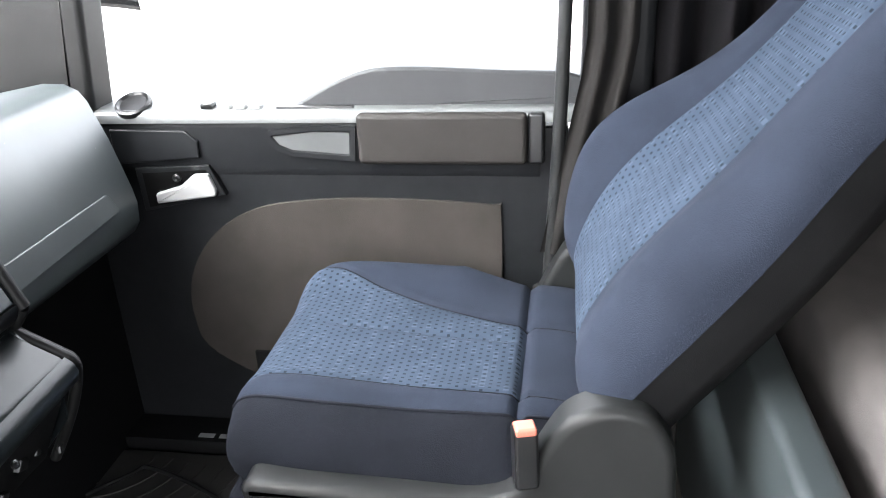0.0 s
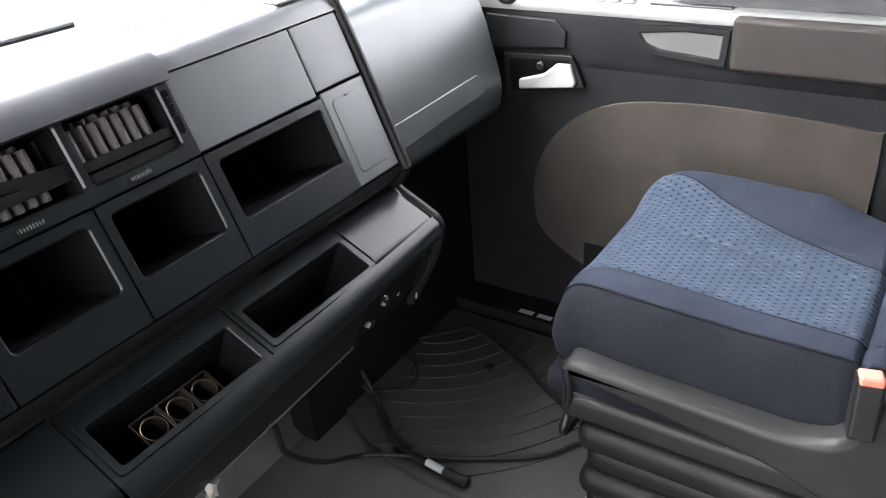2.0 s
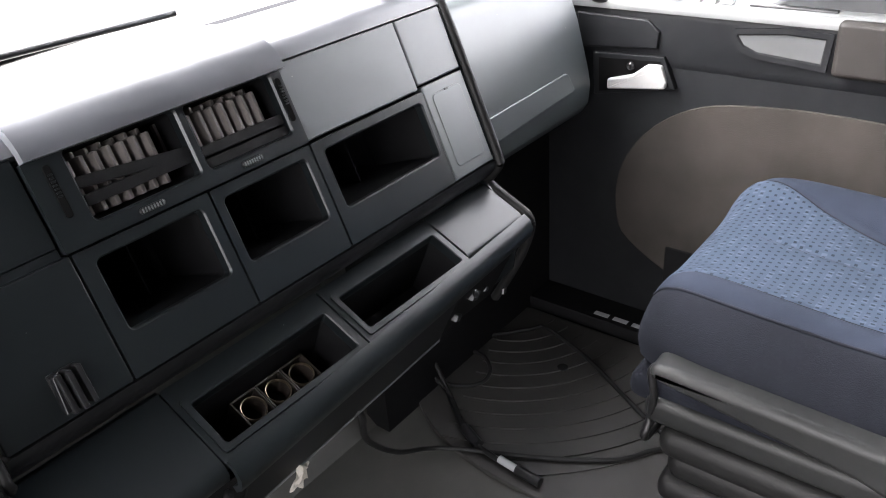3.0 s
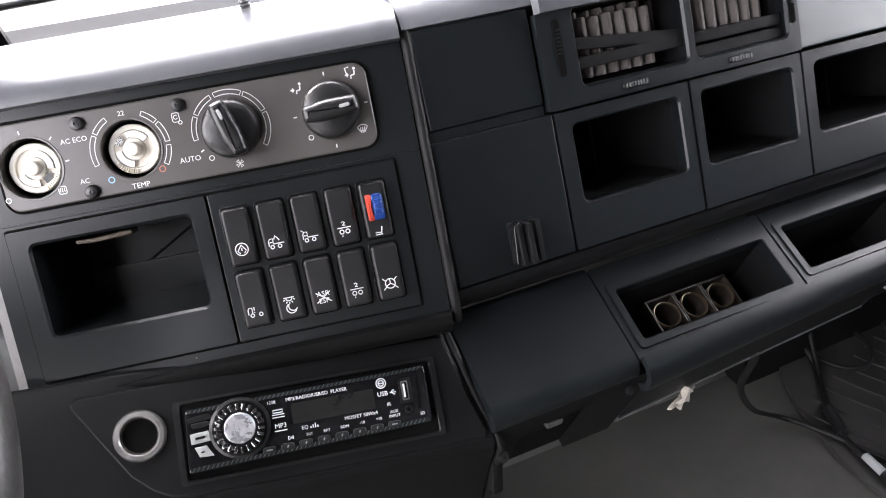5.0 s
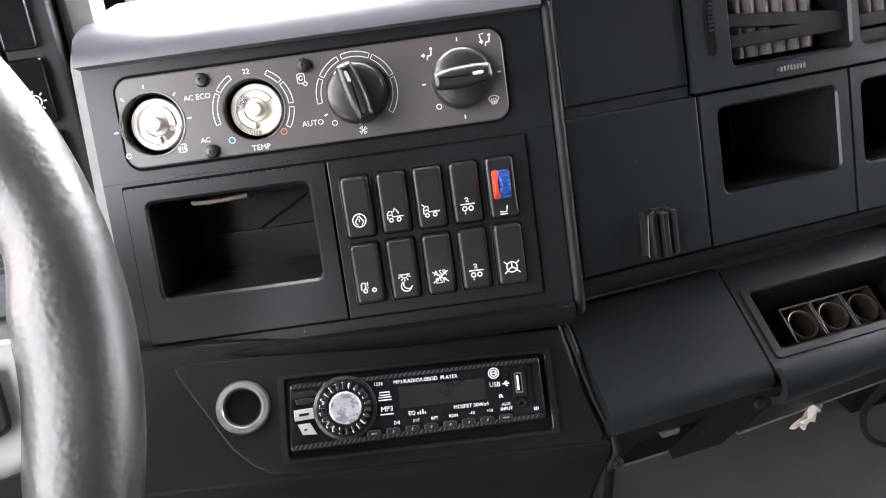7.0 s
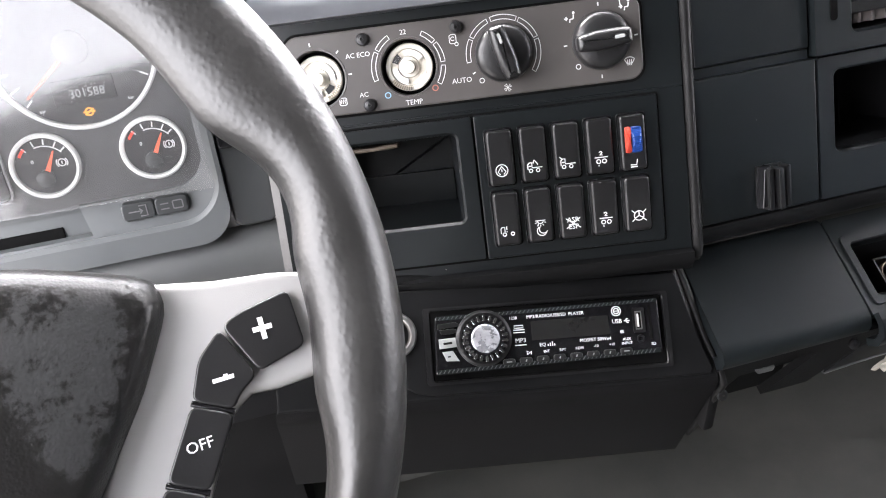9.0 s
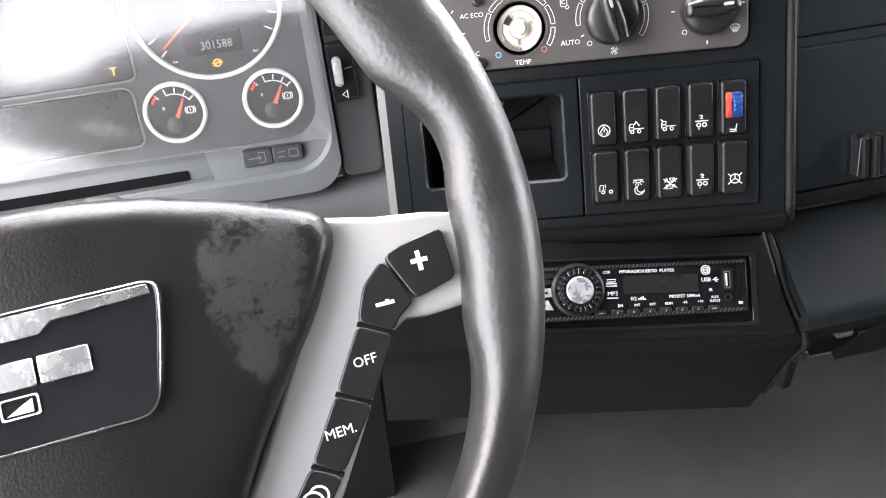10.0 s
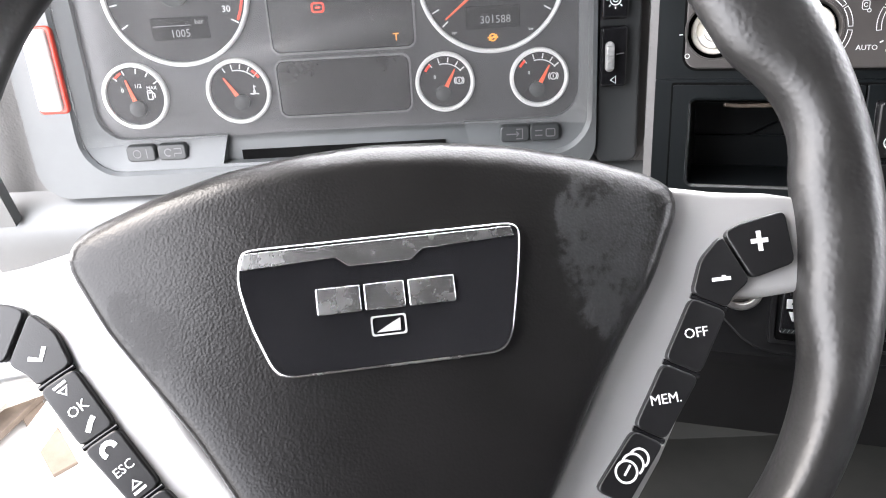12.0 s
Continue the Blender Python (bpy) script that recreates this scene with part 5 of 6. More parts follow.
def dial(cx, cy, r, needle, ticks, red, words_=()):
    """A round gauge: white ring, face, scale, needle on a hub."""
    g = part("gauge", turned_part([(r - 0.002, -0.001), (r - 0.002, 0.0010), (0.0005, 0.0010)], cx, cy, 48), DIAL_FACE, clu, "round dial", CLU)
    part("gauge_ring", turned_part([(r, -0.0005), (r, 0.0032), (r - 0.0012, 0.0044), (r - 0.0030, 0.0040), (r - 0.0034, 0.0012)], cx, cy, 56), RING, g, "pale ring", CLU)
    sc = bmesh.new()
    for a in ticks:
        c, s = math.cos(radians(a)), math.sin(radians(a))
        strokes(sc, [[(cx + (r - 0.0045) * c, cy + (r - 0.0045) * s), (cx + (r - 0.0105 if r > 0.04 else r - 0.0085) * c, cy + (r - 0.0105 if r > 0.04 else r - 0.0085) * s)]], 0.0010, 0.0011)
    for body, u, v, s in words_:
        lettering(sc, body, cx + u, cy + v, s, 0.0011)
    part("scale", sc, WHITE, g, "white scale", CLU)
    if r < 0.04:
        ix, iy = cx + 0.0125, cy + 0.0005
        if red and red[0] > red[1] and cx < -0.12:
            lines = [rrect(ix - 0.0026, ix + 0.0012, iy - 0.0036, iy + 0.0034, 0.0006, 2) + [(ix + 0.0012, iy + 0.0028)], [(ix - 0.0018, iy + 0.0016), (ix + 0.0004, iy + 0.0016)], [(ix + 0.0014, iy + 0.0020), (ix + 0.0030, iy + 0.0008), (ix + 0.0030, iy - 0.0024)]]
        elif cx < 0:
            lines = [[(ix, iy + 0.0038), (ix, iy - 0.0006)], arc(ix, iy - 0.0014, 0.0008, 0, 360, 8), [(ix, iy + 0.0026), (ix + 0.0018, iy + 0.0026)], [(ix - 0.0036, iy - 0.0030), (ix - 0.0012, iy - 0.0034), (ix + 0.0012, iy - 0.0030), (ix + 0.0036, iy - 0.0034)]]
        else:
            lines = [arc(ix - 0.0012, iy, 0.0026, 0, 360, 14), arc(ix - 0.0012, iy, 0.0038, 135, 225, 6), arc(ix - 0.0012, iy, 0.0038, -45, 45, 6), [(ix - 0.0012, iy - 0.0012), (ix - 0.0012, iy + 0.0012)]]
        if cx > -0.12:
            lines.append(arc(cx, cy - 0.002, r - 0.0075, ticks[-1] + 2, ticks[1], 8))
        part("symbol", stroked(lines, 0.0009, 0.0011), WHITE, g, "", CLU)
    if red:
        # Printed zone given the same added glow as the red warning lamp.
        part("red_zone", stroked([arc(cx, cy, r - 0.0060, *red, 6)], 0.0018, 0.0011), GLOW_RED, g, "red zone", CLU)
    c, s = math.cos(radians(needle)), math.sin(radians(needle))
    hub = (cx - (0.004 if r < 0.04 else 0) * c, cy - (0.010 if r < 0.04 else 0.0) * abs(s) * (1 if r < 0.04 else 0))
    nb = bmesh.new()
    ln, nw = r * (0.90 if r < 0.04 else 0.82), 0.0021 if r < 0.04 else 0.0016
    prism(nb, [(hub[0] - nw * s, hub[1] + nw * c), (hub[0] + ln * c - 0.0005 * s, hub[1] + ln * s + 0.0005 * c), (hub[0] + ln * c + 0.0005 * s, hub[1] + ln * s - 0.0005 * c), (hub[0] + nw * s, hub[1] - nw * c)], 0.0030, 0.0042)
    part("needle", nb, NEEDLE, g, "red needle", CLU)
    part("hub", turned_part([(r * 0.17 + 0.002, 0.0012), (r * 0.17 + 0.002, 0.0055), (r * 0.15, 0.0066), (0.0005, 0.0068)], *hub, 24), BEZEL_DARK, g, "", CLU)


dial(-0.1649, 0.0015, 0.0268, 105, (135, 110, 80, 55, 30), (135, 115), (("1/2", 0.003, 0.008, 0.005), ("MAX", 0.014, 0.006, 0.004), ("0", -0.010, 0.005, 0.005)))
dial(-0.0805, 0.0010, 0.0262, 122, (120, 100, 80, 60, 40), (52, 30))
dial(0.0863, -0.0006, 0.0238, 62, (130, 105, 80, 55, 35), (150, 128), (("0", -0.008, 0.004, 0.004),))
dial(0.1615, -0.0012, 0.0235, 62, (130, 105, 80, 55, 35), (150, 128), (("0", -0.008, 0.004, 0.004),))
dial(-0.1185, 0.0810, 0.0580, 160, tuple(range(-30, 211, 20)), (0, -28), (("30", 0.038, -0.016, 0.007),))
dial(0.1257, 0.0770, 0.0570, 219, tuple(range(-30, 230, 14)), None, (("bar", -0.030, -0.040, 0.003), ("bar", 0.030, -0.040, 0.003)))
for u0, u1, v0, v1, txt, su, sv in ((-0.1420, -0.0960, 0.0440, 0.0610, "1005", 0.0, -0.0040), (0.1050, 0.1470, 0.0390, 0.0560, "301588", 0.002, -0.002)):
    lc = part("trip_display", prismed(rrect(u0, u1, v0, v1, 0.0008, 2), 0.0005, 0.0018, 0.0003), DARK, clu, "small dark lcd", CLU)
    bm = words(txt, (u0 + u1) / 2 + su, (v0 + v1) / 2 + sv, 0.0085, 0.0018, 0, 0.95)
    if txt == "1005":
        lettering(bm, "bar", u1 - 0.007, v1 - 0.004, 0.0055, 0.0018)
        strokes(bm, [[(u0 + 0.002, v1 - 0.0062), (u1 - 0.014, v1 - 0.0062)]], 0.0005, 0.0018)
    part("digits", bm, GREY_PRINT, lc, "grey lcd digits", CLU)
for u0, u1, v0, v1 in ((-0.0480, 0.0640, 0.0290, 0.1300), (-0.0475, 0.0580, -0.0215, 0.0225)):
    part("screen", prismed(rrect(u0, u1, v0, v1, 0.006), -0.001, 0.0022, 0.0012), LCD, clu, "dark screen window", CLU)
    bm = bmesh.new()
    ring(bm, rrect(u0 - 0.0016, u1 + 0.0016, v0 - 0.0016, v1 + 0.0016, 0.0075), rrect(u0 - 0.0002, u1 + 0.0002, v0 - 0.0002, v1 + 0.0002, 0.0062), -0.001, 0.0026)
    part("screen_border", bm, SCREEN_LINE, clu, "pale border", CLU)
tl = stroked([rrect(-0.0135, -0.0045, 0.0590, 0.0655, 0.0018, 3) + [(-0.0045, 0.0637)], [(-0.0110, 0.0622), (-0.0070, 0.0622)]], 0.0014, 0.0023)
part("warning_light", tl, GLOW_RED, clu, "lit red brake light", CLU)
part("warning_light", words("T", 0.0500, 0.0365, 0.0085, 0.0023), LAMP_AMBER, clu, "lit amber letter", CLU)
part("warning_light", stroked([arc(0.1257, 0.0320, 0.0026, 0, 360, 12), [(0.1215, 0.0320), (0.1298, 0.0320)], [(0.1225, 0.0300), (0.1290, 0.0340)]], 0.0012, 0.0012), LAMP_AMBER, clu, "lit amber symbol", CLU)
bm = bmesh.new()
lens = []
for k in range(33):
    u = -0.2035 + 0.402 * k / 32
    q = max(-0.19, min(0.165, u))
    lens.append((u, 0.0085 + 0.55 * q * q + 1.10 * q * (u - q)))
rows = [[bm.verts.new((u, v, w + d)) for u, w in lens] for v, d in ((-0.0325, 0.0), (0.1595, 0.0), (0.1595, -0.001), (-0.0325, -0.001))]
for r0, r1 in zip(rows, rows[1:] + rows[:1]):
    for k in range(32):
        bm.faces.new((r0[k], r0[k + 1], r1[k + 1], r1[k]))
for k in (0, 32):
    bm.faces.new([r[k] for r in rows])
pane = part("clear_cover", bm, COVER, clu, "clear dusty cover", CLU, 50)
pane.visible_shadow = False
# switches beside the cluster
sp2 = thing("side_switch_panel", "black switch strip beside the instrument cluster", "switch panel", CLU @ Matrix.Translation((0.222, 0.0, 0)))
part("backing", prismed(rrect(0.2060, 0.2395, -0.0720, 0.1500, 0.008), -0.03, 0.0115, 0.003), BEZEL_DARK, sp2, "", CLU)
for v0, v1 in ((-0.0085, 0.0375), (0.0425, 0.0840), (0.0890, 0.1300)):
    part("rocker", prismed(rrect(0.2072, 0.2280, v0, v1, 0.003), 0.0120, 0.0185, 0.0024), GLOSS, sp2, "black rocker", CLU)
bm = bmesh.new()
dome(bm, rrect(0.2105, 0.2175, 0.0035, 0.0265, 0.0034, 5), [(1.0, 0.017), (1.0, 0.0195), (0.92, 0.0212), (0.75, 0.0222), (0.4, 0.0228)])
wh_ = part("thumbwheel", bm, SILVER, sp2, "silver thumbwheel", CLU, 50)
for k in range(6):
    part("ridge", boxed(0.2112, 0.2168, 0.0062 + 0.0034 * k, 0.0072 + 0.0034 * k, 0.018, 0.0232, 0.0003), SILVER, wh_, "", CLU)
part("symbol", stroked([[(0.2192, 0.0165), (0.2250, 0.0172)]], 0.0007, 0.0186), SCREEN_LINE, sp2, "", CLU)
part("symbol", stroked([arc(0.2175, 0.0570, 0.0040, 0, 360, 16), arc(0.2175, 0.0570, 0.0018, 0, 360, 10)] + [[(0.2175 + 0.0052 * math.cos(radians(a)), 0.0570 + 0.0052 * math.sin(radians(a))), (0.2175 + 0.0070 * math.cos(radians(a)), 0.0570 + 0.0070 * math.sin(radians(a)))] for a in range(0, 360, 45)], 0.0009, 0.0186), WHITE, sp2, "white lamp symbol", CLU)
part("symbol", stroked([[(0.2150, -0.0030), (0.2190, 0.0000), (0.2190, -0.0058), (0.2150, -0.0030)]], 0.0009, 0.0186), WHITE, sp2, "white triangle", CLU)
hz = thing("hazard_switch", "red framed rocker switch on the cluster bezel", "switch", CLU @ Matrix.Translation((-0.233, 0.012, 0)))
part("frame", prismed(rrect(-0.2390, -0.2140, -0.0065, 0.0620, 0.004), 0.010, 0.0170, 0.002), RED, hz, "red frame", CLU)
part("rocker", prismed(rrect(-0.2378, -0.2175, -0.0040, 0.0600, 0.004), 0.012, 0.0205, 0.0035), HAZARD, hz, "pale rocker", CLU)
# dashboard round the cluster
ds = thing("driver_dashboard", "grained grey dashboard round the instrument cluster", "dashboard", Matrix.Translation((-0.7, 0.95, 0.0)))
bm = bmesh.new()
ring(bm, rrect(-0.330, 0.262, -0.150, 0.200, 0.02, 6), rrect(-0.2575, 0.242, -0.0810, 0.1750, 0.026, 6), -0.10, -0.002, 0.006)
part("cluster_surround", bm, GRAINED, ds, "grained surround", CLU, 30)
bm = bmesh.new()
sweep_u(bm, sheet([(0.172, 0.05), (0.185, 0.060), (0.198, 0.050), (0.203, 0.02), (0.20, -0.10), (0.10, -0.40)], -0.012), -0.335, 0.262)
part("hood", bm, DASH_SOFT, ds, "", CLU, 60)
bm = bmesh.new()
extrude_x(bm, sheet([(0.852, 0.560), (0.838, 0.553), (0.826, 0.538), (0.822, 0.515), (0.828, 0.47), (0.86, 0.40), (0.95, 0.36)], -0.012), -1.02, -0.43)
part("knee_panel", bm, DASH_GREY, ds, "grey knee panel", I4, 60)
bm = bmesh.new()
extrude_x(bm, sheet([(0.834, 0.545), (0.830, 0.60), (0.842, 0.68), (0.87, 0.745), (0.92, 0.76), (1.27, 0.66)], -0.012), -1.02, -0.985)
part("end_panel", bm, DASH_GREY, ds, "", I4, 60)

# ---- steering wheel ----
whl = thing("steering_wheel", "worn black truck steering wheel with silver spokes", "steering wheel", WHL @ Matrix.Translation((0, 0.035, -0.02)))


RIM_IN = ((-90, 0.1985), (-60, 0.1985), (-38, 0.1975), (-33, 0.1962), (-28, 0.1940), (-25, 0.1922), (-22, 0.1895), (-20, 0.1870), (-18, 0.1852), (-15, 0.1845), (-10, 0.1845), (-4, 0.1835), (-2, 0.1830), (0, 0.1835), (1.5, 0.1850), (4, 0.1875), (7, 0.1882), (11, 0.1865), (15, 0.1812), (17.5, 0.1765), (20, 0.1738), (26, 0.1742), (34, 0.1768), (45, 0.1780), (90, 0.1780))


def rim_mesh():
    """The rim: round outside, with thumb rests and a waist at the spokes inside."""
    bm = bmesh.new()
    n, k = 240, 20
    degs, ins = [p[0] for p in RIM_IN], [p[1] for p in RIM_IN]
    rings = []
    for i in range(n):
        a = 2 * math.pi * i / n
        deg = math.degrees(a)
        side = deg if deg <= 90 else 180 - deg if deg <= 270 else deg - 360
        r_in = sum(float(np.interp(side + d, degs, ins)) for d in (-2.0, -1.0, 0, 1.0, 2.0)) / 5
        r_out, crest, deep = 0.2225, 0.2060, 0.0175
        row = []
        for j in range(k):
            b = 2 * math.pi * j / k
            r = crest + (r_out - crest if math.cos(b) > 0 else crest - r_in) * math.cos(b)
            row.append(bm.verts.new((r * math.cos(a), 0.035 + r * math.sin(a), -0.020 + deep * math.sin(b))))
        rings.append(row)
    for i in range(n):
        bridge(bm, rings[i], rings[(i + 1) % n])
    return bm


part("rim", rim_mesh(), RIM, whl, "worn black leather rim", WHL, 80)
half = [(0.0, 0.0655), (0.030, 0.0640), (0.060, 0.0600), (0.090, 0.0525), (0.115, 0.0440), (0.1245, 0.0395), (0.1285, 0.0330), (0.1270, 0.0240), (0.1125, -0.0030), (0.0960, -0.0260), (0.0790, -0.0500), (0.0620, -0.0800), (0.0450, -0.1080), (0.0250, -0.1230), (0.0, -0.1260)]
pad_line = [p for p in half] + [(-x, y) for x, y in half[-2:0:-1]]
pad_line = pad_line[::-1]
bm = bmesh.new()
levels = [(0.985, -0.045), (1.0, -0.030), (1.0, -0.0120), (0.993, -0.0065), (0.978, -0.0030), (0.955, -0.0012), (0.93, -0.0006), (0.90, -0.0002), (0.85, 0.0003), (0.80, 0.0006), (0.65, 0.0012), (0.5, 0.0016), (0.3, 0.0018), (0.1, 0.0018)]
dome(bm, rounded([(x * 1.025, y * 1.02 - 0.012 * x + 0.0015) for x, y in pad_line], 0.006, 2), levels)
for v in bm.verts:
    brow = float(np.interp(abs(v.co.x) / 1.025, [p[0] for p in half[:7]], [p[1] for p in half[:7]])) * 1.02 + 0.0015 - 0.012 * v.co.x
    roll_ = max(0.0, (v.co.y - brow + 0.0150) / 0.0150)
    v.co.z -= 0.5 * v.co.x ** 2 + 0.25 * v.co.y ** 2 + 0.0090 * min(1.0, roll_) ** 2
part("airbag_cover", bm, PAD, whl, "grained black airbag cover", WHL, 60)


# emblem plate
bd = [(-0.0545, 0.0215), (-0.0520, 0.0250), (0.0540, 0.0248), (0.0572, 0.0212), (0.0545, 0.0050), (0.0490, -0.0200), (0.0440, -0.0255), (-0.0400, -0.0262), (-0.0450, -0.0225), (-0.0520, -0.0050), (-0.0560, 0.0120)]
bd = rounded([(x * 1.022, y * 1.035 - 0.0006) for x, y in bd], 0.006, 4)
emb = part("emblem_plate", prismed(bd, -0.004, 0.0042, 0.0014), WORN_CHROME, whl, "chromed emblem frame", WHL)
part("emblem_face", prismed(shrink(ccw(bd), 0.0011), 0.0020, 0.0048, 0.0004), GLOSS, emb, "glossy black field", WHL, 12)
part("emblem_bar", prismed([(-0.0530, 0.0232), (0.0540, 0.0230), (0.0550, 0.0190), (0.0180, 0.0178), (0.0130, 0.0138), (-0.0120, 0.0138), (-0.0170, 0.0178), (-0.0550, 0.0165)], 0.0040, 0.0056, 0.0004), WORN_CHROME, emb, "scratched chrome bar", WHL)
for x0, x1 in ((-0.0260, -0.0085), (-0.0070, 0.0090), (0.0105, 0.0290)):
    part("emblem_mark", prismed(rrect(x0, x1, -0.0045, 0.0060, 0.0008, 2), 0.0045, 0.0062, 0.0005), WORN_CHROME, emb, "plain chrome block", WHL)
bm = bmesh.new()
ring(bm, rrect(-0.0055, 0.0085, -0.0150, -0.0070, 0.001, 2), rrect(-0.0048, 0.0078, -0.0143, -0.0077, 0.001, 2), 0.0045, 0.0054)
part("emblem_mark", bm, SILVER, emb, "small framed box", WHL)
part("emblem_mark", prismed([(-0.0035, -0.0135), (0.0060, -0.0135), (0.0062, -0.0085), (0.0020, -0.0105)], 0.0045, 0.0053), SILVER, emb, "plain silver shape", WHL)
# spokes with keys
SK = 1.055
spoke = [(0.118, 0.040), (0.1275, 0.0375), (0.150, 0.0325), (0.1730, 0.0295), (0.1850, 0.0265), (0.190, 0.010), (0.190, -0.004), (0.187, -0.0130), (0.1785, -0.0155), (0.1640, -0.0162), (0.1530, -0.0150), (0.1470, -0.0185), (0.1420, -0.0225), (0.1270, -0.050), (0.1080, -0.080), (0.0900, -0.103), (0.0700, -0.120), (0.045, -0.128), (0.040, -0.115), (0.060, -0.085), (0.085, -0.045), (0.110, 0.0)]
keys_r = (("plus", [(0.1410, 0.0125), (0.1480, 0.0155), (0.1680, 0.0190), (0.1688, -0.0030), (0.1500, -0.0076)]), ("minus", [(0.1400, 0.0118), (0.1490, -0.0083), (0.1410, -0.0135), (0.1380, -0.0182), (0.1242, -0.0108), (0.1300, 0.0030)]), ("OFF", [(0.1236, -0.0122), (0.1374, -0.0196), (0.1225, -0.0432), (0.1090, -0.0358)]), ("MEM.", [(0.1083, -0.0370), (0.1218, -0.0444), (0.1045, -0.0672), (0.0930, -0.0604)]), ("gear", [(0.0922, -0.0616), (0.1037, -0.0684), (0.0860, -0.0900), (0.0740, -0.0830)]))
for sx in (1, -1):
    flip = lambda pts: [(sx * x, y) for x, y in pts]
    sp = part("spoke", prismed(flip(spoke), -0.034, -0.0205, 0.004), SILVER, whl, "silver painted spoke", WHL)
    part("spoke_back", prismed(flip([(x * 1.0, y) for x, y in spoke]), -0.050, -0.0345), BLACK, whl, "", WHL)
    for name, pts in keys_r:
        q = rounded([(sx * x * SK, y * SK) for x, y in pts], 0.0034, 3)
        cx, cy = sum(p[0] for p in q) / len(q), sum(p[1] for p in q) / len(q)
        key = part("key", prismed(q, -0.026, -0.0165, 0.0010), BLACK, sp, "black wheel key", WHL)
        wz = -0.0164
        ang = -58 * sx
        if sx > 0:
            if name == "plus":
                lab = stroked([[(cx - 0.0038, cy + 0.0003), (cx + 0.0038, cy + 0.0003)], [(cx, cy - 0.0042), (cx, cy + 0.0046)]], 0.0020, wz)
            elif name == "minus":
                lab = stroked([[(cx - 0.0042, cy - 0.0003), (cx + 0.0040, cy - 0.0003)], [(cx + 0.001, cy), (cx + 0.001, cy + 0.0012)]], 0.0016, wz)
            elif name == "gear":
                lab = stroked([arc(cx - 0.002, cy - 0.0015, 0.0045, 0, 360, 18), arc(cx + 0.001, cy + 0.001, 0.0045, -60, 150, 12), arc(cx + 0.004, cy + 0.0032, 0.0040, -60, 150, 12), [(cx - 0.003, cy - 0.003), (cx, cy + 0.001)]], 0.0009, wz)
            else:
                lab = words(name, cx, cy + 0.001, 0.0060, wz, 2)
        else:
            d, e = Vector((0.55, -0.835)), Vector((0.835, 0.55))
            at = lambda a, b: tuple(Vector((cx, cy)) + d * a + e * b)
            if name in ("plus", "minus"):
                s = 1 if name == "minus" else -1
                lab = stroked([[at(-0.0015, -0.0038 * s), at(0.0022, 0.0), at(-0.0015, 0.0042 * s)]], 0.0019, wz)
            elif name == "OFF":
                lab = words("OK", *at(0.0008, 0.0), 0.0062, wz, 33)
                strokes(lab, [[at(-0.0118, -0.0030), at(-0.0118, 0.0030)], [at(-0.0098, -0.0022), at(-0.0070, 0.0), at(-0.0098, 0.0022), at(-0.0098, -0.0022)]], 0.0012, wz)
                strokes(lab, [[at(0.0070, 0.0032), at(0.0084, 0.0008), at(0.0110, -0.0024)]], 0.0022, wz)
            elif name == "MEM.":
                lab = words("ESC", *at(0.0008, 0.0), 0.0056, wz, 33)
                strokes(lab, [[at(0.0118, -0.0030), at(0.0118, 0.0030)], [at(0.0096, -0.0022), at(0.0070, 0.0), at(0.0096, 0.0022), at(0.0096, -0.0022)]], 0.0012, wz)
                strokes(lab, [arc(*at(-0.0088, 0.0), 0.0030, 30, 250, 8)], 0.0022, wz)
            else:
                lab = stroked([[at(0, -0.003), at(0, 0.003)]], 0.0014, wz)
        part("mark", lab, WHITE, key, "white mark", WHL)
    for (ax, ay), (bx, by) in (((0.1239, -0.0115), (0.1377, -0.0189)), ((0.1086, -0.0364), (0.1221, -0.0438)), ((0.0926, -0.0610), (0.1041, -0.0678))):
        bm = bmesh.new()
        tube(bm, [(sx * ax * SK, ay * SK, -0.0185), (sx * (ax + bx) / 2 * SK, (ay + by) / 2 * SK, -0.0180), (sx * bx * SK, by * SK, -0.0185)], 0.0013, 8, 3)
        part("key_hinge", bm, GLOSS, sp, "glossy bar between two keys", WHL, 60)
# column
col = thing("steering_column", "black steering column shroud with stalk", "steering column", Matrix.Translation((-0.63, 0.75, 0.0)))
bm = bmesh.new()
prism(bm, rrect(-0.050, 0.050, -0.010, 0.080, 0.02), -0.30, -0.055, 0.012)
part("shroud", bm, DASH_SOFT, col, "", WHL)
bm = bmesh.new()
tube(bm, [(0.03, 0.03, -0.085), (0.10, 0.022, -0.080), (0.150, 0.010, -0.072)], 0.0065, 10)
part("stalk", bm, BLACK, col, "", WHL, 60)
bm = bmesh.new()
tube(bm, [(-0.03, 0.03, -0.085), (-0.10, 0.022, -0.080), (-0.165, 0.0, -0.072)], 0.0065, 10)
part("stalk", bm, BLACK, col, "", WHL, 60)
bm = bmesh.new()
extrude_x(bm, [(0.80, 0.40), (0.86, 0.46), (1.1, 0.10), (1.1, 0.0), (0.92, 0.0)], -0.76, -0.50)
part("boot", bm, DARK, col, "dark column boot", I4)

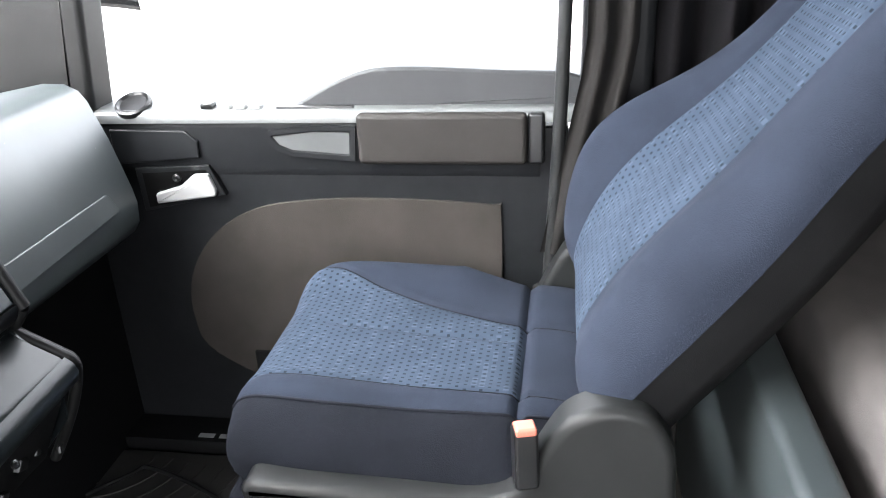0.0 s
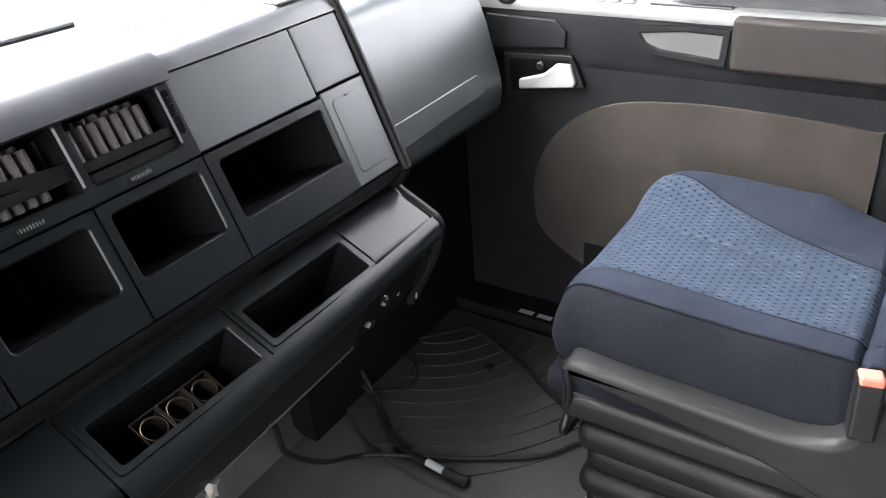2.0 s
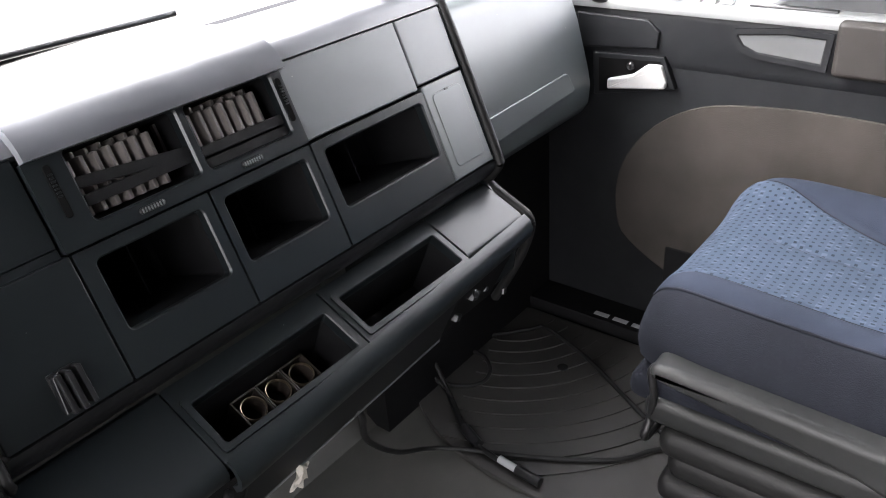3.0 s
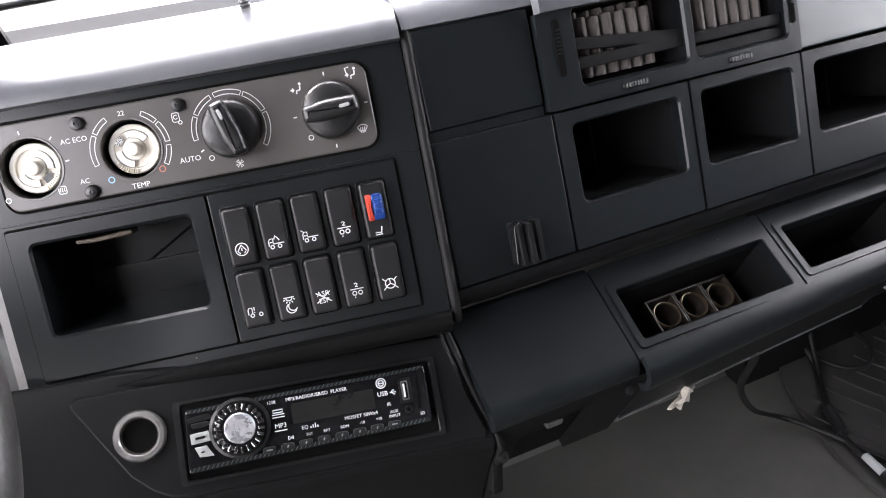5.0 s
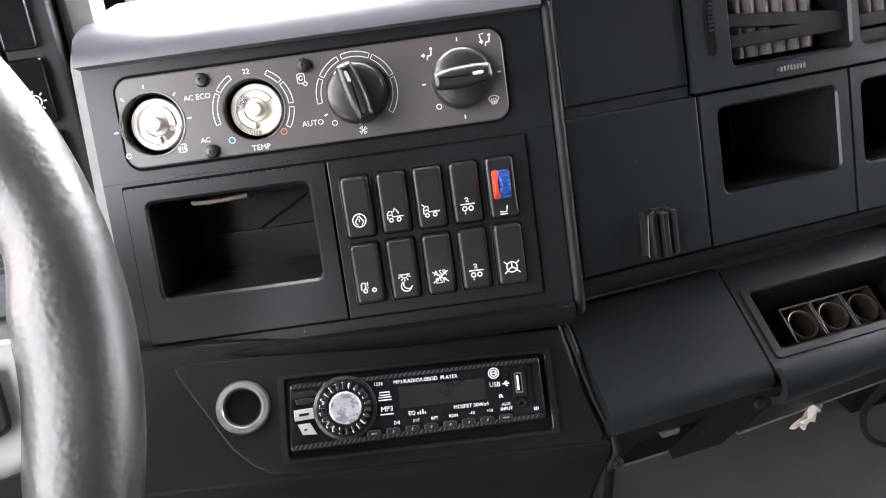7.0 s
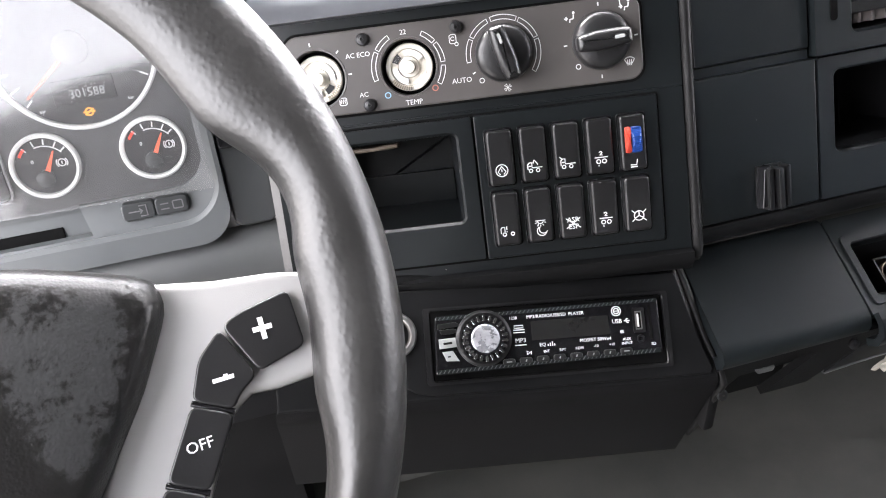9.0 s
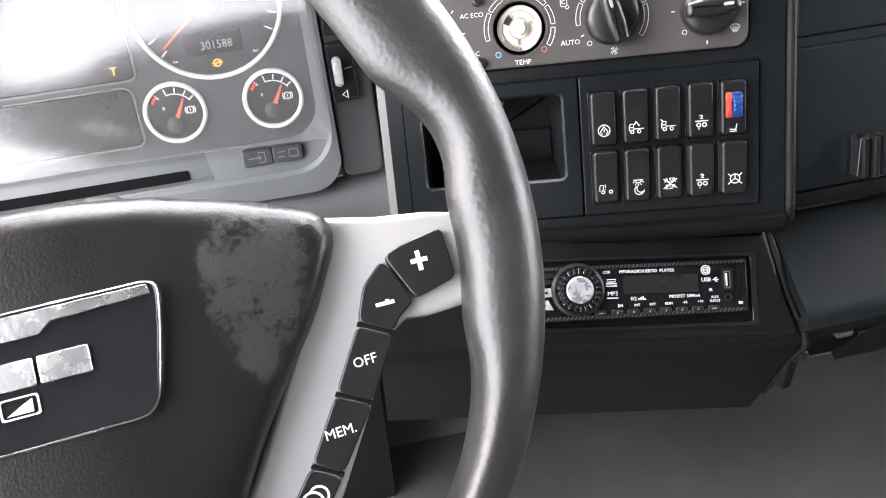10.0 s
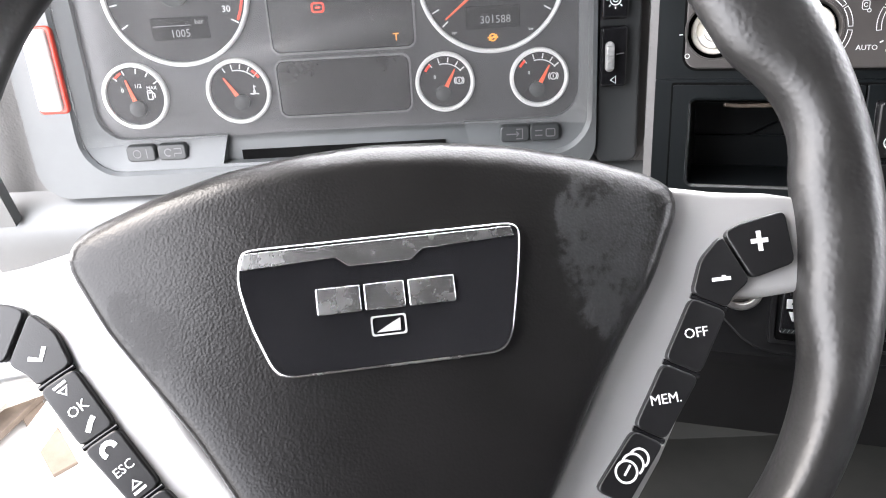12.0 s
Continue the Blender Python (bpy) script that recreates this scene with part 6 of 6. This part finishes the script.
# ---- passenger door ----
DF = frame_at((0.965, 0, 0), (0, -1, 0), (0, 0, 1))
DL = frame_at((0.945, 0, 0), (0, -1, 0), (0, 0, 1))
door = thing("door_1", "closed passenger door with taupe cloth insert and brown armrest", "door", Matrix.Translation((0.96, 0.5, 0.0)), kind="structure")
part("door_panel", prismed([(-0.98, 0.02), (-0.165, 0.02), (-0.165, 0.6), (-0.98, 0.6)], -0.05, 0.0, 0.006), DOOR, door, "dark grey door skin", DL)
ins = [tuple(p)[:2] for p in spline([(-0.268, 0.100, 0), (-0.268, 0.300, 0), (-0.268, 0.462, 0), (-0.285, 0.474, 0), (-0.437, 0.482, 0), (-0.560, 0.480, 0), (-0.677, 0.462, 0), (-0.760, 0.412, 0), (-0.812, 0.335, 0), (-0.822, 0.250, 0), (-0.792, 0.180, 0), (-0.640, 0.110, 0), (-0.400, 0.100, 0)], 5)]
part("cloth_insert", prismed(ins, -0.002, 0.006, 0.0012), TAUPE, door, "taupe cloth insert with faint stains", DL)
bm = bmesh.new()
sweep_u(bm, [(0.492, -0.01), (0.500, 0.006), (0.515, 0.018), (0.535, 0.026), (0.600, 0.030), (0.612, 0.027), (0.620, 0.018), (0.622, -0.02)], -0.965, -0.208)
part("upper_band", bm, DOOR, door, "padded upper band", DF, 60)
bm = bmesh.new()
sweep_u(bm, sheet([(0.610, 0.034), (0.622, 0.034), (0.630, 0.028), (0.632, 0.010), (0.632, -0.055)], 0.012), -0.985, -0.150)
part("window_ledge", bm, DASH_GREY, door, "pale grey window ledge", DF, 60)
part("armrest", boxed(-0.488, -0.226, 0.545, 0.626, 0.024, 0.046, 0.009, 4), BROWN_PAD, door, "brown-grey armrest pad", DF)
part("armrest_end", boxed(-0.226, -0.200, 0.545, 0.626, 0.0, 0.040, 0.006, 3), BLACK, door, "", DF)
pk = [(-0.634, 0.598), (-0.640, 0.586), (-0.625, 0.566), (-0.600, 0.556), (-0.496, 0.548), (-0.492, 0.604), (-0.560, 0.606)]
bm = bmesh.new()
ring(bm, ccw(pk), shrink(ccw(pk), 0.010), 0.015, 0.0345, 0.002)
part("pull_frame", bm, DOOR, door, "", DF)
part("pull_recess", prismed(shrink(ccw(pk), 0.008), 0.016, 0.0310, 0.0006), PULL, door, "pale grey pull pocket", DF)
part("storage_lid", prismed([(-0.905, 0.540), (-0.905, 0.600), (-0.775, 0.598), (-0.755, 0.580), (-0.757, 0.552)], 0.02, 0.0345, 0.003), DOOR, door, "", DF)
part("handle_well", prismed([(-0.870, 0.458), (-0.874, 0.534), (-0.744, 0.540), (-0.722, 0.488)], -0.002, 0.0330, 0.002), DOOR, door, "", DF)
# Flat black plate carries the shade of the handle recess.
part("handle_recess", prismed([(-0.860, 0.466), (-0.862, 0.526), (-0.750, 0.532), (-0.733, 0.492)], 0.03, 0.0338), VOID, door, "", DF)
part("door_handle", prismed(rounded([(-0.842, 0.474), (-0.842, 0.492), (-0.795, 0.506), (-0.770, 0.526), (-0.745, 0.527), (-0.735, 0.498), (-0.737, 0.488)], 0.004, 3), 0.030, 0.0415, 0.004), SILVER, door, "silver pull handle", DF)
part("lock_knob", turned_part([(0.007, 0.033), (0.007, 0.038), (0.004, 0.040), (0.001, 0.039)], -0.801, 0.519, 16), BLACK, door, "", DF)
hump = [tuple(p)[:2] for p in spline([(-0.640, 0.620, 0), (-0.600, 0.630, 0), (-0.540, 0.662, 0), (-0.475, 0.686, 0), (-0.400, 0.690, 0), (-0.280, 0.684, 0), (-0.150, 0.674, 0), (-0.150, 0.625, 0), (-0.400, 0.622, 0)], 5)]
part("upper_trim", prismed(hump, -0.05, 0.010, 0.006), TRIM, door, "grey trim rising along the window", DF)
part("ledge_rail", boxed(-0.620, -0.495, 0.628, 0.634, 0.012, 0.024, 0.002), BLACK, door, "", DF)
for k, u in enumerate((-0.735, -0.705, -0.680, -0.655)):
    part("window_switch", boxed(u - 0.010, u + 0.010, 0.630, 0.640, 0.004, 0.026, 0.003), SILVER if k else BLACK, door, "small window switch", DF)
part("speaker_grille", turned_part([(0.030, 0.0), (0.030, 0.008), (0.026, 0.010), (0.022, 0.006), (0.001, 0.005)], n=30), BLACK, door, "round speaker grille", frame_at((0.955, 0.865, 0.632), (0, -1, 0), (0.9, 0, 0.45)))
part("sill_plate", boxed(-0.99, -0.20, -0.002, 0.030, 0.0, 0.075, 0.004), DARK, door, "dark sill plate", DL)
for k in range(3):
    part("sill_mark", boxed(-0.830 + 0.040 * k, -0.800 + 0.040 * k, 0.0302, 0.0306, 0.052, 0.064), GREY_PRINT, door, "plain grey block", DL)
part("seat_stop", boxed(-0.72, -0.62, 0.03, 0.19, 0.0, 0.028, 0.006), DARK, door, "", DF)
pb = bmesh.new()
box(pb, 0.90, 0.975, 0.050, 0.150, 0.0, 1.42, 0.015, 3)
solid("door_pillar", pb, DOOR, "dark trim of the door pillar", "pillar", kind="structure")

# curtains and belt behind the door
for label, mat_, y0, y1, x, amp, n, sweep_ in (("beige-grey curtain gathered behind the passenger door", CURTAIN, 0.143, 0.074, 0.878, 0.009, 2, 0.062), ("black curtain hanging behind the passenger seat", BLACK_CLOTH, 0.072, -0.42, 0.915, 0.022, 7, 0.0)):
    bm = bmesh.new()
    rows = []
    for side_ in (0, 0.003):
        g = []
        for j in range(25):
            z = 0.42 + 1.28 * j / 24
            g.append([bm.verts.new((x + side_ + amp * math.sin(2 * math.pi * n * i / 60 + 0.6 * math.sin(3 * z)) * (0.5 + 0.5 * min(1, (z - 0.35) * 2)), y0 + (y1 - y0) * i / 60 + sweep_ * max(0.0, min(1.0, (0.72 - z) / 0.30)), z)) for i in range(61)])
        rows.append(g)
        for a, b in zip(g, g[1:]):
            for i in range(60):
                bm.faces.new((a[i], a[i + 1], b[i + 1], b[i]))
    for j in range(24):
        for i in (0, 60):
            bm.faces.new((rows[0][j][i], rows[0][j + 1][i], rows[1][j + 1][i], rows[1][j][i]))
    solid("curtain", bm, mat_, label, "curtain", angle=80)
belt = bmesh.new()
tube(belt, [(0.90, 0.165, 1.38), (0.897, 0.170, 0.95), (0.893, 0.178, 0.62), (0.885, 0.19, 0.40), (0.87, 0.19, 0.36)], 0.010, 8, 6)
solid("seat_belt", belt, SEAT_GREY, "grey seat belt hanging beside the door pillar", "seat belt", angle=60)
anchor = bmesh.new()
tube(anchor, [(0.885, 0.205, 0.345), (0.880, 0.175, 0.365), (0.865, 0.150, 0.355)], 0.019, 10)
solid("belt_anchor", anchor, CURTAIN, "pale cloth-covered belt anchor beside the seat", "belt anchor", angle=60)
mb = bmesh.new()
box(mb, 1.23, 1.28, 0.87, 0.95, 0.62, 0.84, 0.02, 3)
mir = solid("wing_mirror", mb, MIRROR_SHELL, "white wing mirror outside the passenger window", "mirror")
arm_ = bmesh.new()
tube(arm_, [(1.255, 0.93, 0.75), (1.15, 1.02, 0.78), (1.02, 1.08, 0.78)], 0.012, 8)
WORLD[mir.name] = Matrix.Identity(4)
part("mirror_arm", arm_, BLACK, mir, "", I4)

# ---- passenger seat ----
seat = thing("passenger_seat", "blue velour passenger seat with dotted middle panels", "seat", Matrix.Translation((0.655, 0.33, 0.0)))
SEAT = Matrix.Translation((0.655, 0.335, 0.290))


def fall(t, p):
    return max(0.0, 1 - abs(t) ** p) ** (1 / 2.4)


def near_seam(t):
    return float(np.interp(t, (-1, -0.5, 0.55, 0.80, 0.95, 1.0), (-0.66, -0.64, -0.56, -0.58, -0.68, -0.76)))


def far_seam(t):
    return float(np.interp(t, (-1, -0.52, -0.34, 0.42, 0.85, 1.0), (0.15, 0.15, 0.20, 0.53, 0.76, 0.80)))


def cushion_z(s, t):
    z = 0.112 * fall(s, 7) * fall(t, 9)
    z += (0.016 if s < 0 else 0.030 * max(0.0, min(1.0, (t + 0.46) / 0.36))) * math.exp(-((abs(s) - 0.74) / 0.20) ** 2) * fall(t, 6) * fall(s, 12)
    z -= 0.004 * math.exp(-((s - near_seam(t)) / 0.022) ** 2) + 0.004 * math.exp(-((s - far_seam(t)) / 0.022) ** 2)
    z -= 0.006 * math.exp(-((s - 0.02 - 0.09 * t) / 0.024) ** 2) * max(0.0, min(1.0, (0.72 - t) / 0.15, (t + 0.5) / 0.1))
    z -= 0.010 * math.exp(-((t + 0.52) / 0.025) ** 2)
    z += 0.010 * (t if t > 0 else 0)
    return z


def grid_mesh(f, s0, s1, t0, t1, n, m, skin=0.012):
    """A padded surface with a back skin a little under it."""
    bm = bmesh.new()
    top = [[bm.verts.new(f(s0 + (s1 - s0) * i / n, t0 + (t1 - t0) * j / m)) for i in range(n + 1)] for j in range(m + 1)]
    for a, b in zip(top, top[1:]):
        for i in range(n):
            bm.faces.new((a[i], a[i + 1], b[i + 1], b[i]))
    return bm


def cushion(s, t):
    hx = 0.215 - 0.040 * max(0, t) ** 5
    z = max(cushion_z(s, t), 0.0)
    tuck = 1 - 0.06 * max(0.0, 1 - z / 0.06) ** 2
    return Vector((hx * s * tuck, 0.232 * t * tuck, z))


E_ = 0.9999
def strip_mesh(f, lo, hi, t0, t1, n, m):
    """A padded surface between two seams that wander with t."""
    return grid_mesh(lambda q, t: f(lo(t) + (hi(t) - lo(t)) * q, t), 0.0, 1.0, t0, t1, n, m)


part("middle_panel", strip_mesh(cushion, near_seam, far_seam, -0.52, E_, 40, 60), VELOUR_PATTERN, seat, "dotted blue middle panel", SEAT, 80)
part("rear_panel", strip_mesh(cushion, near_seam, far_seam, -E_, -0.52, 40, 20), VELOUR, seat, "", SEAT, 80)
part("bolster", strip_mesh(cushion, far_seam, lambda t: E_, -E_, E_, 40, 70), VELOUR, seat, "plain blue side bolster", SEAT, 80)
part("bolster", strip_mesh(cushion, lambda t: -0.80, near_seam, -E_, E_, 18, 70), VELOUR, seat, "plain blue side bolster", SEAT, 80)
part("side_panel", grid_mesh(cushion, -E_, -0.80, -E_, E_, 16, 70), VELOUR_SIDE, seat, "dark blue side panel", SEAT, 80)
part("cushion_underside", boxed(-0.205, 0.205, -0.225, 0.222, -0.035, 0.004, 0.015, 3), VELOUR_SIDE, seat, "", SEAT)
for at_, r_ in ((lambda t: -0.80, 0.0019), (near_seam, 0.0012), (far_seam, 0.0012)):
    bm = bmesh.new()
    tube(bm, [tuple(cushion(at_(t_), t_) + Vector((0, 0, 0.0004))) for t_ in [-0.90 + 1.84 * k / 44 for k in range(45)]], r_, 6, 0)
    part("seam", bm, VELOUR_SIDE, seat, "stitched seam", SEAT, 80)
shell = rounded([(0.12, 0.225), (0.28, 0.290), (0.47, 0.316), (0.510, 0.322), (0.520, 0.334), (0.505, 0.346), (0.40, 0.344), (0.26, 0.338), (0.215, 0.350), (0.190, 0.405), (0.165, 0.450), (0.125, 0.468), (0.08, 0.462), (0.055, 0.42), (0.05, 0.33), (0.06, 0.23)], 0.02, 4)
sf = frame_at((0.0, 0, 0), (0, -1, 0), (0, 0, 1))
for x in (0.425, 0.845):
    part("side_shell", prismed([(-y, z) for y, z in shell], -0.020, 0.022, 0.012), SEAT_GREY, seat, "grey plastic side shell", Matrix.Translation((x + 0.012, 0, 0)) @ sf)
part("seat_pan", boxed(0.44, 0.855, 0.09, 0.53, 0.235, 0.275, 0.012, 3), SEAT_GREY, seat, "", I4)
for k, (z, g) in enumerate(((0.205, 0.010), (0.165, 0.0), (0.125, 0.008), (0.085, 0.0))):
    part("bellows", boxed(0.452 - g, 0.850 + g, 0.10 - g, 0.500 + g, z - 0.022, z + 0.022, 0.018, 4), RUBBER, seat, "black bellows", I4)
part("base_frame", boxed(0.462, 0.84, 0.11, 0.49, 0.0, 0.065, 0.008, 2), BLACK, seat, "black base frame", I4)
bm = bmesh.new()
tube(bm, [(0.442, 0.495, 0.322), (0.440, 0.512, 0.328), (0.438, 0.520, 0.318), (0.440, 0.516, 0.285), (0.446, 0.520, 0.245), (0.47, 0.525, 0.20), (0.80, 0.525, 0.20)], 0.0055, 8)
part("slide_lever", bm, BLACK, seat, "", I4, 60)
# backrest
BACK = frame_at((0.655, 0.100, 0.395), (-1, 0, 0), (0, -0.62, 0.785))


def back_half(v):
    return 0.218 - 0.045 * (1 / (1 + math.exp(-(v - 0.30) / 0.045))) - 0.02 * max(0, (v - 0.62) / 0.15)


def back_pt(s, t):
    v = 0.40 + 0.40 * t
    w = 0.040 + 0.055 * fall(s, 6) * fall(t, 10)
    w += 0.060 * (1 if s > 0 else 0.35) * math.exp(-((abs(s) - 0.80) / 0.22) ** 2) * math.exp(-((v - 0.17) / 0.13) ** 2) * fall(s, 10)
    w += (0.020 if s > 0 else 0.004) * math.exp(-((abs(s) - 0.80) / 0.22) ** 2) * fall(s, 10) * fall(t, 6)
    w -= 0.005 * math.exp(-((s - (0.55 if s > 0 else -0.45)) / 0.025) ** 2)
    w += 0.012 * math.exp(-((v - 0.12) / 0.12) ** 2) * (1 - s * s)
    return Vector((-back_half(v) * s, v, w))


part("back_middle_panel", grid_mesh(back_pt, -0.45, 0.55, -0.99, E_, 44, 80), VELOUR_BACK, seat, "dotted blue middle panel", BACK, 80)
part("back_bolster", grid_mesh(back_pt, 0.55, E_, -E_, E_, 26, 80), VELOUR, seat, "plain blue back bolster", BACK, 80)
part("back_bolster", grid_mesh(back_pt, -0.94, -0.45, -E_, E_, 24, 80), VELOUR, seat, "plain blue back bolster", BACK, 80)
part("back_side", grid_mesh(back_pt, -E_, -0.94, -E_, E_, 12, 80), VELOUR, seat, "dark blue side", BACK, 80)
bm = bmesh.new()
rows = []
for j in range(17):
    v = 0.80 * j / 16
    h = back_half(v) * 0.985
    rows.append([bm.verts.new(p) for p in ((-h, v, 0.050), (-h, v, 0.005), (-h * 0.92, v, -0.018), (-h * 0.7, v, -0.030), (h * 0.7, v, -0.030), (h * 0.92, v, -0.018), (h, v, 0.005), (h, v, 0.050))])
for a, b in zip(rows, rows[1:]):
    bridge(bm, a, b)
bm.faces.new(rows[0][::-1])
bm.faces.new(rows[-1])
# Shell takes the near-black colour to stand for shade behind the backrest.
part("back_shell", bm, DARK, seat, "seat back shell, near black for its shade", BACK, 50)
bk = thing("belt_buckle", "black seat belt buckle with a coral red button", "buckle", Matrix.Translation((0.41, 0.205, 0.33)))
bf = frame_at((0.418, 0.203, 0.416), (0.25, -0.97, 0), (0.1, 0.1, 0.99))
part("housing", prismed(rrect(-0.0125, 0.0125, -0.045, 0.024, 0.005), -0.010, 0.010, 0.004), BLACK, bk, "", bf)
part("release_button", prismed(rrect(-0.0110, 0.0110, 0.0160, 0.0255, 0.003), -0.008, 0.0110, 0.003), ORANGE_RED, bk, "coral red release button", bf)

# ---- bunk behind the seats ----
bunk = thing("bunk", "brown-grey cloth bunk with a grey front board", "bunk", Matrix.Translation((0, -0.4, 0)))
part("front_board", boxed(-0.60, 0.94, -0.075, -0.030, 0.0, 0.455, 0.012, 3), GREY_SHEEN, bunk, "grey front board", I4)
part("mattress", boxed(-0.94, 0.94, -0.74, -0.115, 0.30, 0.500, 0.035, 5), BUNK, bunk, "brown-grey mattress", I4)
part("bunk_base", boxed(-0.94, 0.94, -0.74, -0.085, 0.0, 0.295, 0.004), DARK, bunk, "", I4)

# ---- floor mat, cables, litter ----
mat_thing = thing("rubber_mat", "dusty rubber footwell mat with curved ribs", "floor mat", Matrix.Translation((0.68, 0.82, 0.0)))
outline = [tuple(p)[:2] for p in spline([(0.860, 1.000, 0), (0.700, 1.050, 0), (0.560, 1.020, 0), (0.480, 0.930, 0), (0.440, 0.800, 0), (0.440, 0.640, 0), (0.470, 0.500, 0), (0.620, 0.480, 0), (0.862, 0.500, 0)], 6)]
part("mat_sheet", prismed(outline, 0.0, 0.008, 0.002), MAT, mat_thing, "", I4)
for k in range(12):
    r = 0.10 + 0.035 * k
    line = [p for p in arc(0.86, 1.00, r, 196, 262, 22) if 0.46 < p[0] < 0.855 and 0.50 < p[1] < 1.02]
    if len(line) > 3:
        bm = bmesh.new()
        strokes(bm, [line], 0.0035, 0.0076, 0.0030)
        part("rib", bm, MAT, mat_thing, "", I4)
part("stud", turned_part([(0.010, 0.0078), (0.010, 0.0105), (0.006, 0.0115), (0.001, 0.0115)], 0.725, 0.808, 16), DARK, mat_thing, "dark stud", I4)


def cable(pts, r, label):
    bm = bmesh.new()
    tube(bm, pts, r, 8, 8)
    return solid("cable", bm, RUBBER, label, "cable", angle=70)


cable([(0.150, 0.735, 0.375), (0.165, 0.738, 0.345), (0.215, 0.790, 0.24), (0.330, 0.860, 0.09), (0.415, 0.880, 0.018), (0.449, 0.837, 0.0130), (0.505, 0.719, 0.0130), (0.566, 0.620, 0.0130), (0.614, 0.584, 0.0130), (0.640, 0.560, 0.0130)], 0.0042, "black cable from the dashboard lying across the mat")
cable([(0.330, 0.780, 0.40), (0.420, 0.880, 0.26), (0.520, 0.980, 0.09), (0.560, 0.960, 0.0130), (0.521, 0.902, 0.0130), (0.477, 0.840, 0.0150), (0.462, 0.767, 0.0140), (0.459, 0.702, 0.0130)], 0.0045, "black cable hanging from the dashboard to the floor")
cable([(0.671, 1.029, 0.0130), (0.713, 0.991, 0.0125), (0.790, 0.920, 0.0125), (0.811, 0.894, 0.0125), (0.770, 0.783, 0.0125), (0.715, 0.685, 0.0125), (0.678, 0.618, 0.0125), (0.650, 0.560, 0.0125)], 0.0042, "black cable running along the mat to the seat")
cable([(0.560, 0.990, 0.0130), (0.575, 0.935, 0.0130), (0.605, 0.905, 0.0130), (0.645, 0.915, 0.0130), (0.672, 0.955, 0.0130), (0.660, 1.000, 0.0130)], 0.0040, "black cable loop lying on the mat")
cable([(0.560, 0.975, 0.06), (0.545, 0.930, 0.0130), (0.500, 0.870, 0.0130), (0.478, 0.842, 0.0170)], 0.0040, "black cable beside the connector on the mat")
plug = thing("cable_connector", "black and grey cable connector lying on the floor", "connector", Matrix.Translation((0.47, 0.79, 0.0)))
for a, b, r, m_ in (((0.490, 0.860, 0.017), (0.470, 0.815, 0.017), 0.0085, BLACK), ((0.464, 0.770, 0.016), (0.460, 0.735, 0.016), 0.0065, GREY_PRINT), ((0.460, 0.735, 0.016), (0.457, 0.690, 0.016), 0.0085, BLACK)):
    bm = bmesh.new()
    tube(bm, [a, ((a[0] + b[0]) / 2, (a[1] + b[1]) / 2, a[2]), b], r, 10, 4)
    part("sleeve", bm, m_, plug, "", I4, 50)
bm = bmesh.new()
tube(bm, [(0.138, 0.722, 0.378), (0.150, 0.735, 0.372), (0.160, 0.745, 0.355)], 0.008, 10, 4)
solid("cable_clip", bm, BLACK, "black cable clip under the dashboard edge", "clip", angle=60)
bm = bmesh.new()
box(bm, -0.008, 0.008, -0.003, 0.003, -0.014, 0.013, 0.002)
bmesh.ops.subdivide_edges(bm, edges=bm.edges[:], cuts=4, use_grid_fill=True)
for v in bm.verts:
    v.co += Vector((noise.noise(v.co * 120), noise.noise(v.co * 120 + Vector((5, 0, 0))), noise.noise(v.co * 120 + Vector((0, 7, 0))))) * 0.006
solid("torn_label", bm, PAPER, "torn white label hanging under the dashboard flap", "paper", pose(0.056, 0.718, 0.356, 15, 25, 20))
bm = bmesh.new()
tube(bm, [(-0.250, 0.900, 0.728), (-0.251, 0.903, 0.745), (-0.252, 0.906, 0.765), (-0.248, 0.910, 0.790), (-0.240, 0.912, 0.815)], lambda s: 0.0042 + 0.0007 * math.sin(s * 2 * math.pi * 26), 10, 40)
gn = solid("gooseneck_holder", bm, DASH_GREY, "ribbed grey gooseneck holder on the dashboard top", "holder", angle=60)
part("holder_head", boxed(-0.275, -0.205, 0.915, 0.930, 0.758, 0.800, 0.004, 2), DASH_GREY, gn, "grey holder head", I4)
part("clamp", boxed(-0.310, -0.280, 0.925, 0.935, 0.752, 0.800, 0.003, 2), BROWN_PAD, gn, "brown clamp", I4)
# Unseen panel added to stop light leaking behind the dash.
shelf_bm = bmesh.new()
box(shelf_bm, -1.02, 0.955, 0.955, 1.29, 0.575, 0.60)
solid("light_block_panel", shelf_bm, DARK, "unseen dark panel added to keep light out of the footwell", "shelf", kind="structure")
# planks and rubble in the yard beside the open driver's door
rnd = random.Random(4)
for k in range(16):
    pl = boxed(-0.045, 0.045, -0.45, 0.45, 0.0, 0.03, 0.004)
    m_ = pose(-2.3 + rnd.uniform(-0.5, 0.5), 1.9 + rnd.uniform(-0.6, 0.6), -1.395 + 0.032 * (k // 3), rnd.uniform(-4, 4), rnd.uniform(-4, 4), rnd.uniform(0, 180))
    solid("plank", pl, PLANK if k % 3 else PAPER, "weathered brown plank lying in the yard" if k % 3 else "pale weathered plank lying in the yard", "plank", m_, group="planks in the yard")
wip = bmesh.new()
tube(wip, [(-0.6, 1.36, 0.66), (-0.1, 1.36, 0.672), (0.45, 1.36, 0.665)], 0.006, 8)
tube(wip, [(-0.15, 1.40, 0.62), (0.1, 1.38, 0.655), (0.3, 1.365, 0.668)], 0.008, 8)
solid("wiper", wip, BLACK, "black wiper blade resting below the windscreen", "wiper", angle=60)
